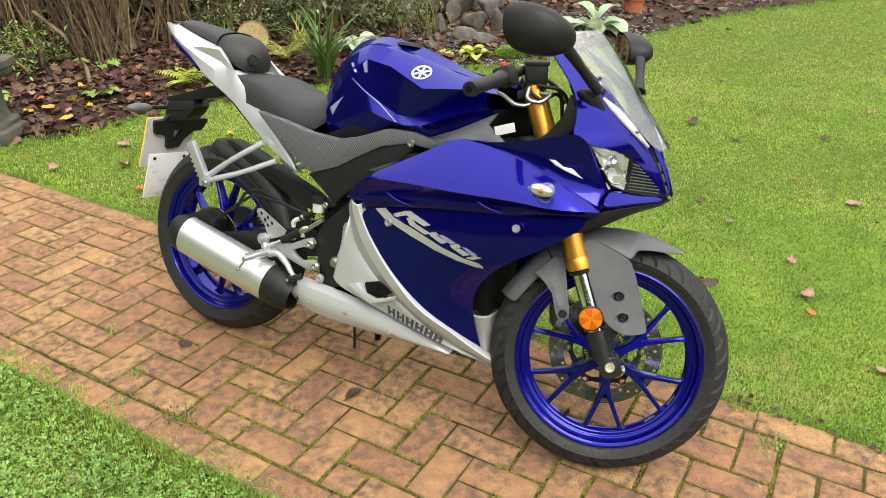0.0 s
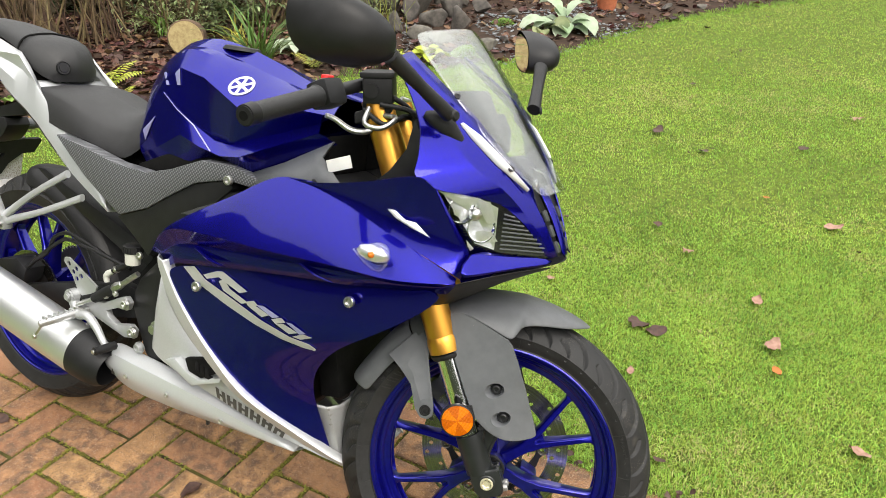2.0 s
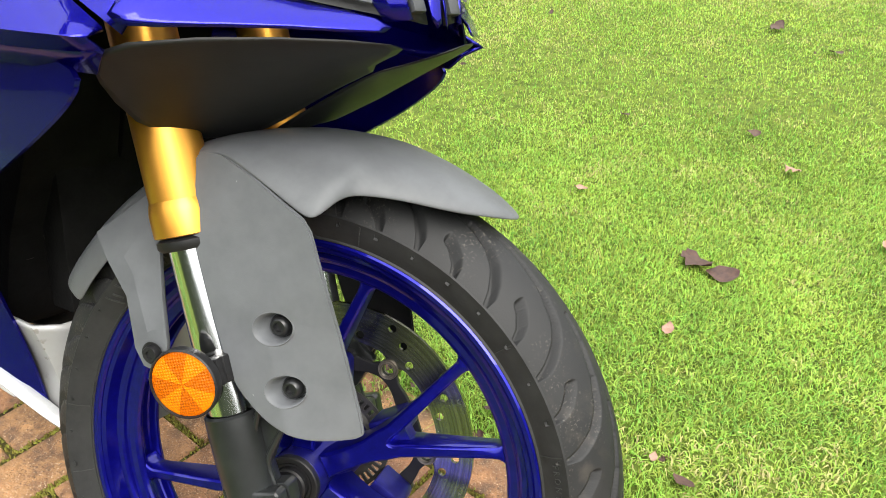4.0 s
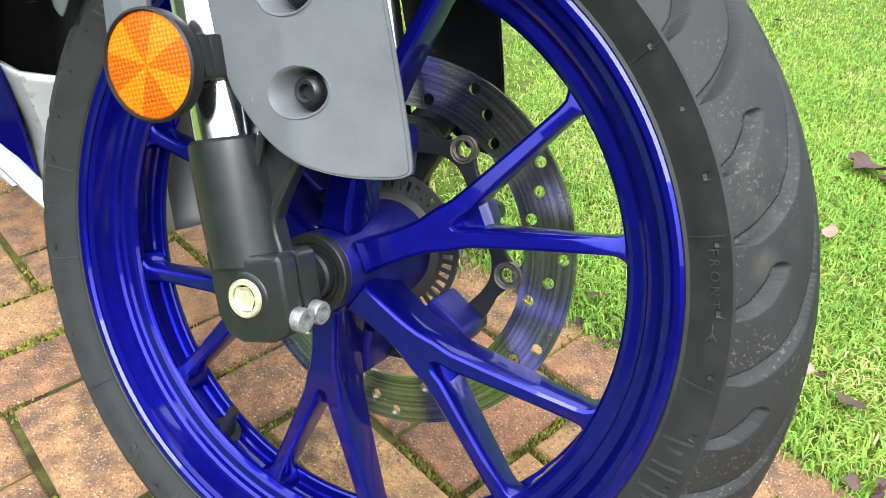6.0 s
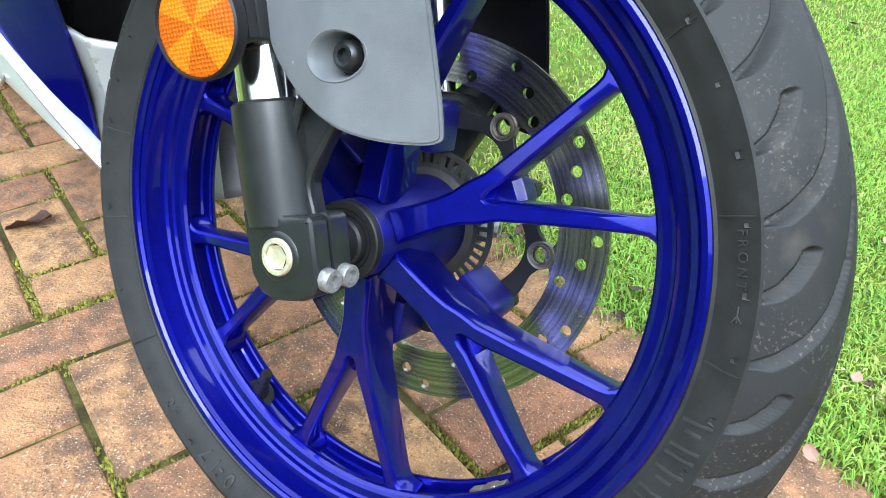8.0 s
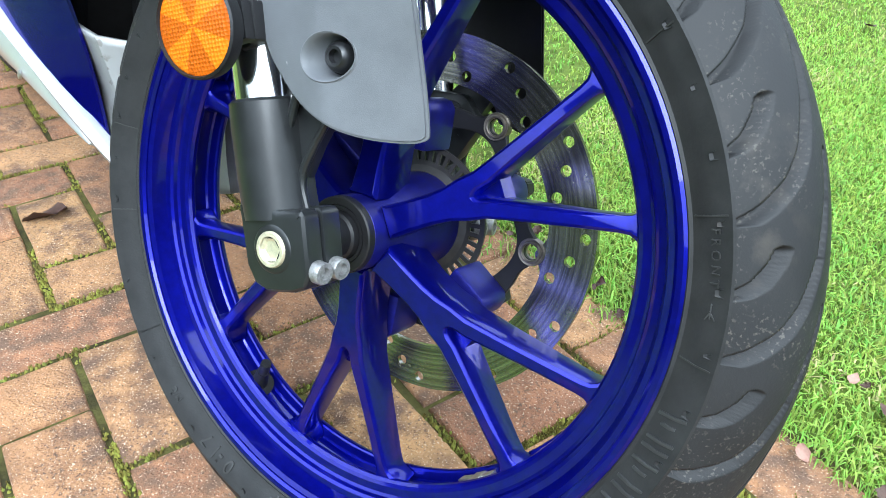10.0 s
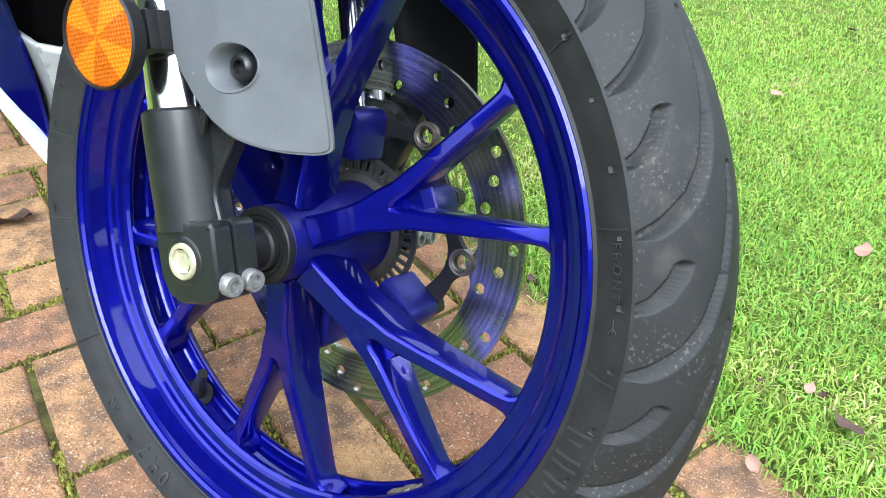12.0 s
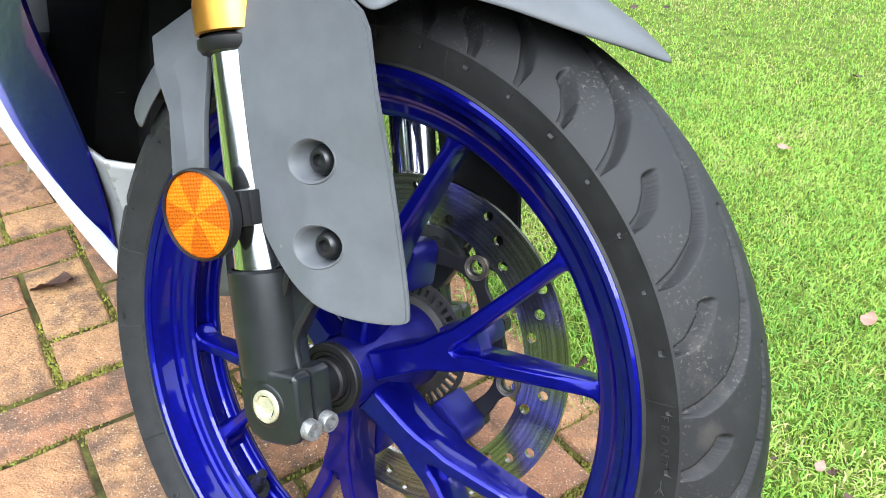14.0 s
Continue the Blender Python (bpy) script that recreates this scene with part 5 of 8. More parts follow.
for x, z, w in ((.480, .262, .169), (.600, .256, .162), (.735, .232, .137)):
    part("belly_screw", socket_bolt((x, -w, z), (0, -1, 0), .0055, .003), STEEL, bike)
for s in (1, -1):
    for x, z, w in ((.756, .564, .234), (1.090, .623, .219)):
        part("fairing_bolt", socket_bolt((x, -s * w, z), (0.1, -s, 0.1), .0095, .007), STEEL, bike, "steel fairing bolt")
    # short silver fins in the inset band
    for x, z in ((.735, .634), (.975, .668)):
        part("band_fin", tube([(x, -s * .222, z), (x + .045, -s * .230, z - .012), (x + .085, -s * .232, z - .016)], [.003, .004, .001], 8), BLUE, bike)
# radiator side seen behind the front wheel
both("belly_prow", dense([[(.950, .128, .352), (.952, .118, .325), (.958, .108, .290), (.990, .103, .250), (1.024, .086, .214)], [(.988, .114, .348), (.992, .104, .320), (.998, .094, .285), (1.010, .092, .248), (1.028, .080, .212)],
                    [(1.000, .090, .348), (1.004, .082, .315), (1.008, .076, .280), (1.016, .072, .245), (1.034, .056, .210)], [(1.000, .0, .352), (1.004, .0, .315), (1.010, .0, .280), (1.020, .0, .245), (1.040, .0, .208)]]), DIRTY, None, "silver front of the belly pan", solid=.004)
for pts_ in ([(.84, -.02, .60), (.86, -.045, .52), (.90, -.05, .45), (.945, -.045, .385), (.955, -.02, .33)], [(.80, -.05, .56), (.83, -.075, .50), (.86, -.085, .44), (.90, -.08, .38)]):
    part("radiator_hose", tube(pts_, .019, 16), HOSE, bike, "dusty black radiator hose")
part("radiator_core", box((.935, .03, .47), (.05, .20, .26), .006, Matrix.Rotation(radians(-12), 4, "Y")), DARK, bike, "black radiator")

# ---- nose cowl, screen, lamps ----
cowl_rows = [
    [(1.072, .130, 1.020), (1.135, .165, .965), (1.170, .190, .925), (1.183, .208, .885), (1.188, .219, .855), (1.220, .207, .839), (1.251, .165, .831), (1.284, .115, .818), (1.322, .078, .784), (1.355, .040, .728)],
    [(1.076, .118, 1.024), (1.150, .140, .972), (1.196, .152, .925), (1.222, .152, .897), (1.248, .142, .872), (1.268, .128, .856), (1.290, .107, .838), (1.312, .082, .810), (1.338, .058, .773), (1.361, .034, .730)],
    [(1.080, .104, 1.030), (1.160, .122, .978), (1.204, .121, .942), (1.230, .112, .916), (1.256, .100, .890), (1.280, .086, .866), (1.304, .060, .840), (1.324, .050, .814), (1.346, .040, .777), (1.367, .029, .732)],
]
cowl_rows.append([(x + d_ * .9, max(.02, w - d_ * 2.2), z + d_ * .7) for (x, w, z), d_ in zip(cowl_rows[2], (.004, .007, .010, .010, .010, .009, .006, .001, .001, .001))])
both("nose_cowl", dense(cowl_rows, 4), BLUE, None, "gloss blue nose cowl", crease=(0, 1), solid=.003)
slot = [[(1.304, .058, .836), (1.322, .048, .811), (1.344, .038, .774), (1.364, .027, .732)], [(1.306, .014, .836), (1.326, .014, .808), (1.350, .012, .768), (1.368, .010, .730)]]
both("nose_slot", slot, BLACK, None, "black slot in the nose", solid=.002)
both("nose_spine", [[(1.308, .016, .839), (1.330, .015, .811), (1.354, .013, .771), (1.372, .011, .727)], [(1.312, .0, .843), (1.336, .0, .814), (1.361, .0, .772), (1.380, .0, .722)]], BLUE, None, "blue nose tip", sub=1, solid=.003)
shelf = [[(1.264, .162, .750), (1.297, .114, .738), (1.328, .076, .734), (1.362, .049, .733)], [(1.268, .204, .702), (1.284, .188, .705), (1.320, .130, .717), (1.357, .080, .720), (1.378, .030, .721)][0:1] + [(1.286, .180, .706), (1.330, .110, .718), (1.377, .032, .721)]]
both("lamp_shelf", shelf, BLUE, None, "blue shelf below the headlight", solid=.003, sub=1)
chin = [
    [(1.235, .186, .676), (1.268, .198, .698), (1.330, .106, .714), (1.376, .028, .718)],
    [(1.200, .150, .640), (1.262, .140, .676), (1.325, .080, .698), (1.360, .020, .708)],
    [(1.180, .100, .600), (1.225, .095, .630), (1.285, .060, .672), (1.325, .015, .692)],
    [(1.180, .0, .595), (1.225, .0, .625), (1.285, .0, .668), (1.325, .0, .690)],
]
both("chin", chin, BLACK, None, "black underside of the nose", sub=1, solid=.003)
# headlights: bright bowl, dark louvred half, clear lens
lamp_out = [(1.218, .835), (1.257, .835), (1.298, .811), (1.335, .772), (1.361, .732), (1.328, .734), (1.297, .737), (1.264, .749), (1.242, .793)]
for s in (1, -1):
    def on_cowl(x, z, d):
        w = .200 - 1.06 * (x - 1.214)
        return (x, -s * (w + d), z)
    def lamp_mesh(outl, d, dome=.006):
        b = bmesh.new()
        cx_, cz_ = sum(q[0] for q in outl) / len(outl), sum(q[1] for q in outl) / len(outl)
        ctr = b.verts.new(on_cowl(cx_, cz_, d + dome))
        vs = [b.verts.new(on_cowl(x, z, d)) for x, z in outl]
        for i in range(len(vs)):
            b.faces.new((ctr, vs[i], vs[(i + 1) % len(vs)]))
        bmesh.ops.recalc_face_normals(b, faces=b.faces)
        return b
    lamp = part("headlight", lamp_mesh(lamp_out, -.008, -.020), BLACK, bike, "clear headlight with a dark louvred half", smooth=60)
    part("lamp_bowl", lamp_mesh([(1.222, .831), (1.255, .832), (1.288, .812), (1.290, .742), (1.266, .752), (1.244, .792)], -.004, -.012), REFLECT, lamp, "bright reflector bowl", smooth=20)
    bm = bmesh.new()
    bmesh.ops.create_icosphere(bm, subdivisions=2, radius=.011)
    bmesh.ops.translate(bm, vec=on_cowl(1.262, .800, -.004), verts=bm.verts)
    part("lamp_bulb_cover", bm, STEEL, lamp)
    for x_, z_, r_ in ((1.247, .806, .021), (1.272, .778, .023)):
        dish = lathe([(.0035, -.016), (r_ * .45, -.0125), (r_ * .75, -.007), (r_, .0), (r_ + .0015, .0), (r_ + .0015, -.002)], 18, closed=False)
        part("reflector_dish", dish, CHROME, lamp, "bright fluted reflector dish", Matrix.Translation(on_cowl(x_, z_, -.002)) @ Vector((.72, -s * .68, .12)).to_track_quat("Y", "Z").to_matrix().to_4x4(), smooth=12)
    for q in (((1.217, .836), (1.234, .835), (1.254, .827), (1.265, .827), (1.260, .815), (1.243, .815)), ((1.267, .773), (1.284, .775), (1.294, .757), (1.269, .755)), ((1.264, .823), (1.279, .822), (1.289, .788), (1.279, .786), (1.269, .805)),
              ((1.235, .817), (1.246, .807), (1.245, .795), (1.239, .799)), ((1.257, .758), (1.267, .744), (1.263, .740), (1.259, .748))):
        part("bowl_facet", lamp_mesh(list(q), .0, .001), REFLECT, lamp, "bright reflector facet", smooth=0)
    for k in range(9):
        z = .802 - .0072 * k
        p0, p1 = on_cowl(1.297, z, -.002), on_cowl(min(1.310 + .0062 * k, 1.352), z - .004, -.002)
        part("louvre", tube([p0, p1], .0015, 6), GREY, lamp)
    lens = part("lamp_lens", lamp_mesh(lamp_out, .003), LENS, lamp, smooth=60)
    lens.visible_shadow = False
    for x_, w_, z_ in ((1.337, .028, .796), (1.350, .024, .772), (1.362, .020, .746)):
        part("position_lamp", box((x_, -s * w_, z_), (.006, .013, .020), .002, Matrix.Rotation(radians(-30), 4, "Y")), CASTGREY, bike, "smoked position lamp")
    # white stripe along the screen
    lo = [(1.204, .126, .930), (1.225, .119, .908), (1.262, .100, .874), (1.308, .062, .833)]
    hi = [(1.208, .124, .933), (1.238, .112, .915), (1.277, .092, .880), (1.311, .059, .838)]
    bm = bmesh.new()
    g_ = [[bm.verts.new((x + .004, -s * (w + .004), z + .004)) for x, w, z in r] for r in (lo, hi)]
    for i in range(3):
        bm.faces.new((g_[0][i], g_[0][i + 1], g_[1][i + 1], g_[1][i]))
    bmesh.ops.recalc_face_normals(bm, faces=bm.faces)
    part("white_stripe", bm, WHITEM, bike, "white stripe", solid=.0020)
    decal_pts = [(1.110, .806), (1.126, .804), (1.173, .781), (1.193, .781), (1.222, .764), (1.182, .772), (1.154, .780)]
    bm = bmesh.new()
    bm.faces.new([bm.verts.new((x, -s * (.2065 + .05 * (x - 1.1) - .12 * max(0, z - .77)), z)) for x, z in decal_pts])
    bmesh.ops.recalc_face_normals(bm, faces=bm.faces)
    part("cheek_flash", bm, WHITEM, bike, "pale flash on the cockpit panel", solid=.001)
    # indicators in the fairing
    tip = Vector((1.150, -s * .262, .728))
    bm = bmesh.new()
    bmesh.ops.create_icosphere(bm, subdivisions=3, radius=1)
    bmesh.ops.scale(bm, vec=(.031, .015, .0205), verts=bm.verts)
    for v in bm.verts:
        v.co.z *= 1.0 + .85 * v.co.x / .034
        v.co.y *= 1.0 + .3 * v.co.x / .034
    ind = part("indicator", bm, LENS, bike, "clear indicator lens", Matrix.Translation(tip) @ pose(0, 0, 0, 0, 8, s * 14))
    ind.visible_shadow = False
    bm = bmesh.new()
    bmesh.ops.create_icosphere(bm, subdivisions=2, radius=.0055)
    part("indicator_bulb", bm, AMBER, ind, "amber bulb")
    bm = bmesh.new()
    bmesh.ops.create_icosphere(bm, subdivisions=2, radius=1)
    bmesh.ops.scale(bm, vec=(.028, .010, .014), verts=bm.verts)
    bmesh.ops.translate(bm, vec=(0, s * .010, 0), verts=bm.verts)
    part("indicator_reflector", bm, REFLECT, ind)

screen_rows = []
for near, mid in (((1.331, .050, .824), (1.346, .832)), ((1.290, .080, .863), (1.316, .868)), ((1.228, .106, .917), (1.270, .918)), ((1.166, .117, .982), (1.228, .976)),
                  ((1.124, .112, 1.016), (1.192, 1.020)), ((1.090, .102, 1.048), (1.152, 1.062)), ((1.078, .088, 1.062), (1.134, 1.078))):
    row = []
    for f in (-1, -.75, -.4, 0, .4, .75, 1):
        k = 1 - abs(f) ** 2.2
        row.append((near[0] + (mid[0] - near[0]) * k + .004, near[1] * f, near[2] + (mid[1] - near[2]) * k + .004))
    screen_rows.append(row)
scr = part("windscreen", sheet(screen_rows), SCREEN, bike, "clear lightly tinted windscreen", sub=2, solid=.003)
scr.visible_shadow = False
for s in (1, -1):
    for x, w, z in ((1.284, .088, .866), (1.186, .117, .968)):
        part("screen_bolt", socket_bolt((x + .004, -s * w, z + .006), (.5, -s * .6, .6), .005, .003), BLACK, bike)
# dash, inner cowl
part("instrument_panel", box((1.150, 0, .930), (.05, .18, .09), .012, Matrix.Rotation(radians(-30), 4, "Y")), BLACK, bike, "black instrument panel")
slab("inner_cowl", [(1.148, .935), (1.168, .905), (1.172, .865), (1.150, .835), (1.06, .80), (1.11, .845), (1.138, .885)], .120, .172, BLACK, "", bev=.004)
slab("cockpit_floor", [(.95, .80), (1.0, .785), (1.16, .83), (1.16, .80), (1.0, .74), (.93, .74)], .0, .165, BLACK, "", bev=.004)
part("warning_label", box((.995, -.150, .832), (.052, .002, .022), .0005, Matrix.Rotation(radians(-20), 4, "Y")), LABELW, bike, "small white printed label")

# ---- handlebars, levers, mirrors (steered with the fork) ----
def front_part(name, bm, mat, label="", **kw):
    return part(name, bm, mat, bike, label, FRONT, **kw)


front_part("top_yoke", prism([(-.045, -.0), (.02, .0), (.03, .016), (-.04, .020)], -.120, .120, .004), BLACK, "black top yoke").matrix_basis = FRONT @ Matrix.Translation((-.01, 0, .672))
front_part("lower_yoke", box((-.02, 0, .50), (.07, .24, .035), .008), BLACK, "black lower yoke")
for s in (-1, 1):
    BA, BE = FRONT.inverted() @ Vector((1.000, -.100, .970)), FRONT.inverted() @ Vector((1.026, -.420, .927))
    def bar_at(f, dx=0, dz=0):
        q = BA.lerp(BE, f)
        return Vector((q.x + dx, s * abs(q.y), q.z + dz))
    yaw = math.atan2(s * (abs(BE.y) - abs(BA.y)), BE.x - BA.x)
    clip = front_part("handlebar", rod(bar_at(0), bar_at(.96), .0110, n=16), BLACK, "black clip-on handlebar")
    bm = tube([bar_at(.46), bar_at(.50), bar_at(.72), bar_at(.93)], [.0185, .0155, .0150, .0148], 24)
    part("grip", bm, VINYL, clip, "black rubber grip")
    part("bar_end", rod(bar_at(.93), bar_at(1), .0166, .0152, 24, .002), BLACK, clip)
    part("bar_end_socket", rod(bar_at(.995), bar_at(1.004), .007, n=16), DARK, clip)
    part("switch_block", box((0, 0, 0), (.052, .044, .046), .012), BLACK, clip, "black switch block", Matrix.Translation(bar_at(.37)) @ Matrix.Rotation(yaw, 4, "Z"))
    if s < 0:
        bm = tube([FRONT.inverted() @ Vector(q) for q in ((1.048, -.100, .930), (1.034, -.118, .897), (1.008, -.138, .892), (.985, -.158, .908), (.975, -.172, .914))], [.006, .0065, .0065, .0055, .005], 12, flat=.8)
    else:
        bm = tube([bar_at(.16, .03, -.008), bar_at(.26, .050, -.014), bar_at(.5, .052, -.020), bar_at(.9, .050, -.022)], [.007, .0075, .006, .005], 12, flat=.7)
    part("lever", bm, STEEL, clip, "bare metal lever")
part("kill_switch", box((0, 0, 0), (.016, .016, .010), .003), RED, bike, "red engine switch", Matrix.Translation((.998, -.205, .978)))
bm = box((0, 0, 0), (.052, .046, .044), .005)
join(bm, box((0, 0, .026), (.058, .052, .010), .003))
join(bm, rod((-.01, -.022, 0), (-.01, -.027, 0), .013, n=24, bev=.001))
join(bm, box((-.005, .004, -.034), (.05, .03, .03), .006))
front_part("brake_fluid_reservoir", bm, BLACK, "black brake fluid reservoir").matrix_basis = pose(1.036, -.108, .965, 4, -6, 23)
for pts in ([(.02, -.12, .70), (.045, -.110, .66), (.03, -.090, .58), (.015, -.06, .50)], [(.0, -.13, .69), (.05, -.125, .66), (.055, -.10, .60), (.04, -.07, .52)],
            [(-.03, -.13, .69), (.0, -.14, .655), (.035, -.12, .66), (.05, -.06, .64)]):
    front_part("cable", tube(pts, .0045, 10), BLACK, "black control cable")
front_part("brake_lever_stay", tube([(-.02, -.13, .690), (-.030, -.150, .665), (-.005, -.150, .650), (.02, -.135, .660), (.0, -.12, .672)], .0045, 10), STEEL, "bare metal lever stay")

for s in (1, -1):
    foot = Vector((1.196, -s * .155, .930))
    elbow = Vector((1.208, -s * .172, .950))
    top = Vector((1.165, -s * .285, 1.028))
    arm = part("mirror_arm", tube([elbow, elbow.lerp(top, .5), top], [.0115, .0098, .0125], 16, flat=1.2), BLACK, bike, "black mirror stalk")
    bm = tube([(1.217, -s * .138, .908), foot, (1.180, -s * .168, .940), (1.166, -s * .172, .944)], [.008, .017, .013, .006], 16, flat=.7)
    part("mirror_foot", bm, BLACK, arm)
    part("mirror_pivot", lathe([(.0, .004), (.006, .004), (.009, .0)], 20, closed=False), BLACK, arm, "", Matrix.Translation(elbow + Vector((.012, -s * .002, .0))) @ Vector((.9, -s * .3, .2)).to_track_quat("Y", "Z").to_matrix().to_4x4())
    # housing: rounded shell, flat glass on the rider's side
    bm = bmesh.new()
    last = None
    prof = [(0.0, 1.0, 1.0), (.012, 1.02, 1.03), (.028, .97, .97), (.044, .84, .84), (.056, .60, .60), (.062, .25, .25)]
    for dx, kw_, kh in prof:
        ring = []
        for k in range(40):
            t = 2 * math.pi * k / 40
            c_, s_ = math.cos(t), math.sin(t)
            q = (abs(c_) ** 2.5 + abs(s_) ** 2.5) ** (-1 / 2.5)
            ring.append(bm.verts.new((dx * 1.45, -s * (.070 * kw_ * c_ * q - .62 * dx), .050 * (1 + .16 * c_) * kh * s_ * q + .20 * c_ * .090 * kw_)))
        if last:
            for k in range(40):
                bm.faces.new((last[k], last[(k + 1) % 40], ring[(k + 1) % 40], ring[k]))
        else:
            first_ring = ring
        last = ring
    bm.faces.new(last)
    bmesh.ops.recalc_face_normals(bm, faces=bm.faces)
    MM = Matrix.Translation((1.096, -s * .338, 1.052)) @ pose(0, 0, 0, 0, -4, -30 if s > 0 else 40) @ Matrix.Scale(.88 if s > 0 else .78, 4)
    shell = part("mirror_shell", bm, BLACK, arm, "black plastic mirror housing", MM, smooth=50)
    bm = bmesh.new()
    bm.faces.new([bm.verts.new((-.002, -s * .066 * math.cos(2 * math.pi * k / 40) * (abs(math.cos(2 * math.pi * k / 40)) ** 2.5 + abs(math.sin(2 * math.pi * k / 40)) ** 2.5) ** (-1 / 2.5),
                                .045 * math.sin(2 * math.pi * k / 40) * (abs(math.cos(2 * math.pi * k / 40)) ** 2.5 + abs(math.sin(2 * math.pi * k / 40)) ** 2.5) ** (-1 / 2.5)
                                + .016 * math.cos(2 * math.pi * k / 40))) for k in range(40)])
    glass_ob = part("mirror_glass", bm, MIRROR, arm, "", MM, smooth=0)

# ---- exhaust ----
m0, m1 = Vector((.000, -.185, .350)), Vector((.338, -.168, .274))
ax = (m1 - m0).normalized()
up = Vector((0, 0, 1)) - ax * ax.z
up.normalize()
sd = ax.cross(up)
def oval(t, a_, b_):
    return m0.lerp(m1, t) + up * b_ + sd * a_
def oval_body(stations, n=48):
    bm = bmesh.new()
    last = None
    for t, ra, rb in stations:
        ring = [bm.verts.new(oval(t, ra * math.cos(2 * math.pi * k / n), rb * math.sin(2 * math.pi * k / n))) for k in range(n)]
        if last:
            for k in range(n):
                bm.faces.new((last[k], last[(k + 1) % n], ring[(k + 1) % n], ring[k]))
        last = ring
    bmesh.ops.recalc_face_normals(bm, faces=bm.faces)
    return bm
can = part("silencer", oval_body([(0, .046, .058), (.005, .048, .060), (.5, .049, .061), (.995, .048, .060), (1, .046, .058)]), ALU, bike, "brushed silver silencer")
part("silencer_end_cap", oval_body([(.03, .0485, .0605), (.0, .0490, .061), (-.06, .046, .057), (-.12, .036, .044), (-.125, .022, .024), (-.08, .018, .02)]), BLACK, can, "black end cap")
part("exhaust_shroud", oval_body([(.98, .0485, .0605), (1.0, .049, .061), (1.10, .047, .058), (1.19, .043, .052), (1.24, .034, .040)]), BLACK, can, "black exhaust shroud")
for t, a_ in ((.05, 100), (.05, 175), (.05, 215), (.92, 115), (.94, 205)):
    q = oval(t, .0485 * math.cos(radians(a_)), .0605 * math.sin(radians(a_)))
    nrm = (sd * math.cos(radians(a_)) * 1.2 + up * math.sin(radians(a_))).normalized()
    part("silencer_rivet", socket_bolt(q, nrm, .0042, .0025), STEEL, can)
bm = tube([(.42, -.150, .262), (.52, -.09, .235), (.66, -.04, .225), (.86, 0, .28), (.93, 0, .42)], .019, 14)
part("exhaust_pipe", bm, ABSM, bike, "dark steel exhaust pipe")

# ---- swinging arm, guards, rests ----
for s in (1, -1):
    bm = prism([(-.045, .330), (-.045, .285), (.08, .292), (.30, .335), (.47, .380), (.475, .440), (.40, .445), (.20, .395), (.05, .352)], -s * .088, -s * .112, .006)
    part("swing_arm", bm, BLACK, bike, "black swinging arm")
    part("rear_axle_nut", rod((0, -s * .110, .307), (0, -s * .130, .307), .015, n=6, bev=.001), STEEL, bike)
bm = arch([(-1, -.05), (-.95, -.03), (-.7, -.006), (0, 0), (.7, -.006), (.95, -.03), (1, -.05)], [(12, .070, .330), (30, .070, .328), (50, .069, .327), (72, .067, .328), (92, .062, .328), (100, .05, .327)])
part("rear_hugger", bm, BLACK, bike, "black rear wheel hugger", pose(0, 0, .307), sub=2, solid=.004)
part("hugger_fin", prism([(.02, .640), (.055, .642), (.36, .545), (.44, .510), (.44, .480), (.33, .500), (.16, .570)], -.066, -.012, .006), BLACK, bike, "black inner mudguard")
bm = prism([(-.105, .345), (-.055, .395), (.02, .415), (.060, .395), (.045, .350), (-.02, .340), (-.06, .320)], -.125, -.070, .010)
part("rear_caliper", bm, BLACK, bike, "black rear brake caliper")
for pts in ([(.05, -.115, .395), (.076, -.12, .412), (.140, -.12, .463), (.191, -.12, .498), (.222, -.12, .509), (.295, -.12, .506), (.355, -.12, .500), (.434, -.12, .490)],
            [(.10, -.118, .43), (.144, -.12, .462), (.170, -.12, .503), (.221, -.12, .524), (.284, -.118, .515), (.34, -.115, .500)]):
    part("brake_hose", tube(pts, .0048, 10), BLACK, bike, "black rear brake hose")
# pillion rest: two silver struts, ribbed rest folded up
for s in (1, -1):
    hang = part("pillion_hanger", tube([(.250, -s * .140, .672), (.160, -s * .165, .610), (.078, -s * .182, .545)], [.011, .010, .012], 12, flat=.7), SILVER2, bike, "silver pillion footrest hanger")
    part("hanger_strut", tube([(.300, -s * .140, .628), (.190, -s * .168, .575), (.085, -s * .182, .535)], [.010, .009, .011], 12, flat=.7), SILVER2, hang)
    part("hanger_lug", box((.075, -s * .184, .532), (.036, .026, .036), .006), SILVER2, hang)
    part("lug_pin", rod((.085, -s * .190, .528), (.085, -s * .204, .528), .007, n=18, bev=.001), STEEL, hang)
    bm = box((0, 0, 0), (.028, .020, .112), .004)
    for k in range(7):
        join(bm, box((-.0145, 0, -.045 + .015 * k), (.008, .020, .007), .001))
    part("pillion_rest", bm, SILVER2, hang, "ribbed silver footrest, folded up", pose(.042, -s * .188, .590, 0, -32, 0))
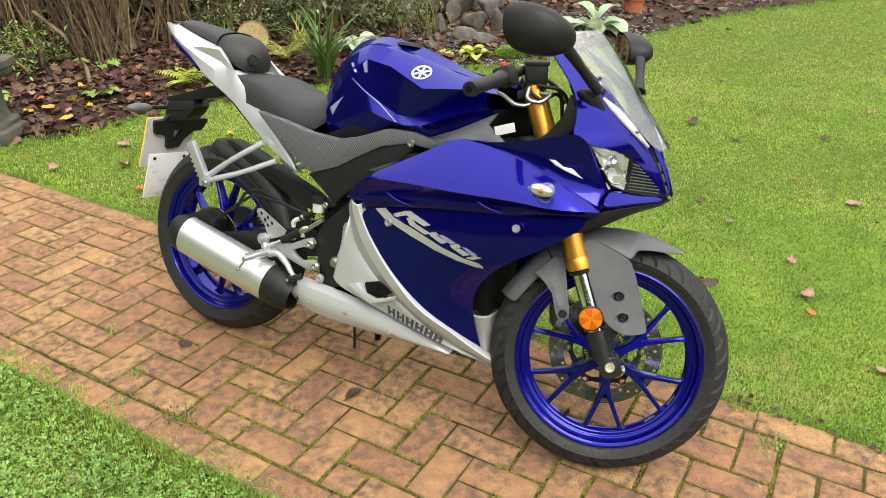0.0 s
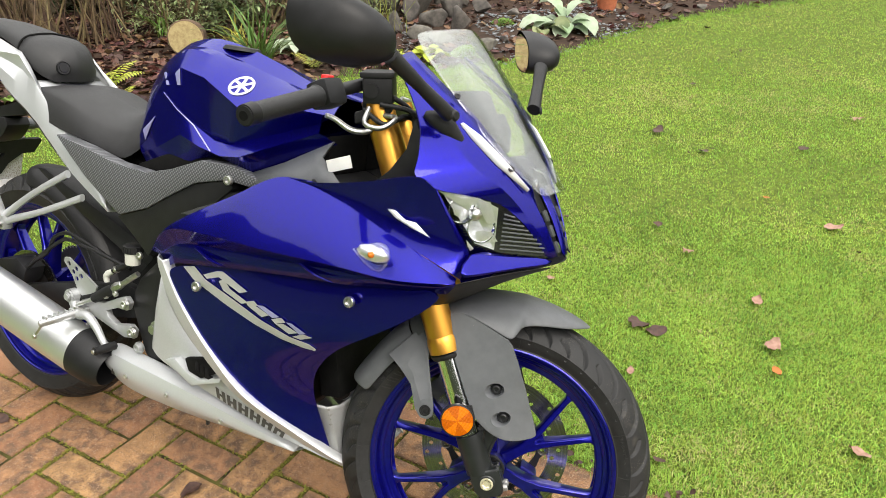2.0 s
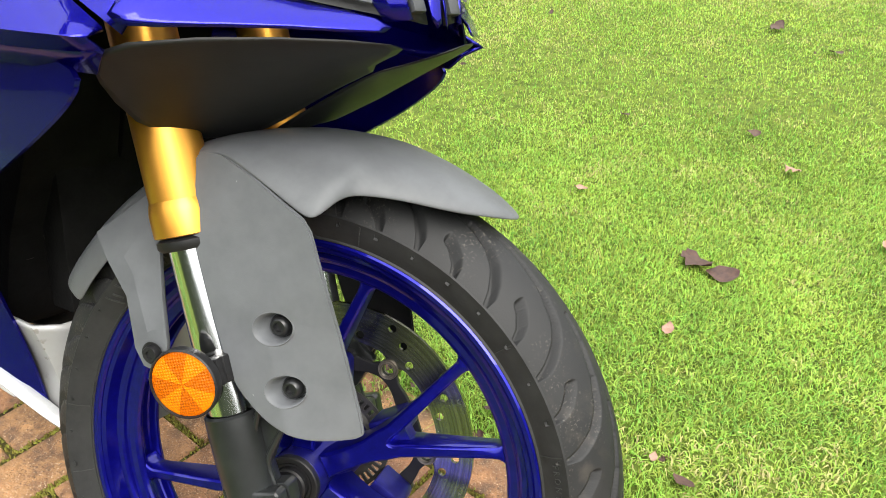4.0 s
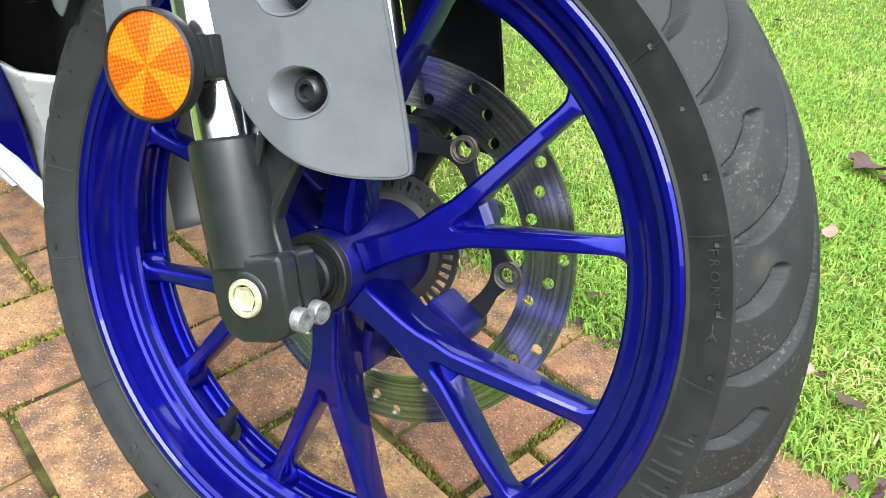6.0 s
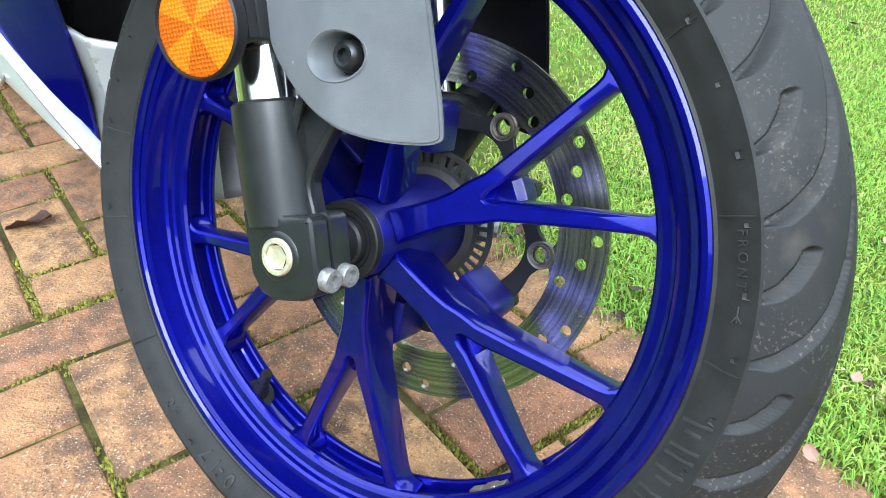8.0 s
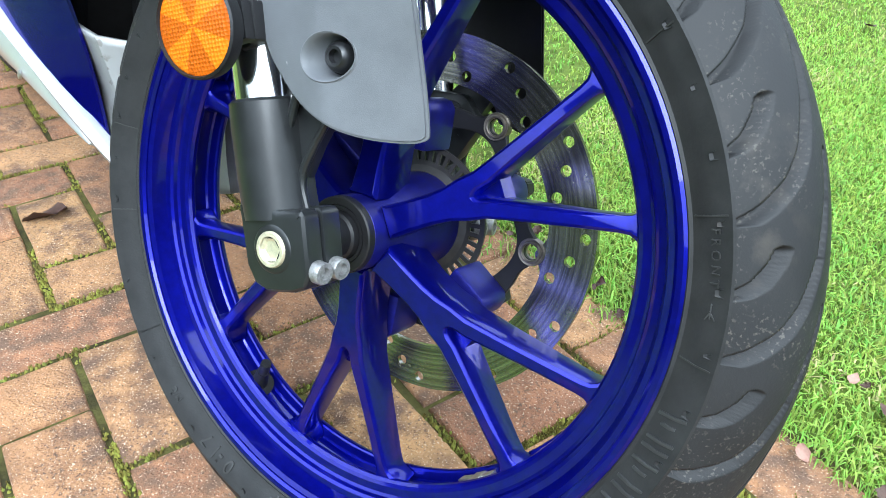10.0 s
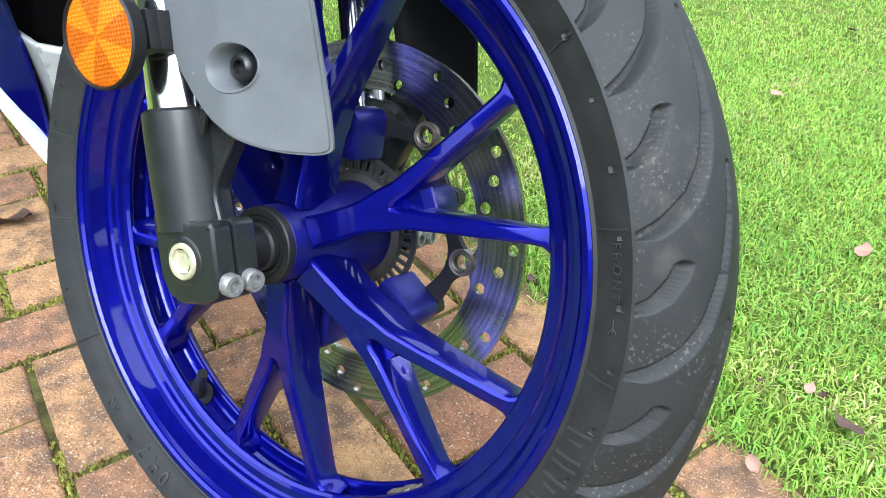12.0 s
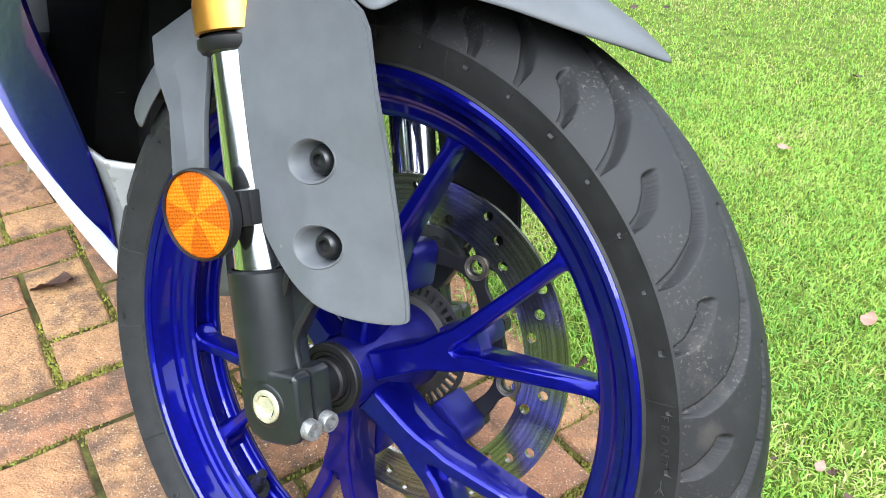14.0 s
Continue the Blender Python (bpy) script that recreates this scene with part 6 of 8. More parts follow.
# rider footrest hanger, footrest and pedal, alike on both sides
for s in (1, -1):
    pts = [(.296, .386), (.325, .397), (.380, .403), (.432, .430), (.450, .436), (.463, .422), (.455, .404), (.425, .403), (.388, .386), (.394, .374), (.420, .362), (.464, .374), (.481, .362), (.472, .345), (.448, .339), (.400, .349), (.350, .360), (.312, .358)]
    hg = part("footrest_plate", prism(pts, -s * .132, -s * .148, .004), SILVER2, bike, "silver cast footrest plate")
    guard_pts = [(.249, .470), (.252, .480), (.265, .483), (.332, .452), (.362, .437), (.357, .424), (.339, .414), (.310, .402), (.297, .410), (.276, .444)]
    part("heel_guard", plate(guard_pts, [ring_points(.0064, 14, x, z) for x, z in ((.266, .468), (.281, .452), (.291, .461), (.293, .438), (.308, .448))], -s * .148, -s * .152), SILVER2, hg, "drilled silver heel guard")
    boss = rod((.287, -s * .148, .398), (.287, -s * .170, .398), .0165, n=28, bev=.003)
    join(boss, rod((.287, -s * .169, .398), (.287, -s * .176, .398), .0095, n=20, bev=.002))
    join(boss, tube([(.289, -s * .158, .392), (.301, -s * .160, .366)], [.012, .011], 12))
    part("hanger_boss", boss, SILVER2, hg, "round silver boss")
    piv = box((.319, -s * .160, .366), (.030, .024, .028), .005)
    join(piv, rod((.319, -s * .170, .366), (.319, -s * .177, .366), .0085, n=18, bev=.001))
    part("footrest_pivot", piv, STEEL, hg, "steel footrest pivot")
    rest = tube([(.317, -s * .168, .366), (.308, -s * .205, .361), (.294, -s * .246, .354)], [.013, .0125, .010], 14, flat=.75)
    for k in range(6):
        f = .15 + .14 * k
        join(rest, box((.317 - .023 * f, -s * (.168 + .078 * f), .377 - .013 * f), (.016, .005, .006), .001))
    part("footrest", rest, SILVER2, hg, "silver ribbed footrest")
    feel = rod((.296, -s * .242, .350), (.273, -s * .243, .318), .0030, n=10)
    join(feel, rod((.276, -s * .243, .322), (.270, -s * .243, .314), .0055, n=12, bev=.001))
    part("footrest_feeler", feel, STEEL, hg)
    for x, z, y in ((.449, .418, .146), (.473, .358, .146), (.486, .324, .140)):
        b_ = rod((x, -s * (y - .006), z), (x, -s * (y + .003), z), .0135, n=24, bev=.002)
        join(b_, socket_bolt((x, -s * (y + .002), z), (0, -s, 0), .0095, .006))
        part("hanger_bolt", b_, SILVER2 if z < .33 else STEEL, hg, "bright hanger bolt")
    bm = tube([(.325, -s * .172, .366), (.357, -s * .172, .371), (.388, -s * .173, .352), (.414, -s * .174, .325), (.432, -s * .175, .318)], [.010, .010, .009, .0075, .0075], 14, flat=.8)
    ped = part("foot_pedal", bm, SILVER2, bike, "silver foot pedal")
    tip = part("pedal_tip", rod((.437, -s * .160, .322), (.429, -s * .212, .319), .0095, n=20, bev=.003), BLACK, ped, "black rubber pedal tip")
    part("tip_screw", rod((.4292, -s * .211, .319), (.4285, -s * .2145, .3188), .0055, n=14, bev=.001), STEEL, tip)
# rear brake: milky reservoir with black cap, hoses, master cylinder
res = part("rear_brake_reservoir", lathe([(0, -.022), (.0155, -.022), (.0165, -.018), (.0168, .006), (0, .006)], 28, closed=False), MILKY, bike, "milky fluid reservoir", Matrix.Translation((.459, -.135, .534)) @ Matrix.Rotation(radians(90), 4, "X"))
res_cap = lathe([(0, .022), (.017, .022), (.0205, .020), (.0208, .006), (.018, .004), (0, .004)], 28, closed=False)
for k in range(20):
    a_ = 2 * math.pi * k / 20
    join(res_cap, box((.0208 * math.cos(a_), .012, .0208 * math.sin(a_)), (.0022, .013, .0022), .0004))
part("reservoir_cap", res_cap, BLACK, res, "ribbed black cap")
part("reservoir_bolt", socket_bolt((.485, -.137, .538), (0, -1, 0), .0085, .006), STEEL, bike)
part("reservoir_hose", tube([(.453, -.135, .514), (.440, -.135, .505), (.420, -.136, .494), (.399, -.137, .481)], .0068, 12), BLACK, bike, "black rubber hose")
part("hose_clip", rod((.412, -.136, .489), (.405, -.137, .485), .0085, n=16, bev=.001), STEEL, bike)
part("hose_elbow", tube([(.400, -.138, .481), (.384, -.138, .472), (.377, -.138, .463), (.378, -.138, .450)], [.006, .0075, .0075, .006], 12), MILKY, bike, "pale plastic elbow")
part("master_cylinder", tube([(.350, -.148, .406), (.385, -.148, .428), (.415, -.148, .447)], [.011, .0125, .0115], 14), BLACK, bike, "black master cylinder")
part("hose_union", tube([(.414, -.148, .446), (.426, -.148, .455), (.440, -.147, .463)], [.010, .0105, .008], 6), STEEL, bike, "steel hose union")
part("hose_spring", tube([(.440, -.147, .463), (.462, -.145, .480), (.484, -.142, .497)], [.0062, .0066, .0062], 12), STEEL, bike)
part("push_rod", tube([(.312, -.165, .384), (.330, -.158, .394), (.352, -.149, .407)], [.006, .0045, .005], 10), STEEL, bike, "threaded push rod")
for x, z in ((.393, .424), (.425, .438)):
    part("cylinder_bolt", socket_bolt((x, -.150, z), (0, -1, 0), .0068, .006), STEEL, bike)
# side stand
bm = tube([(.52, .13, .24), (.50, .19, .12), (.485, .238, .0)], [.013, .011, .010], 12)
join(bm, box((.49, .247, -.044), (.05, .030, .008), .002))
for v in bm.verts:
    v.co.z = max(v.co.z, -.20)
stand = part("side_stand", tube([(.52, .10, .235), (.505, .155, .12), (.490, .222, -.045)], [.012, .011, .010], 12), BLACK, bike, "black side stand")
part("stand_foot", box((.488, .226, -.050), (.055, .034, .008), .002, Matrix.Rotation(radians(13.9), 4, "X")), BLACK, stand)
part("centre_pin", rod((.475, .06, .22), (.478, .085, .035), .005, n=8), ABSM, bike)

# ---- number plate hanger, rear indicators ----
hanger = part("plate_hanger", prism([(-.040, .800), (-.092, .786), (-.274, .729), (-.287, .722), (-.270, .712), (-.250, .713), (-.239, .698), (-.228, .714), (-.159, .735), (-.040, .762)], -.026, .026, .003), BLACK, bike, "black plate hanger")
part("hanger_bracket", prism([(-.272, .713), (-.160, .733), (-.148, .714), (-.165, .690), (-.190, .668), (-.276, .645), (-.283, .672)], -.030, .034, .004), BLACK, hanger)
part("hanger_rib", prism([(-.272, .688), (-.192, .702), (-.190, .697), (-.272, .682)], -.033, .036, .001), BLACK, hanger)
PM = pose(-.298, 0, .575, 0, 12, 0)
pl = part("number_plate", box((0, 0, 0), (.004, .20, .17), .0012), PLATEBACK, bike, "number plate seen from behind, spattered with mud", PM)
part("plate_face", box((-.0035, 0, 0), (.002, .204, .174), .0008), YELLOWP, pl, "yellow plate face")
for k in range(4):
    part("plate_mark", box((-.0052, -.066 + .044 * k, .02), (.0012, .028, .07)), BLACK, pl)
part("plate_flap", box((.0052, .010, -.120), (.004, .168, .158), .0012), FLAP, pl, "white lower flap with a muddy streak")
wing = plate([(.080, .079), (.046, .082), (.030, .100), (-.046, .100), (-.062, .082), (-.138, .082), (-.142, .074), (-.122, .040), (-.088, .040), (-.050, .012), (-.032, -.018), (.016, -.018), (.022, .016), (.034, .030), (.072, .034), (.082, .066)],
             [[(-.040, .045), (-.002, .045), (-.002, .000)]], .004, .016)
wing.transform(Matrix.Rotation(radians(-90), 4, "Z"))
part("plate_bracket", wing, BLACK, pl, "black plate bracket")
for y, z in ((-.052, -.056), (.072, -.056)):
    part("plate_screw", rod((.004, y, z), (.010, y, z), .006, n=12, bev=.001), BLACK, pl)
for s in (1, -1):
    bm = bmesh.new()
    bmesh.ops.create_icosphere(bm, subdivisions=3, radius=1)
    bmesh.ops.scale(bm, vec=(.020, .048, .016), verts=bm.verts)
    ind = part("rear_indicator", bm, GREY, bike, "slim black rear indicator", Matrix.Translation((-.295, -s * .120, .690)))
    part("indicator_stem", rod((0, s * .03, 0), (0.01, s * .105, .002), .007, n=12), BLACK, ind)

# ---- decals: plain shapes in the maker's colours ----
sw_lo = [(.704, .587), (.733, .567), (.814, .541), (.881, .521), (.943, .507), (.987, .501), (1.010, .501)]
sw_hi = [(.732, .595), (.763, .576), (.837, .555), (.901, .533), (.961, .517), (1.000, .512), (1.012, .505)]
for i in range(6):
    applied("grey_swoosh", [sw_lo[i], sw_lo[i + 1], sw_hi[i + 1], sw_hi[i]], [lower_rows], MARKGREY, "grey swoosh on the fairing", .0035, .23)
# slanted model mark, as plain blocks
for q in (((.758, .585), (.791, .600), (.806, .603), (.797, .590), (.767, .579)), ((.806, .603), (.869, .581), (.851, .574), (.797, .590)), ((.798, .583), (.811, .589), (.827, .575), (.810, .568)),
          ((.827, .575), (.871, .560), (.855, .554), (.810, .568)), ((.866, .561), (.884, .568), (.894, .561), (.871, .554)), ((.871, .554), (.887, .559), (.919, .549), (.902, .541)),
          ((.924, .543), (.947, .552), (.956, .545), (.933, .537)), ((.933, .537), (.952, .541), (.980, .531), (.962, .524)), ((.968, .520), (.991, .531), (1.009, .529), (.984, .518))):
    applied("model_mark", list(q), [lower_rows], MARKGREY, "silver-grey slanted mark", .004, .23)
for q in (((.892, .561), (.905, .564), (.942, .552), (.927, .546)), ((.958, .546), (.969, .547), (.997, .534), (.984, .529))):
    applied("model_mark", list(q), [lower_rows], LILAC, "lilac slanted mark", .004, .23)
# maker's name on the belly side, as plain slanted bars that lie on the panel
letter_deps = bpy.context.evaluated_depsgraph_get()
letter_m = bike.matrix_world.copy()


def letter_w(x, z):
    base = max(surf_w(band, x, z), surf_w(infill, x, z)) or .15
    ok, hit_p = scene.ray_cast(letter_deps, letter_m @ Vector((x, -.5, z)), letter_m.to_3x3() @ Vector((0, 1, 0)))[:2]
    got = -(letter_m.inverted() @ hit_p).y if ok else base
    return (got if abs(got - base) < .045 else base) + .0022


def cell(u, v):
    return ((.722 + .168 * u) * (1 - v) + (.724 + .160 * u) * v, (.312 - .055 * u) * (1 - v) + (.287 - .051 * u) * v)


for k in range(6):
    a_, b_ = k / 6 + .008, (k + 1) / 6 - .022
    w_ = b_ - a_
    for u0, u1, v0, v1 in ((0, .34, 0, 1), (.66, 1, 0, 1), (.34, .66, .42, .64)):
        n_ = 6 if v1 - v0 > .5 else 2
        for s in (1, -1):
            bm = bmesh.new()
            rows_ = []
            for q in range(n_ + 1):
                v_ = v0 + (v1 - v0) * q / n_
                rows_.append([bm.verts.new((x, -s * letter_w(x, z), z)) for x, z in (cell(a_ + w_ * u0, v_), cell(a_ + w_ * (u0 + u1) / 2, v_), cell(a_ + w_ * u1, v_))])
            for r0, r1 in zip(rows_, rows_[1:]):
                for t in range(2):
                    bm.faces.new((r0[t], r0[t + 1], r1[t + 1], r1[t]))
            bmesh.ops.recalc_face_normals(bm, faces=bm.faces)
            part("name_bar", bm, GREYDECAL, bike, "dark grey lettering bar", solid=.0008, smooth=0)

# ---------------- setting ----------------
AXIS = radians(-28.0)                       # the path runs this way
UX, UY = (math.cos(AXIS), math.sin(AXIS)), (-math.sin(AXIS), math.cos(AXIS))
MU, MV = 0.1005, 0.0955                     # half a brick with its joint, along and across
U0, V0 = -0.263, -0.456                     # a known joint along, and the near inner edge
ROWS_N = 8


def on_path(u, v, z=0.0):
    return (u * UX[0] + v * UY[0], u * UX[1] + v * UY[1], z)


def hill(x, y):
    """Height of the planted bed behind the lawn."""
    e = bed_edge(x)
    d = y - e
    return 0.0 if d < 0 else 0.05 * (1 - math.exp(-d / 0.3)) + 0.03 * d


EDGE = [(-9, 1.2), (-4, 1.75), (-2.6, 2.08), (-2.24, 2.26), (-2.0, 2.60), (-1.5, 3.05), (-1.0, 3.35), (-0.54, 3.72), (0.31, 3.98), (0.76, 4.19), (1.3, 4.73), (1.63, 5.2), (2.32, 5.86), (3.06, 6.44), (4.1, 7.0), (9, 8.6)]


def bed_edge(x):
    for (x0, y0), (x1, y1) in zip(EDGE, EDGE[1:]):
        if x0 <= x <= x1:
            return y0 + (y1 - y0) * (x - x0) / (x1 - x0)
    return EDGE[0][1] if x < EDGE[0][0] else EDGE[-1][1]


# one sheet of ground out to the horizon
def axis_steps(fine, far):
    a_ = list(np.arange(-fine, fine + .001, .12))
    return [-far, -120, -40, -16] + [v for v in a_] + [16, 40, 120, far]


bm = bmesh.new()
xs = axis_steps(9, 900)
ys = [-900, -120, -40, -14, -8] + list(np.arange(-5, 10.01, .12)) + [14, 40, 120, 900]
grid = []
for y in ys:
    row = []
    for x in xs:
        z = -.030
        if abs(x) < 10 and -6 < y < 11:
            v = -x * UY[0] * -1 + 0
            pv = x * UY[0] + y * UY[1]
            bump_ = .010 * noise.noise((x * 1.3, y * 1.3, 0))
            z = -.060 if -0.60 < pv < 0.46 else -.004 + bump_
            z += hill(x, y)
        row.append(bm.verts.new((x, y, z)))
    grid.append(row)
for j in range(len(ys) - 1):
    for i in range(len(xs) - 1):
        f = bm.faces.new((grid[j][i], grid[j][i + 1], grid[j + 1][i + 1], grid[j + 1][i]))
        c = f.calc_center_median()
        f.material_index = 1 if c.y > bed_edge(c.x) + .05 else 0
ground = part("ground", bm, [LAWN, SOIL], None, smooth=80)
tagged(ground, "lawn that runs up to a planted garden bed", "ground", kind="structure")

# unseen hedges, added to close the garden all round and darken low reflections
for nm, c, s in (("hedge_backdrop_1", (0, 13.5, 1.6), (34, 1.2, 3.4)), ("hedge_backdrop_2", (-11, 2, 3.2), (1.2, 26, 6.8)), ("hedge_backdrop_3", (14, 2, 1.6), (1.2, 26, 3.4)), ("hedge_backdrop_4", (0, -9.5, 1.6), (34, 1.2, 3.4))):
    bm = box((0, 0, 0), s)
    bmesh.ops.subdivide_edges(bm, edges=list(bm.edges), cuts=14, use_grid_fill=True)
    for v in bm.verts:
        d = noise.noise_vector((v.co * .9) + Vector(c))
        v.co += d * .35
    h = part(nm, bm, HEDGE, None, smooth=80)
    h.location = c
    tagged(h, "unseen hedge added to close the lawn and darken reflections", "hedge", kind="structure")

# ---- brick path ----
bed_bm = bmesh.new()
n_u, n_v = 150, 24
g = []
for i in range(n_u + 1):
    row = []
    for j in range(n_v + 1):
        u, v = -5.2 + 8.2 * i / n_u, V0 - .11 + (ROWS_N * MV + .22) * j / n_v
        row.append(bed_bm.verts.new(on_path(u, v, -.0060 + .0030 * noise.noise((u * 9, v * 9, 3)))))
    g.append(row)
for i in range(n_u):
    for j in range(n_v):
        bed_bm.faces.new((g[i][j], g[i + 1][j], g[i + 1][j + 1], g[i][j + 1]))
bmesh.ops.recalc_face_normals(bed_bm, faces=bed_bm.faces)
path = tagged(part("path", bed_bm, JOINT, None, smooth=80), "herringbone brick garden path with mossy joints", "path", kind="structure")


def brick_mesh(lx, ly, seed):
    """A block with worn, chamfered top edges and slightly wandering sides."""
    rnd = random.Random(seed)
    bm = bmesh.new()
    n = 4
    def ring(dx, z, wob):
        pts = []
        hx, hy = lx / 2 - dx, ly / 2 - dx
        loop = [(-hx, -hy), (-hx * .33, -hy), (hx * .33, -hy), (hx, -hy), (hx, 0), (hx, hy), (hx * .33, hy), (-hx * .33, hy), (-hx, hy), (-hx, 0)]
        r2 = random.Random(seed * 7)
        for x, y in loop:
            pts.append(bm.verts.new((x + r2.uniform(-wob, wob), y + r2.uniform(-wob, wob), z + rnd.uniform(-.0006, .0006))))
        return pts
    rings = [ring(.0, -.05, .0012), ring(.0, -.0055, .0012), ring(.0022, -.0014, .0014), ring(.0060, 0, .0012)]
    for a_, b_ in zip(rings, rings[1:]):
        for k in range(10):
            bm.faces.new((a_[k], a_[(k + 1) % 10], b_[(k + 1) % 10], b_[k]))
    bm.faces.new(rings[-1])
    me = bpy.data.meshes.new("brick")
    bmesh.ops.recalc_face_normals(bm, faces=bm.faces)
    for f in bm.faces:
        f.smooth = True
    for e in bm.edges:
        if len(e.link_faces) == 2 and e.calc_face_angle(0) > radians(50):
            e.smooth = False
    bm.to_mesh(me)
    bm.free()
    me.materials.append(BRICK)
    return me


GAP = .0078
LONG = [brick_mesh(2 * MU - GAP, MV - GAP, s) for s in range(5)]
CROSSM = [brick_mesh(2 * MV - GAP, MU - GAP, 20 + s) for s in range(5)]
HALF = [brick_mesh(MU - GAP, MV - GAP, 40 + s) for s in range(4)]
EDGEM = [brick_mesh(.198, .092, 60 + s) for s in range(4)]
rb = random.Random(5)
joints = []                                    # joint lines for the moss: (u0, v0, u1, v1)


def lay(me, u, v, turn):
    ob = new("brick", me)
    ob.parent = path
    x, y, _ = on_path(u, v)
    ob.matrix_basis = (Matrix.Translation((x + rb.uniform(-.0012, .0012), y + rb.uniform(-.0012, .0012), rb.uniform(-.0022, .0012)))
                       @ Euler((rb.uniform(-.010, .010), rb.uniform(-.010, .010), AXIS + turn + rb.uniform(-.010, .010) + (math.pi if rb.random() < .5 else 0))).to_matrix().to_4x4())


I0, I1 = -46, 30
for j in range(ROWS_N):
    for i in range(I0, I1):
        k = (i + j + 2) % 4
        u, v = U0 + i * MU, V0 + j * MV
        if k == 0:
            lay(rb.choice(LONG), u + MU, v + MV / 2, 0)
            joints += [(u, v, u + 2 * MU, v), (u, v, u, v + MV), (u, v + MV, u + 2 * MU, v + MV)]
        elif k == 2:
            if j + 1 < ROWS_N:
                lay(rb.choice(CROSSM), u + MU / 2, v + MV, math.pi / 2)
            else:
                lay(rb.choice(HALF), u + MU / 2, v + MV / 2, 0)
            joints += [(u, v, u + MU, v), (u, v, u, v + 2 * MV), (u + MU, v, u + MU, v + 2 * MV)]
        elif k == 3 and j == 0:
            lay(rb.choice(HALF), u + MU / 2, v + MV / 2, 0)
            joints += [(u, v, u, v + MV)]
top_v = V0 + ROWS_N * MV
for i in range(-24, 16):
    u = U0 + i * .2005 + .055
    lay(rb.choice(EDGEM), u, V0 - .052, 0)
    lay(rb.choice(EDGEM), u + .07, top_v + .052, 0)
    joints += [(u - .1, V0, u + .1, V0), (u - .1, top_v, u + .1, top_v), (u - .1, V0 - .1, u - .1, V0), (u - .03, top_v, u - .03, top_v + .1)]


# ---- scattered leaf, moss and grass stuff ----
def scatter_mesh(name, verts, faces, mat, label, category):
    me = bpy.data.meshes.new(name)
    me.from_pydata(verts, [], faces)
    me.materials.append(mat)
    me.update()
    ob = new(name, me)
    return tagged(ob, label, category, kind="stuff")


def blades(name, xy, z0, hgt, wid, mat, label, category, lean=0.9, seed=1):
    """Bent grass blades, each a quad and a tip."""
    rng = np.random.default_rng(seed)
    n = len(xy)
    h = hgt * rng.uniform(.55, 1.25, n)
    w = wid * rng.uniform(.6, 1.3, n)
    a_ = rng.uniform(0, 2 * np.pi, n)
    b_ = a_ + rng.normal(0, .5, n)
    ln = rng.uniform(.15, lean, n) * h
    side = np.stack([-np.sin(a_), np.cos(a_)], 1) * w[:, None] / 2
    bend = np.stack([np.cos(b_), np.sin(b_)], 1)
    base = np.column_stack([xy, z0])
    V = np.zeros((n, 5, 3))
    V[:, 0, :2], V[:, 1, :2] = xy - side, xy + side
    mid = xy + bend * (ln * .35)[:, None]
    V[:, 2, :2], V[:, 3, :2] = mid + side * .8, mid - side * .8
    V[:, 4, :2] = xy + bend * ln[:, None]
    V[:, 0, 2] = V[:, 1, 2] = z0 - .004
    V[:, 2, 2] = V[:, 3, 2] = z0 + h * .62
    V[:, 4, 2] = z0 + np.sqrt(np.maximum(h * h - (ln * .8) ** 2, (h * .3) ** 2))
    me = bpy.data.meshes.new(name)
    me.vertices.add(5 * n)
    me.vertices.foreach_set("co", V.reshape(-1))
    idx = np.arange(n)[:, None] * 5
    loops = np.concatenate([idx + np.array([0, 1, 2, 3]), idx + np.array([3, 2, 4])], 1).reshape(-1)
    me.loops.add(7 * n)
    me.loops.foreach_set("vertex_index", loops.astype(np.int32))
    me.polygons.add(2 * n)
    starts = np.stack([np.arange(n) * 7, np.arange(n) * 7 + 4], 1).reshape(-1)
    me.polygons.foreach_set("loop_start", starts.astype(np.int32))
    me.update(calc_edges=True)
    me.validate()
    me.materials.append(mat)
    return tagged(new(name, me), label, category, kind="stuff")


def lawn_points(n, x0, x1, y0, y1, seed, near=None):
    rng = np.random.default_rng(seed)
    x, y = rng.uniform(x0, x1, n), rng.uniform(y0, y1, n)
    pv = x * UY[0] + y * UY[1]
    wave = .018 * np.sin(x * 11 + y * 7) + .014 * np.sin(x * 29 - y * 17) + .02 * rng.random(n)
    far_side = pv > top_v + .060 + wave + np.clip(-(x + .8) * .035, 0, .3)
    near_side = pv < V0 - .055 - wave
    edge = np.interp(x, [e[0] for e in EDGE], [e[1] for e in EDGE])
    fade = np.clip(np.minimum(x1 - x, y1 - y) / .8, 0, 1) if x1 > 1 else np.clip(np.minimum(np.minimum(x - x0, x1 - x), y - y0) / .35, 0, 1)
    thin = np.where((pv > top_v) & (pv < top_v + .17), np.clip((pv - top_v - .05) / .12, .28, 1), 1)      # worn strip beside the path
    keep = (rng.random(n) < fade * thin) & (far_side | near_side) & (y < edge - .02 + .04 * rng.random(n))
    return np.column_stack([x, y])[keep]


def ground_z(xy):
    return np.array([-.004 + .010 * noise.noise((x * 1.3, y * 1.3, 0)) for x, y in xy])


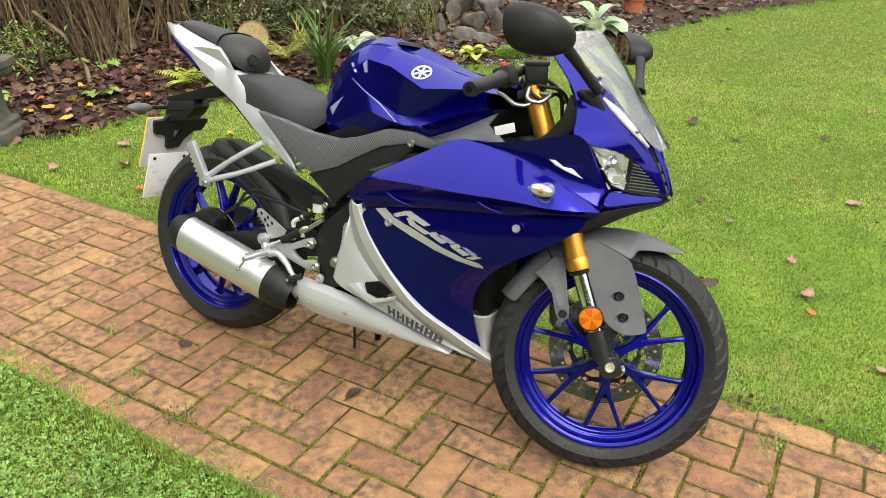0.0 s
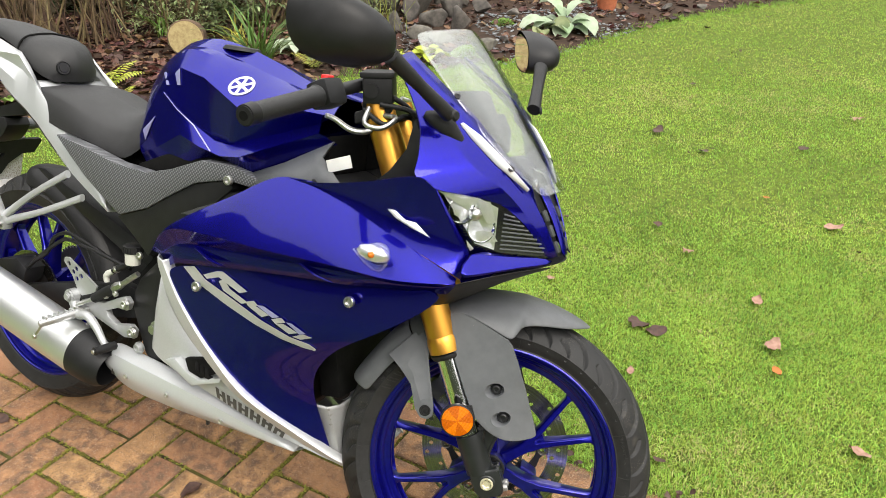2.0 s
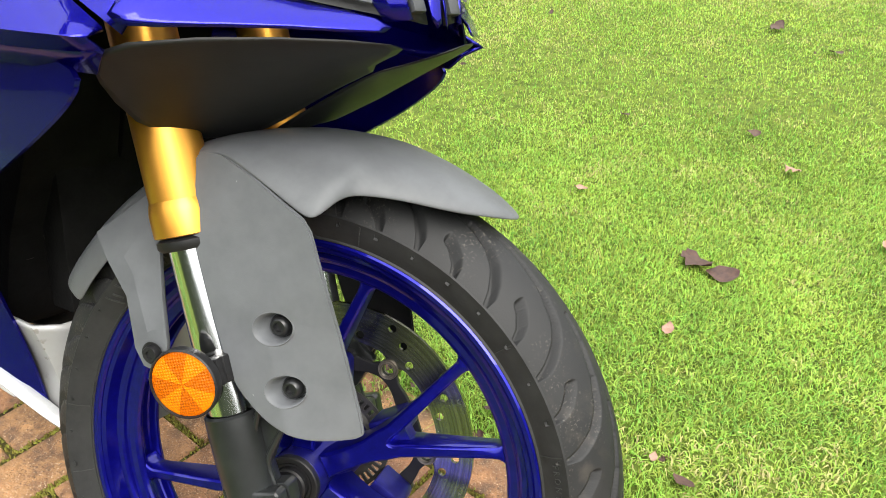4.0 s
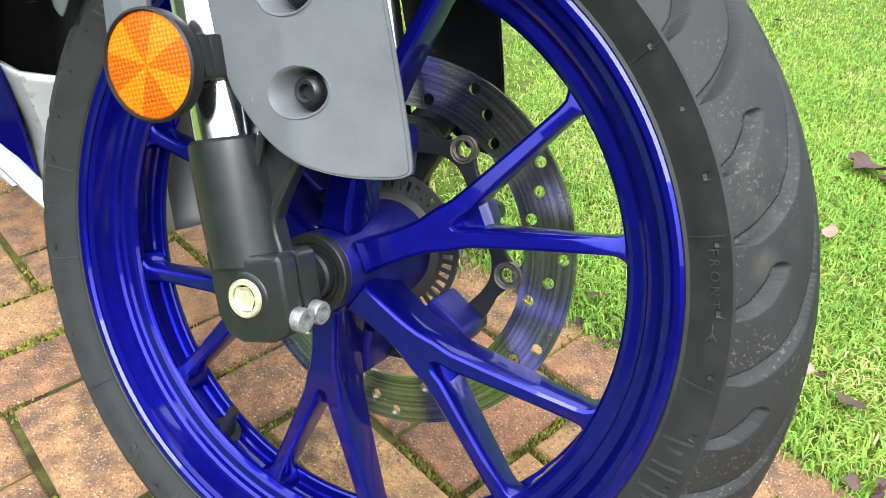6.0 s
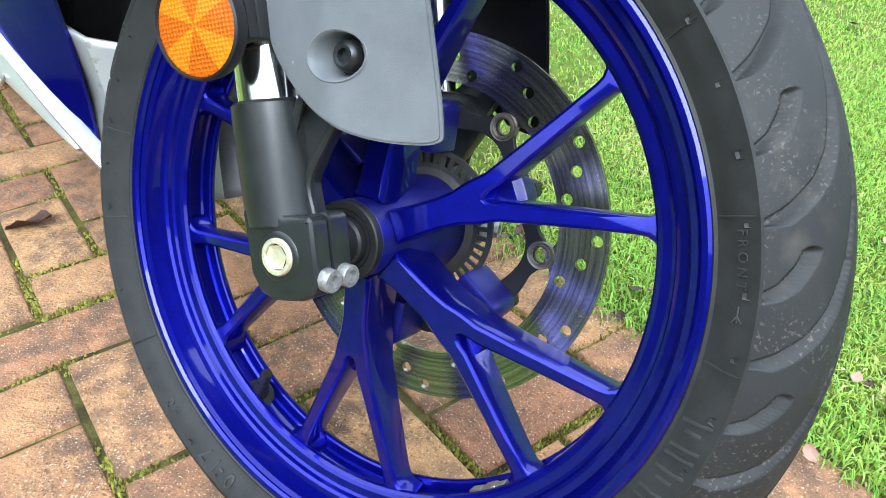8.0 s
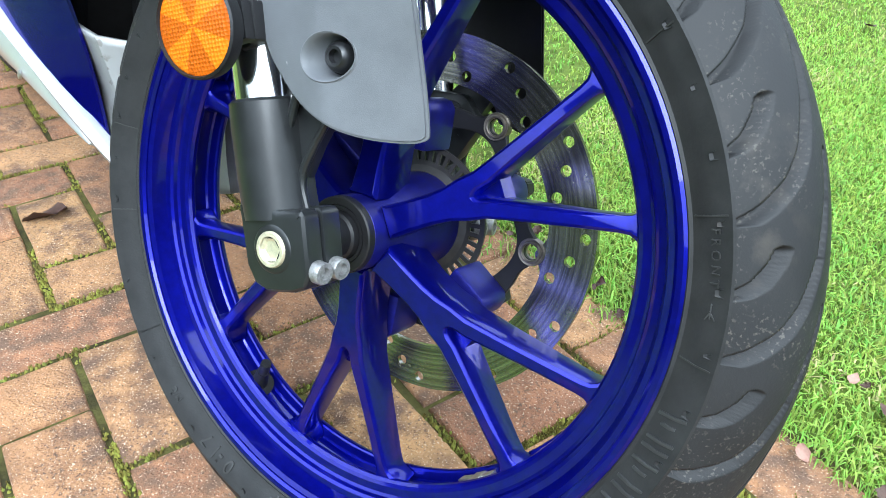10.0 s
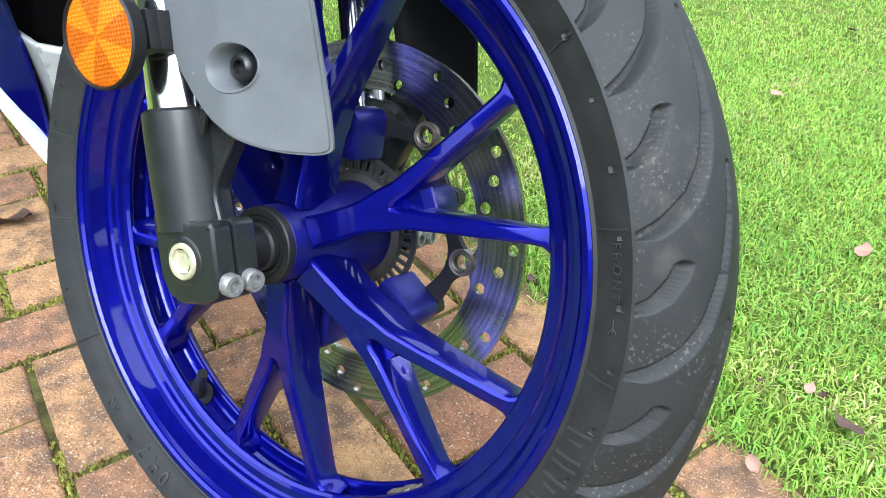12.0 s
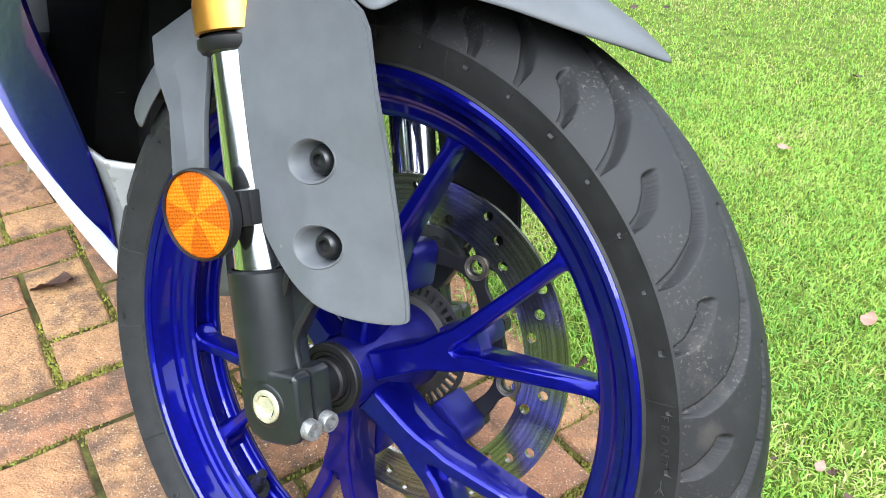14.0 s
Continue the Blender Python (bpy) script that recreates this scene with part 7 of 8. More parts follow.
def turf(args, hgt, wid, lean):
    """Mixed turf: green, yellowish and dry blades in drifting patches."""
    xy = lawn_points(*args)
    rg = np.random.default_rng(args[-1] + 50)
    drift = np.array([noise.noise((x * 1.7, y * 1.7, 4)) * .42 + noise.noise((x * 7, y * 7, 8)) * .42 + noise.noise((x * 19, y * 19, 5)) * .22 for x, y in xy])
    # Farther blades paler: yellower grass, and brighter grazing light put into their colour.
    pick = .09 + rg.random(len(xy)) + drift + .14 * np.clip(xy[:, 1] - 1.0, 0, 2.4) / 2
    for sel, mat, label, k in ((pick < .56, GRASS, "short damp green lawn grass", 1.0), ((pick >= .56) & (pick < 1.12), GRASSPALE, "yellow-green lawn grass", .9), (pick >= 1.12, STRAW, "dry straw blades in the lawn", .85)):
        blades("lawn_grass", xy[sel], ground_z(xy[sel]), hgt * k, wid, mat, label, "grass", lean, args[-1])


turf((205000, .25, 2.3, -.45, 1.7, 1), .0145, .0026, 2.2)
turf((285000, -3.2, 3.8, .2, 4.2, 2), .013, .0032, 2.0)
turf((150000, -3.0, 6.5, 2.2, 8.0, 3), .015, .0046, 2.0)
turf((70000, -2.2, .4, -1.6, .4, 4), .020, .0022, 1.5)

# moss tufts and little weeds in the joints
rng = np.random.default_rng(11)
vs, fs = [], []
for (ua, va, ub, vb) in joints:
    if not (-3.4 < ua < 1.9):
        continue
    length = math.hypot(ub - ua, vb - va)
    for _ in range(int(length * (1300 if -.9 < ua < 1.4 else 480))):
        t = rng.random()
        u, v = ua + (ub - ua) * t, va + (vb - va) * t
        dens = noise.noise((u * 3.1, v * 3.1, 7)) * .8 + noise.noise((u * 11, v * 11, 2)) * .5
        if dens < rng.uniform(-.30, .32):
            continue
        u += rng.normal(0, .0036)
        v += rng.normal(0, .0036)
        r, h = rng.uniform(.0010, .0028), rng.uniform(.0055, .0105)
        x, y, _ = on_path(u, v)
        k0 = len(vs)
        a0 = rng.uniform(0, 6.28)
        for q in range(5):
            vs.append((x + r * math.cos(a0 + q * 1.2566), y + r * math.sin(a0 + q * 1.2566), -.009 + h * rng.uniform(.3, .7)))
        vs.append((x, y, -.009 + h))
        for q in range(5):
            fs.append((k0 + q, k0 + (q + 1) % 5, k0 + 5))
scatter_mesh("joint_moss", vs, fs, MOSS, "yellow-green moss in the brick joints", "moss")

# ---------------- the planted bed ----------------
def lift(x, y):
    return -.004 + .010 * noise.noise((x * 1.3, y * 1.3, 0)) + hill(x, y)


def raw_mesh(name, vs, fs, mats, smooth=True):
    me = bpy.data.meshes.new(name)
    me.from_pydata([tuple(v) for v in vs], [], fs)
    for m in (mats if isinstance(mats, list) else [mats]):
        me.materials.append(m)
    me.polygons.foreach_set("use_smooth", [smooth] * len(me.polygons))
    me.update()
    return me


def leaf_into(vs, fs, base, yaw, rise, length, width, droop=.6, fold=.18, rows=5, peak=.45, rnd=None):
    """A folded, drooping leaf added to the lists: rows of left, midrib and right points."""
    d = Vector((math.cos(yaw), math.sin(yaw), 0))
    sd = Vector((-math.sin(yaw), math.cos(yaw), 0))
    k0 = len(vs)
    p, ang = Vector(base), rise
    tw = rnd.uniform(-.35, .35) if rnd else 0
    for i in range(rows + 1):
        t = i / rows
        w = width * (math.sin(math.pi * min(1, t / (2 * peak))) if t < peak else math.cos(math.pi / 2 * (t - peak) / (1 - peak)) ** .8) / 2
        w = max(w, width * .03)
        up = Vector((-d.x * math.sin(ang), -d.y * math.sin(ang), math.cos(ang)))
        s2 = sd * math.cos(tw * t) + up * math.sin(tw * t)
        vs += [p + s2 * w + up * (w * fold * 2), p.copy(), p - s2 * w + up * (w * fold * 2)]
        p = p + (d * math.cos(ang) + Vector((0, 0, math.sin(ang)))) * (length / rows)
        ang -= droop * 2 / rows
    for i in range(rows):
        a_ = k0 + 3 * i
        fs += [(a_, a_ + 1, a_ + 4, a_ + 3), (a_ + 1, a_ + 2, a_ + 5, a_ + 4)]


def empty_at(name, x, y, z=None):
    ob = new(name)
    ob.location = (x, y, lift(x, y) - .004 if z is None else z)
    return ob


def child(name, me, parent, m=None):
    ob = new(name, me)
    ob.parent = parent
    if m is not None:
        ob.matrix_basis = m
    return ob


def rosette(name, x, y, n, length, width, mat, label, category, rise=(.5, 1.3), droop=.8, seed=1, peak=.45, group=""):
    """A clump of broad leaves, each a leaf of its own on a short stalk."""
    rnd = random.Random(seed)
    root = empty_at(name, x, y)
    kinds = []
    for k in range(5):
        vs, fs = [], []
        st = rnd.uniform(.25, .5) * length
        r0 = rnd.uniform(*rise)
        tip = Vector((math.cos(r0) * st, 0, math.sin(r0) * st))
        leaf_into(vs, fs, (0, 0, 0), 0, r0, st, .012, 0, .1, 2, .5)
        leaf_into(vs, fs, tip * .97, 0, r0 * .75, length * rnd.uniform(.8, 1.15), width * rnd.uniform(.8, 1.15), droop * rnd.uniform(.7, 1.2), .2, 6, peak, rnd)
        kinds.append(raw_mesh("leaf", vs, fs, mat))
    for k in range(n):
        s = rnd.uniform(.7, 1.12)
        child("leaf", kinds[k % 5], root, Matrix.Translation((rnd.uniform(-.03, .03), rnd.uniform(-.03, .03), 0)) @ Euler((rnd.uniform(-.12, .12), rnd.uniform(-.12, .12), 2.4 * k + rnd.uniform(-.3, .3))).to_matrix().to_4x4() @ Matrix.Scale(s, 4))
    return tagged(root, label, category, group)


# broad pale hostas
rosette("hosta", -.88, 4.12, 15, .20, .14, HOSTA, "pale felted hosta with drooping white leaves", "hosta", (.5, 1.35), .9, 3, .45, "hostas")
rosette("hosta", -.64, 4.14, 13, .20, .13, HOSTA, "collapsed pale hosta with limp whitish leaves", "hosta", (.15, .8), .9, 15, .45, "hostas")
rosette("hosta", 1.12, 5.10, 20, .24, .16, HOSTA, "large pale hosta beside the slate chippings", "hosta", (.4, 1.4), .8, 4, .45, "hostas")
rosette("hosta", .93, 5.02, 9, .17, .13, VARIEG, "grey-green hosta with lower broad leaves", "hosta", (.2, .8), .8, 5, .45, "hostas")
rosette("lime_plant", .03, 4.12, 13, .11, .085, LIME, "lime-yellow leafy perennial at the bed edge", "plant", (.3, 1.3), .9, 6)
rosette("lime_plant", -.19, 4.16, 6, .08, .06, LIME, "small lime-yellow leafy perennial", "plant", (.3, 1.2), .9, 7)
rosette("broadleaf_weed", -2.34, 2.86, 7, .13, .09, CLOVER, "green broad-leaved weed among fallen leaves", "plant", (.1, .7), .7, 8)
rosette("broadleaf_weed", -2.95, 2.75, 8, .12, .08, CLOVER, "green broad-leaved weed by the pedestal", "plant", (.1, .7), .7, 9)
rosette("broadleaf_weed", -2.62, 3.5, 8, .12, .07, CLOVER, "dark green broad-leaved weed under canes", "plant", (.1, .8), .7, 10)
rosette("ivy_plant", -.76, 5.5, 16, .16, .11, EVERGREEN, "green broad-leaved plant beside the rockery", "plant", (.4, 1.4), .7, 11)
rosette("ivy_plant", -.62, 5.05, 9, .13, .10, CLOVER, "green leafy plant at the rockery foot", "plant", (.3, 1.3), .7, 12)
rosette("red_leaved_plant", -.22, 3.98, 18, .11, .07, RUSTLEAF, "dark red leafy plant in the bed", "plant", (.3, 1.3), .8, 13)
rosette("red_leaved_plant", -1.62, 3.52, 8, .10, .06, RUSTLEAF, "dark red leafy plant near the cut log", "plant", (.2, 1.1), .8, 14)


# strap-leaved clump
def strap_clump(x, y, n, length, width, mat, label, seed):
    rnd = random.Random(seed)
    vs, fs = [], []
    for k in range(n):
        a_ = rnd.uniform(0, 6.283)
        leaf_into(vs, fs, (rnd.uniform(-.05, .05), rnd.uniform(-.05, .05), 0), a_, rnd.uniform(1.15, 1.54), length * rnd.uniform(.5, 1.1), width * rnd.uniform(.7, 1.2), rnd.uniform(.15, .95), .25, 7, .3, rnd)
    ob = new("strap_leaved_plant", raw_mesh("strap_leaved_plant", vs, fs, mat))
    ob.location = (x, y, lift(x, y) - .004)
    return tagged(ob, label, "plant")


strap_clump(-1.02, 3.52, 85, .60, .013, STRAP, "tall green strap-leaved clump of arching blades", 21)
strap_clump(-1.3, 4.1, 30, .34, .012, BRACKEN, "half-yellowed strap-leaved clump beside a log", 22)
strap_clump(-2.0, 4.5, 26, .36, .012, CLOVER, "thin dark strap-leaved clump under shrubs", 23)


def fern(x, y, n, length, mat, label, seed):
    """Fronds of paired leaflets, each frond a part."""
    rnd = random.Random(seed)
    root = empty_at("fern", x, y)
    vs, fs = [], []
    p, ang = Vector((0, 0, 0)), 1.05
    steps = 15
    for i in range(steps):
        t = i / steps
        w = length * .24 * math.sin(math.pi * (.12 + .86 * t)) ** .8
        if i > 1:
            for sg in (-1, 1):
                leaf_into(vs, fs, p, sg * (1.35 - .35 * t), ang * .3, w, w * .30, .35, .1, 3, .4, rnd)
        q = p + Vector((math.cos(ang), 0, math.sin(ang))) * (length / steps)
        leaf_into(vs, fs, p, 0, ang, length / steps * 1.1, .005, 0, .1, 1)
        p, ang = q, ang - 1.35 / steps
    me = raw_mesh("frond", vs, fs, mat)
    for k in range(n):
        child("frond", me, root, Euler((rnd.uniform(-.25, .25), rnd.uniform(-.25, .2), 6.283 * k / n + rnd.uniform(-.3, .3))).to_matrix().to_4x4() @ Matrix.Scale(rnd.uniform(.65, 1.1), 4))
    return tagged(root, label, "fern")


fern(-1.87, 3.18, 9, .27, LIME, "yellow-lime fern beside fallen leaves", 31)
fern(-1.72, 2.98, 5, .17, LIME, "small yellow-lime fern near the lawn", 32)
fern(-1.36, 3.82, 8, .28, BRACKEN, "yellow-green fern behind the seat cowl", 33)
fern(-.72, 3.82, 6, .20, BRACKEN, "fading yellow fern in the bed", 34)


# low green cushion
def cushion(x, y, r, n, mat, label, seed):
    rnd = random.Random(seed)
    vs, fs = [], []
    for k in range(n):
        a_, rr = rnd.uniform(0, 6.283), r * math.sqrt(rnd.random())
        h = .55 * r * math.sqrt(max(0, 1 - (rr / r) ** 2)) * rnd.uniform(.8, 1.1)
        leaf_into(vs, fs, (rr * math.cos(a_), rr * math.sin(a_), max(0, h - .02)), a_ + rnd.uniform(-1, 1), rnd.uniform(.3, 1.4), rnd.uniform(.02, .035), .008, .3, .2, 2, .4)
    ob = new("cushion_plant", raw_mesh("cushion_plant", vs, fs, mat))
    ob.location = (x, y, lift(x, y) - .004)
    return tagged(ob, label, "plant")


cushion(.33, 4.24, .12, 900, GRASS, "small bright green cushion plant by the rockery", 41)
cushion(.62, 5.2, .09, 500, CLOVER, "low dark green cushion plant among stones", 42)


# canes: tapering bent stems out of one stool
def tube_into(vs, fs, pts, r0, r1, sides=6):
    k0 = len(vs)
    m = len(pts)
    for i, p in enumerate(pts):
        d = (pts[min(m - 1, i + 1)] - pts[max(0, i - 1)]).normalized()
        u = d.orthogonal().normalized()
        v = d.cross(u)
        r = r0 + (r1 - r0) * i / (m - 1)
        for q in range(sides):
            a_ = 6.283 * q / sides
            vs.append(p + (u * math.cos(a_) + v * math.sin(a_)) * r)
    for i in range(m - 1):
        for q in range(sides):
            fs.append((k0 + i * sides + q, k0 + i * sides + (q + 1) % sides, k0 + (i + 1) * sides + (q + 1) % sides, k0 + (i + 1) * sides + q))


def bent_stem(rnd, base, yaw, lean, length, wob=.05, steps=7, curve=.25):
    pts, p, a_ = [], Vector(base), lean
    yw = yaw
    for i in range(steps + 1):
        pts.append(p.copy())
        p = p + Vector((math.cos(yw) * math.sin(a_), math.sin(yw) * math.sin(a_), math.cos(a_))) * (length / steps)
        a_ += curve / steps + rnd.uniform(-wob, wob)
        yw += rnd.uniform(-wob, wob) * 3
    return pts


def cane_shrub(x, y, n, length, r, spread, label, seed, mat=None, twigs=2):
    rnd = random.Random(seed)
    vs, fs = [], []
    for k in range(n):
        a_ = rnd.uniform(0, 6.283)
        b = (rnd.gauss(0, spread), rnd.gauss(0, spread), -.02)
        st = bent_stem(rnd, b, a_, rnd.uniform(.02, .42), length * rnd.uniform(.6, 1.1))
        rr = r * rnd.uniform(.35, 1.2)
        tube_into(vs, fs, st, rr, rr * .5)
        for q in range(rnd.randint(0, twigs)):
            j = rnd.randint(1, 5)
            tube_into(vs, fs, bent_stem(rnd, st[j], rnd.uniform(0, 6.28), rnd.uniform(.3, 1.2), length * rnd.uniform(.15, .45), .12, 5), rr * .4, rr * .12, 5)
    ob = new("cane_shrub", raw_mesh("cane_shrub", vs, fs, mat or CANE))
    ob.location = (x, y, lift(x, y))
    return tagged(ob, label, "shrub", "cane shrubs")


cane_shrub(-2.72, 3.72, 60, 1.5, .0095, .11, "bare shrub of many tan upright canes", 51)
cane_shrub(-3.08, 4.0, 54, 1.6, .009, .15, "bare tan multi-stemmed shrub with leaning canes", 52)
cane_shrub(-2.42, 4.25, 40, 1.4, .0085, .12, "thin brown-caned shrub behind fallen leaves", 53)
cane_shrub(-3.55, 4.35, 46, 1.6, .0085, .18, "bare pale-caned shrub before the stone wall", 54)
cane_shrub(-2.0, 4.75, 30, 1.3, .007, .14, "thin dry stems among evergreen shrubs", 55)
cane_shrub(-.32, 4.75, 24, .42, .003, .07, "wispy dry tan grass stems by the rocks", 56, BRACKEN, 1)
cane_shrub(-.55, 4.62, 14, .36, .003, .05, "wispy dry tan stems beside a hosta", 57, CANE, 1)


def trunk_shrub(x, y, label, seed, r=.060, h=1.2):
    rnd = random.Random(seed)
    vs, fs = [], []
    for k in range(3):
        st = bent_stem(rnd, (rnd.uniform(-.07, .07), rnd.uniform(-.07, .07), -.03), rnd.uniform(0, 6.28), rnd.uniform(.05, .35), h, .08, 8)
        tube_into(vs, fs, st, r * rnd.uniform(.6, 1), r * .35, 9)
    ob = new("shrub_trunk", raw_mesh("shrub_trunk", vs, fs, CANE))
    ob.location = (x, y, lift(x, y))
    return tagged(ob, label, "shrub")


trunk_shrub(-2.58, 4.02, "thick forked brown shrub trunk among canes", 58)
trunk_shrub(-1.98, 4.95, "upright brown shrub trunk in the thicket", 59, .05)
# one long fallen cane
vs, fs = [], []
tube_into(vs, fs, [Vector((-3.05, 3.55, .46)), Vector((-2.8, 3.42, .33)), Vector((-2.58, 3.2, .16)), Vector((-2.52, 3.1, .08))], .014, .017, 7)
tagged(new("fallen_branch", raw_mesh("fallen_branch", vs, fs, CANE)), "bare tan branch propped among canes", "branch")


# leafy shrubs: branched frame with many small leaves
def leafy_shrub(x, y, rx, ry, h, n, leaf, mat, label, seed, low=.05):
    rnd = random.Random(seed)
    root = empty_at("evergreen_shrub", x, y)
    vs, fs, lv, lf = [], [], [], []
    for k in range(16):
        a_ = rnd.uniform(0, 6.283)
        st = bent_stem(rnd, (rnd.gauss(0, .06), rnd.gauss(0, .06), -.02), a_, rnd.uniform(.1, .75), h * rnd.uniform(.6, 1.0), .1, 7)
        tube_into(vs, fs, st, .014, .004, 5)
    clumps = [(rnd.uniform(-1, 1), rnd.uniform(-1, 1), rnd.uniform(low, 1)) for _ in range(46)]
    clumps = [c for c in clumps if c[0] ** 2 + c[1] ** 2 < 1.05 - .4 * c[2] ** 3]
    for k in range(n):
        c = rnd.choice(clumps)
        p = (c[0] * rx + rnd.gauss(0, .085), c[1] * ry + rnd.gauss(0, .085), max(.015, c[2] * h + rnd.gauss(0, .075)))
        ln = leaf * rnd.uniform(.6, 1.3)
        leaf_into(lv, lf, p, rnd.uniform(0, 6.283), rnd.uniform(-.5, 1.0), ln, ln * rnd.uniform(.32, .5), rnd.uniform(0, .5), .15, 2, .45)
    child("branch_frame", raw_mesh("branch_frame", vs, fs, CANE), root)
    child("foliage", raw_mesh("foliage", lv, lf, mat), root)
    return tagged(root, label, "shrub")


leafy_shrub(-1.25, 4.95, .62, .42, 1.0, 3600, .055, VARIEG, "cream-variegated evergreen shrub above the log", 61)
leafy_shrub(-1.75, 5.3, .7, .45, 1.3, 3600, .06, EVERGREEN, "dense dark evergreen shrub", 62)
leafy_shrub(-.75, 6.15, .75, .5, 1.2, 3800, .065, EVERGREEN, "dense dark green broadleaf shrub", 63)
leafy_shrub(-2.6, 5.3, .8, .5, 1.4, 3800, .055, EVERGREEN, "dark small-leaved evergreen in shade", 64)
leafy_shrub(-3.9, 5.0, .8, .5, 1.4, 3200, .055, EVERGREEN, "shaded dark evergreen beyond the canes", 65)
leafy_shrub(.35, 6.7, .85, .5, .8, 3000, .06, EVERGREEN, "low dark evergreen behind the rockery", 66)
leafy_shrub(-1.9, 4.62, .4, .3, .5, 1500, .05, VARIEG, "low mottled evergreen shrub", 67)
leafy_shrub(-.75, 4.98, .35, .3, .62, 1500, .045, VARIEG, "cream-edged spindle shrub beside grass clump", 68)
leafy_shrub(-4.4, 3.7, .55, .5, 1.2, 2200, .05, EVERGREEN, "dark evergreen at the garden edge", 69)
leafy_shrub(-3.15, 3.45, .3, .25, .22, 700, .045, CLOVER, "low green weeds under the canes", 70)


# lathe profile: radius, height
def turned(prof, sides=28, wob=0.0, seed=1, square=0.0):
    rnd = random.Random(seed)
    bm = bmesh.new()
    rings = []
    for r, z in prof:
        ring = []
        for q in range(sides):
            a_ = 6.28318 * q / sides
            sq = 1 / max(abs(math.cos(a_)), abs(math.sin(a_)))
            k = r * ((1 - square) + square * sq) * (1 + rnd.uniform(-wob, wob))
            ring.append(bm.verts.new((k * math.cos(a_), k * math.sin(a_), z + rnd.uniform(-wob, wob) * .05)))
        rings.append(ring)
    for a_, b_ in zip(rings, rings[1:]):
        for q in range(sides):
            bm.faces.new((a_[q], a_[(q + 1) % sides], b_[(q + 1) % sides], b_[q]))
    bm.faces.new(rings[-1])
    bm.faces.new(list(reversed(rings[0])))
    return bm


ped = empty_at("stone_pedestal", -2.66, 2.2)
part("plinth", turned([(.135, -.03), (.14, .02), (.138, .05), (.115, .065), (.118, .09), (.105, .105)], 24, .02, 1, .8), PEDESTAL, ped, smooth=40)
part("shaft", turned([(.09, .10), (.083, .13), (.075, .22), (.083, .30), (.092, .325)], 24, .02, 2, .6), PEDESTAL, ped, smooth=40)
part("cap", turned([(.098, .322), (.125, .335), (.135, .36), (.13, .375), (.15, .385), (.15, .42), (.13, .432), (.06, .436)], 24, .025, 3, .8), PEDESTAL, ped, "mossy weathered stone cap", smooth=40)
tagged(ped, "weathered mossy stone pedestal at the lawn edge", "pedestal")

# sawn log slice leaning back, cut face outwards
log_ = empty_at("cut_log", -1.66, 4.03)
log_.location.z = lift(-1.66, 4.03) + .115
log_.rotation_euler = (radians(80), 0, radians(14))
part("bark", turned([(.10, -.32), (.122, -.31), (.128, -.1), (.126, .0), (.121, .004)], 36, .02, 4), CANE, log_, "rough brown bark", smooth=60)
part("cut_face", turned([(.116, -.01), (.117, .006), (.08, .008), (.03, .0075)], 36, .012, 5), LOGM, log_, smooth=40)
tagged(log_, "sawn log with a pale ringed cut face", "log")

pot = empty_at("flower_pot", 1.62, 5.98)
part("pot_wall", turned([(.075, -.01), (.078, .0), (.10, .125), (.118, .127), (.122, .165), (.112, .168), (.106, .13), (.09, .12)], 32, .003, 6), TERRA, pot, smooth=40)
part("potting_soil", turned([(.10, .125), (.098, .138), (.04, .142)], 20, .03, 7), SOIL, pot)
tagged(pot, "terracotta flower pot standing on bare soil", "flower pot")


# rocks
def stone_mesh(seed, mat, cuts=11):
    rnd = random.Random(seed)
    bm = bmesh.new()
    bmesh.ops.create_icosphere(bm, subdivisions=3, radius=1)
    planes = [(Vector((rnd.gauss(0, 1), rnd.gauss(0, 1), rnd.gauss(0, .8))).normalized(), rnd.uniform(.42, .8)) for _ in range(cuts)]
    for v in bm.verts:
        for nrm, d in planes:
            over = v.co.dot(nrm) - d
            if over > 0:
                v.co -= nrm * over
        v.co += v.co.normalized() * .09 * noise.noise(v.co * 4 + Vector((seed, 0, 0)))
    me = bpy.data.meshes.new("stone")
    for f in bm.faces:
        f.smooth = True
    for e in bm.edges:
        e.smooth = e.calc_face_angle(0) < radians(13)
    bm.to_mesh(me)
    bm.free()
    me.materials.append(mat)
    return me


STONES = [stone_mesh(s, ROCK) for s in range(6)]
ROCKS = [(-.25, 4.82, .10, .07, .11), (-.04, 4.66, .13, .09, .07), (.12, 4.5, .14, .09, .06), (-.43, 5.5, .22, .16, .26), (-.12, 5.5, .26, .2, .24), (.2, 5.5, .16, .12, .16), (.26, 5.05, .12, .09, .12), (-.55, 5.2, .12, .1, .14),
         (.48, 4.42, .12, .08, .05), (.05, 5.1, .14, .1, .1), (.45, 5.6, .13, .1, .08), (.72, 5.5, .09, .07, .05), (-.3, 4.35, .08, .06, .04), (.16, 5.9, .2, .14, .16), (-.16, 5.2, .1, .09, .13), (.62, 4.62, .06, .045, .03), (2.2, 6.1, .09, .06, .03), (2.6, 6.3, .07, .06, .03)]
rk = random.Random(9)
for k, (x, y, a_, b_, c_) in enumerate(ROCKS):
    ob = new("rock", STONES[k % 6])
    ob.location = (x, y, lift(x, y) + c_ * .55)
    ob.rotation_euler = (rk.uniform(-.25, .25), rk.uniform(-.25, .25), rk.uniform(0, 6))
    ob.scale = (a_, b_, c_)
    tagged(ob, "large rough grey rockery stone" if c_ > .12 else "small grey-brown rockery stone on the soil", "rock", "rockery stones")

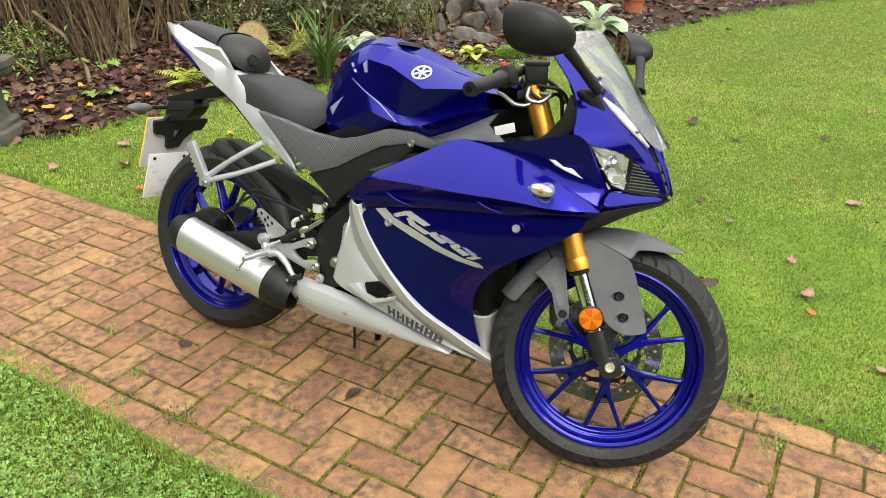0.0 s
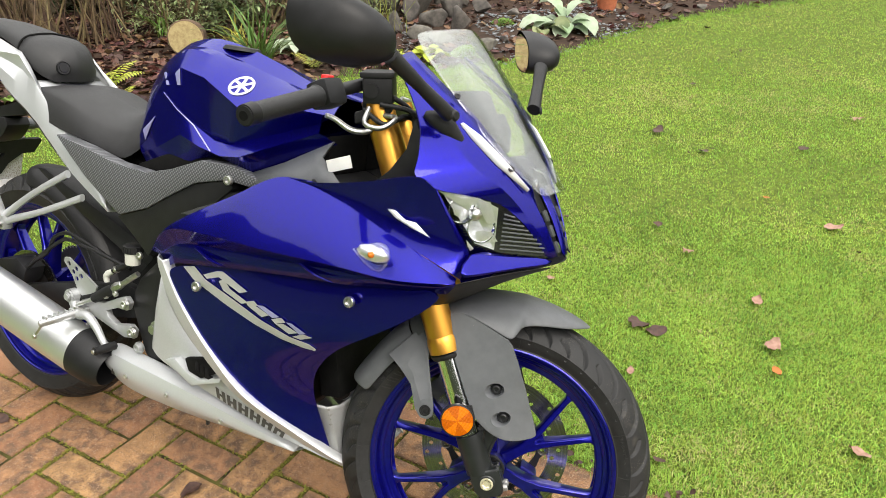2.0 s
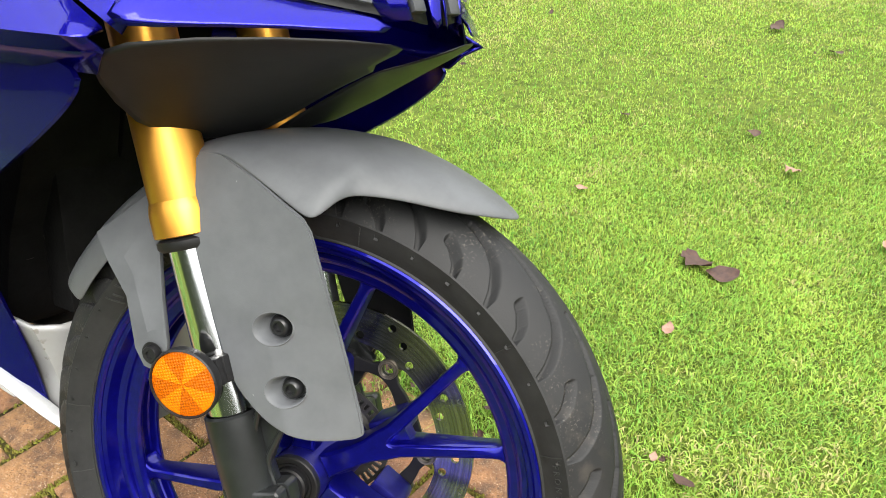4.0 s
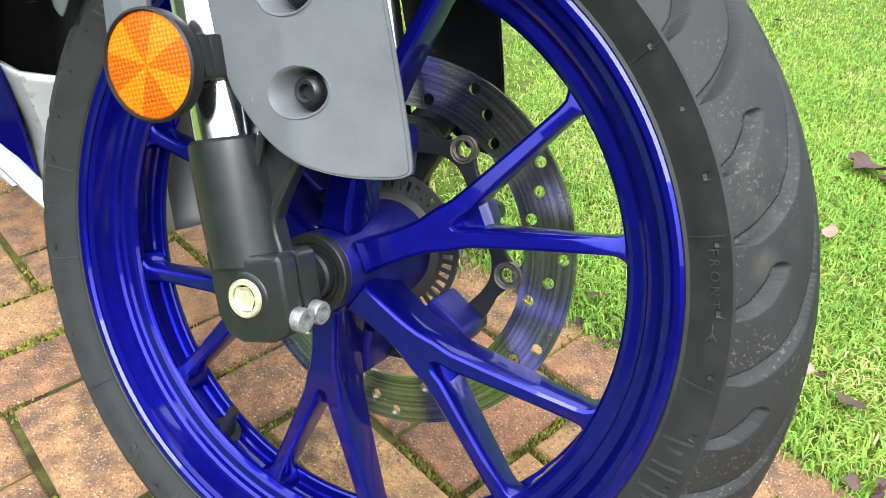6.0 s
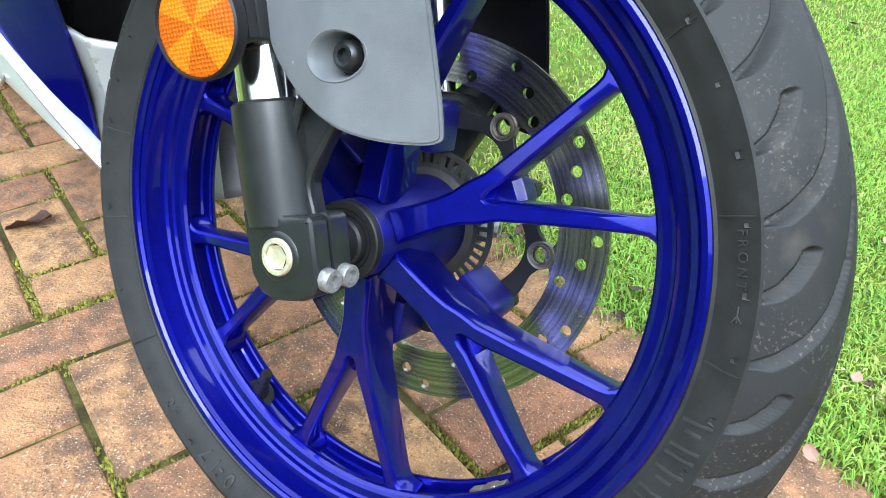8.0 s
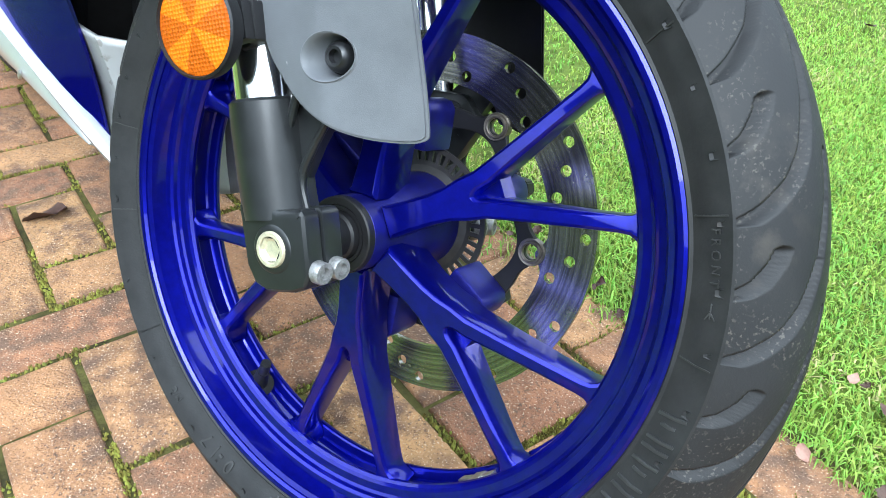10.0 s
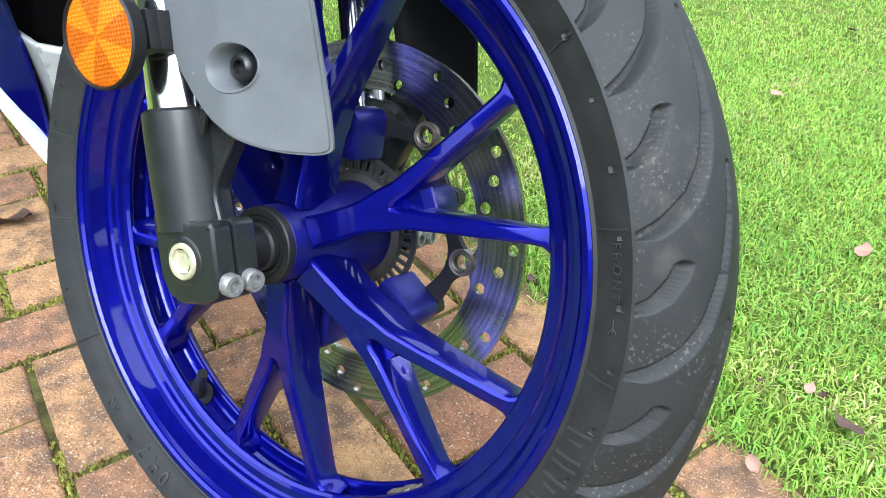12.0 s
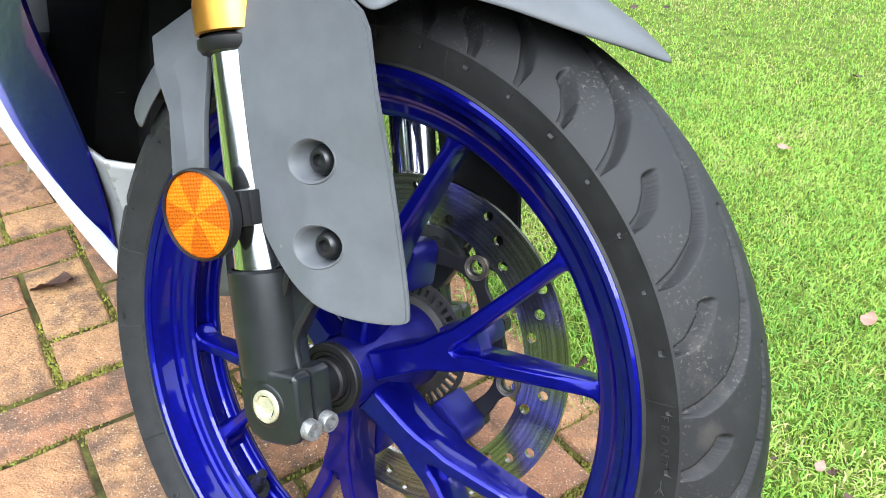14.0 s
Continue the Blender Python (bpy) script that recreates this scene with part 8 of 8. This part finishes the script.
# low stone wall behind the canes
wall = new("garden_wall")
wall.location = (-5.6, 4.3, 0)
wall.rotation_euler = (0, 0, radians(22))
WSTONE = [stone_mesh(40 + s, WALLST, 10) for s in range(5)]
rw = random.Random(77)
for r in range(9):
    x = rw.uniform(0, .2)
    while x < 3.6:
        w = rw.uniform(.14, .34)
        child("stone", rw.choice(WSTONE), wall, Matrix.Translation((x + w / 2, rw.uniform(-.02, .02), .09 + r * .115)) @ Matrix.Diagonal((w * .62, .15, .072, 1)))
        x += w
child("core", (lambda b: (lambda me: (b.to_mesh(me), me.materials.append(SOIL), me)[2])(bpy.data.meshes.new("core")))(box((1.8, .1, .5), (3.7, .16, 1.0))), wall)
tagged(wall, "old mossy rubble-stone garden wall", "garden wall", kind="structure")


# ---- loose leaf litter, chippings, fallen leaves ----
def leaf_points(rnd, curl, n_side=4, lobed=True):
    """One curled dead leaf about one unit long, with a notched outline."""
    vs, fs = [], []
    rows = 6
    bend = rnd.uniform(.2, 1.0) * curl
    roll_ = rnd.uniform(-1, 1) * curl
    for i in range(rows + 1):
        t = i / rows
        w = .36 * math.sin(math.pi * min(1, (t + .04))) ** .7 * (1 + (.18 if i % 2 else -.12) * lobed) + .012
        for s in (-1, -.5, 0, .5, 1):
            y = s * w
            z = bend * .55 * (t - .5) ** 2 + roll_ * .9 * y * y + .12 * rnd.uniform(-1, 1) * curl * abs(s) + .05 * abs(s)
            vs.append(Vector((t - .5, y, z)))
    for i in range(rows):
        for k in range(4):
            a_ = i * 5 + k
            fs.append((a_, a_ + 1, a_ + 6, a_ + 5))
    k0 = len(vs)
    vs += [Vector((.48, .006, .02)), Vector((.48, -.006, .02)), Vector((.72, 0, .05 + .1 * curl))]
    fs.append((k0, k0 + 1, k0 + 2))
    low = min(v.z for v in vs)
    for v in vs:
        v.z -= low
    return vs, fs


def litter(name, pts, size, mat, label, seed, curl=.9):
    rnd = random.Random(seed)
    kinds = [leaf_points(rnd, curl * rnd.uniform(.4, 1.2)) for _ in range(7)]
    V, F = [], []
    for x, y in pts:
        vs, fs = rnd.choice(kinds)
        s = size * rnd.uniform(.55, 1.25)
        m = Matrix.Translation((x, y, lift(x, y) + rnd.uniform(0, .018))) @ Euler((rnd.gauss(0, .35), rnd.gauss(0, .35), rnd.uniform(0, 6.28))).to_matrix().to_4x4() @ Matrix.Scale(s, 4)
        k0 = len(V)
        V += [m @ v for v in vs]
        F += [tuple(k0 + i for i in f) for f in fs]
    return scatter_mesh(name, V, F, mat, label, "leaf litter")


rl = random.Random(101)
pts = []
while len(pts) < 5200:
    x, y = rl.uniform(-4.2, 3.5), rl.uniform(1.6, 7.2)
    d = y - bed_edge(x)
    if d < -.03 or d > 3 or (x > .1 and rl.random() < .75) or (-.5 < x < .1 and rl.random() < .5):
        continue
    if d < .06 and rl.random() < .5:
        continue
    pts.append((x, y))
litter("leaf_litter", pts[:3900], .072, LITTER, "brown fallen leaves covering the bed", 1)
litter("leaf_litter", pts[3900:4700], .066, DEADLEAF, "grey-brown curled dead leaves on the bed", 2)
litter("leaf_litter", pts[4700:4960], .060, PINKLEAF, "faded tan dead leaves on the bed", 3)
crumbs = [(x + rl.uniform(-.2, .2), y + rl.uniform(-.1, .3)) for x, y in pts[::2]]
litter("bark_crumbs", [c for c in crumbs if c[1] > bed_edge(c[0])], .024, SOIL, "dark bark crumbs on the soil", 4)

vs, fs = [], []
for k in range(2600):
    x, y = rl.uniform(-.5, 1.75), rl.uniform(3.9, 6.2)
    d = y - bed_edge(x)
    if d < -.02 or d > 1.5 or noise.noise((x * 2.2, y * 2.2, 5)) < -.12:
        continue
    r, z = rl.uniform(.006, .020), lift(x, y)
    a0 = rl.uniform(0, 6.28)
    tx, ty = rl.gauss(0, .25), rl.gauss(0, .25)
    k0 = len(vs)
    loop = [(r * rl.uniform(.6, 1.3) * math.cos(a0 + q * 1.2566), r * rl.uniform(.5, 1.0) * math.sin(a0 + q * 1.2566)) for q in range(5)]
    for top in (0, 1):
        for px_, py_ in loop:
            vs.append((x + px_, y + py_, z + .002 + top * .005 + px_ * tx + py_ * ty + rl.uniform(0, .002)))
    fs.append(tuple(k0 + 5 + q for q in range(5)))
    for q in range(5):
        fs.append((k0 + q, k0 + (q + 1) % 5, k0 + 5 + (q + 1) % 5, k0 + 5 + q))
scatter_mesh("slate_chippings", vs, fs, SLATE, "grey slate chippings round the rockery", "chippings")

# single leaves that lie apart
rs = random.Random(55)
LEAFK = {}
for key, mat in (("brown", DEADLEAF), ("pink", PINKLEAF), ("yellow", YELLOWLEAF), ("amber", AMBERLEAF)):
    LEAFK[key] = []
    for k in range(3):
        v_, f_ = leaf_points(rs, rs.uniform(.5, 1.1), lobed=(k == 1))
        LEAFK[key].append(raw_mesh("fallen_leaf", v_, f_, mat))
WORDS = {"brown": "curled dark brown fallen leaf lying on the %s", "pink": "dry tan-pink fallen leaf lying on the %s", "yellow": "yellow fallen leaf lying on the %s", "amber": "orange fallen leaf lying on the %s"}


def drop_leaf(x, y, size, key="brown", turn=None, place="lawn", up=.016):
    ob = new("fallen_leaf", rs.choice(LEAFK[key]))
    ob.location = (x, y, lift(x, y) + up if place != "brick path" else .001)
    ob.rotation_euler = (rs.gauss(0, .18), rs.gauss(0, .18), rs.uniform(0, 6.28) if turn is None else turn)
    ob.scale = (size,) * 3
    return tagged(ob, WORDS[key] % place, "leaf", "fallen leaves")


for x, y, s, key in ((-1.9, 2.13, .08, "pink"), (-1.76, 1.82, .08, "pink"), (1.36, 2.65, .075, "brown"), (1.51, 2.33, .06, "brown"), (1.29, .9, .05, "pink"), (1.25, .64, .06, "pink"),
                     (1.79, 1.47, .075, "pink"), (1.15, 1.24, .05, "pink"), (2.03, 2.38, .06, "brown"), (2.5, 2.84, .07, "pink"), (1.3, .19, .06, "pink"),
                     (.87, .745, .075, "brown"), (.92, .715, .065, "brown"), (.80, .15, .034, "brown"), (.76, .19, .017, "pink"), (1.09, 1.47, .04, "brown"), (.73, 1.54, .04, "brown"),
                     (.62, 1.03, .035, "pink"), (.80, .51, .03, "pink"), (.72, .05, .02, "pink"), (1.98, 1.05, .07, "pink"), (2.25, 1.7, .05, "amber"), (1.62, 1.75, .035, "amber"),
                     (1.22, .52, .035, "amber"), (2.6, 2.3, .06, "pink"), (.4, 3.2, .04, "brown"), (1.8, 3.6, .05, "brown"), (2.4, 5.4, .06, "brown"), (3.1, 5.9, .06, "brown"), (.9, 3.9, .05, "brown"),
                     (-1.55, 1.5, .06, "amber"), (-2.1, 1.75, .06, "pink"), (-1.35, 2.3, .05, "yellow"), (-1.0, -.92, .05, "brown"), (-.72, -.98, .04, "brown"), (-1.15, -.75, .035, "brown"), (-.62, -1.05, .04, "brown"), (-.42, -.86, .025, "amber")):
    drop_leaf(x, y, s, key)
for x, y, s, key in ((-.32, .02, .07, "brown"), (-.9, .26, .05, "brown"), (-.86, -.52, .05, "brown"), (-.98, -.34, .045, "pink")):
    drop_leaf(x, y, s, key, place="brick path")
for x, y, s, key in ((-2.52, 2.55, .10, "yellow"), (-2.42, 2.68, .10, "yellow"), (-2.62, 2.48, .08, "yellow"), (-2.35, 2.42, .08, "yellow"), (-2.2, 3.0, .09, "pink"), (-2.05, 2.86, .08, "amber"), (-2.5, 2.95, .07, "yellow"),
                     (-2.3, 2.6, .07, "yellow"), (-1.55, 3.2, .07, "yellow"), (-2.75, 2.4, .08, "yellow"), (-2.0, 3.3, .06, "yellow"), (-2.65, 2.7, .07, "amber")):
    drop_leaf(x, y, s, key, place="bed", up=.03)
# far specks of dead leaf on the lawn
litter("lawn_leaf_specks", [(rl.uniform(-.2, 4.2), rl.uniform(.6, 6.0)) for _ in range(70)], .022, DEADLEAF, "small dead leaf scraps on the lawn", 6)
for v in bpy.data.objects["lawn_leaf_specks"].data.vertices:
    v.co.z += .014

edge_pts = [on_path(rl.uniform(-1.2, 1.7), top_v + .075 + abs(rl.gauss(0, .045)))[:2] for _ in range(150)]
litter("edge_leaf_scraps", edge_pts, .017, DEADLEAF, "small brown leaf scraps along the path edge", 8)
for v in bpy.data.objects["edge_leaf_scraps"].data.vertices:
    v.co.z += .008

# clover in the near lawn
rc = np.random.default_rng(3)
vs, fs = [], []
for k in range(48000):
    x, y = rc.uniform(-1.95, .2), rc.uniform(-1.45, .3)
    pv = x * UY[0] + y * UY[1]
    if rc.random() > min(x + 1.95, .2 - x, y + 1.45) / .3 or pv > V0 - .10 - abs(rc.normal(0, .05)) or noise.noise((x * 2.6, y * 2.6, 9)) < -.55 + .5 * rc.random():
        continue
    z = lift(x, y) + rc.uniform(.010, .026)
    a0, r = rc.uniform(0, 6.28), rc.uniform(.0035, .0088)
    tx, ty = rc.normal(0, .5), rc.normal(0, .5)
    for q in range(3):
        a_ = a0 + q * 2.094
        k0 = len(vs)
        for dr, da in ((.05, 0), (.75, -.62), (1.25, -.35), (1.12, 0), (1.25, .35), (.75, .62)):
            dx, dy = r * dr * math.cos(a_ + da), r * dr * math.sin(a_ + da)
            vs.append((x + dx, y + dy, z + dx * tx + dy * ty + (.0012 if da else 0)))
        fs += [(k0, k0 + 1, k0 + 2, k0 + 3), (k0, k0 + 3, k0 + 4, k0 + 5)]
scatter_mesh("clover_patch", vs, fs, CLOVER, "clover leaves growing through the lawn", "clover")

# little weeds in the path
for k, (x, y, n, r) in enumerate(((-.79, -.09, 110, .026), (-1.18, .34, 40, .014), (-1.0, .11, 40, .016), (.85, -.15, 90, .022), (-1.0, -.04, 40, .016))):
    q = rc.normal(0, r, (n, 2)) + np.array([x, y])
    blades("path_weed", q, np.zeros(n) - .002, .011, .0045, STRAP if k == 0 else CLOVER, "little green weed in a brick joint", "weed", 1.2, 70 + k)
# ragged grass tongues at the edges of path and bed
q = []
for k in range(15000):
    u, side = rc.uniform(-2.6, 1.6), rc.random() < .5
    v = (top_v + .085 + abs(rc.normal(0, .035))) if side else (V0 - .092 - abs(rc.normal(0, .03)))
    q.append(on_path(u, v)[:2])
q = np.array(q)
blades("edge_grass", q, np.zeros(len(q)) - .004, .015, .0020, GRASS, "longer grass along the path edge", "grass", 1.8, 91)
q = []
while len(q) < 9000:
    x = rc.uniform(-4, 4.4)
    y = bed_edge(x) + rc.normal(0, .06) + .05 * math.sin(x * 9) * math.sin(x * 23)
    q.append((x, y))
q = np.array(q)
blades("bed_edge_grass", q, np.array([lift(x, y) for x, y in q]), .024, .004, GRASS, "uneven grass at the edge of the bed", "grass", 1.2, 92)
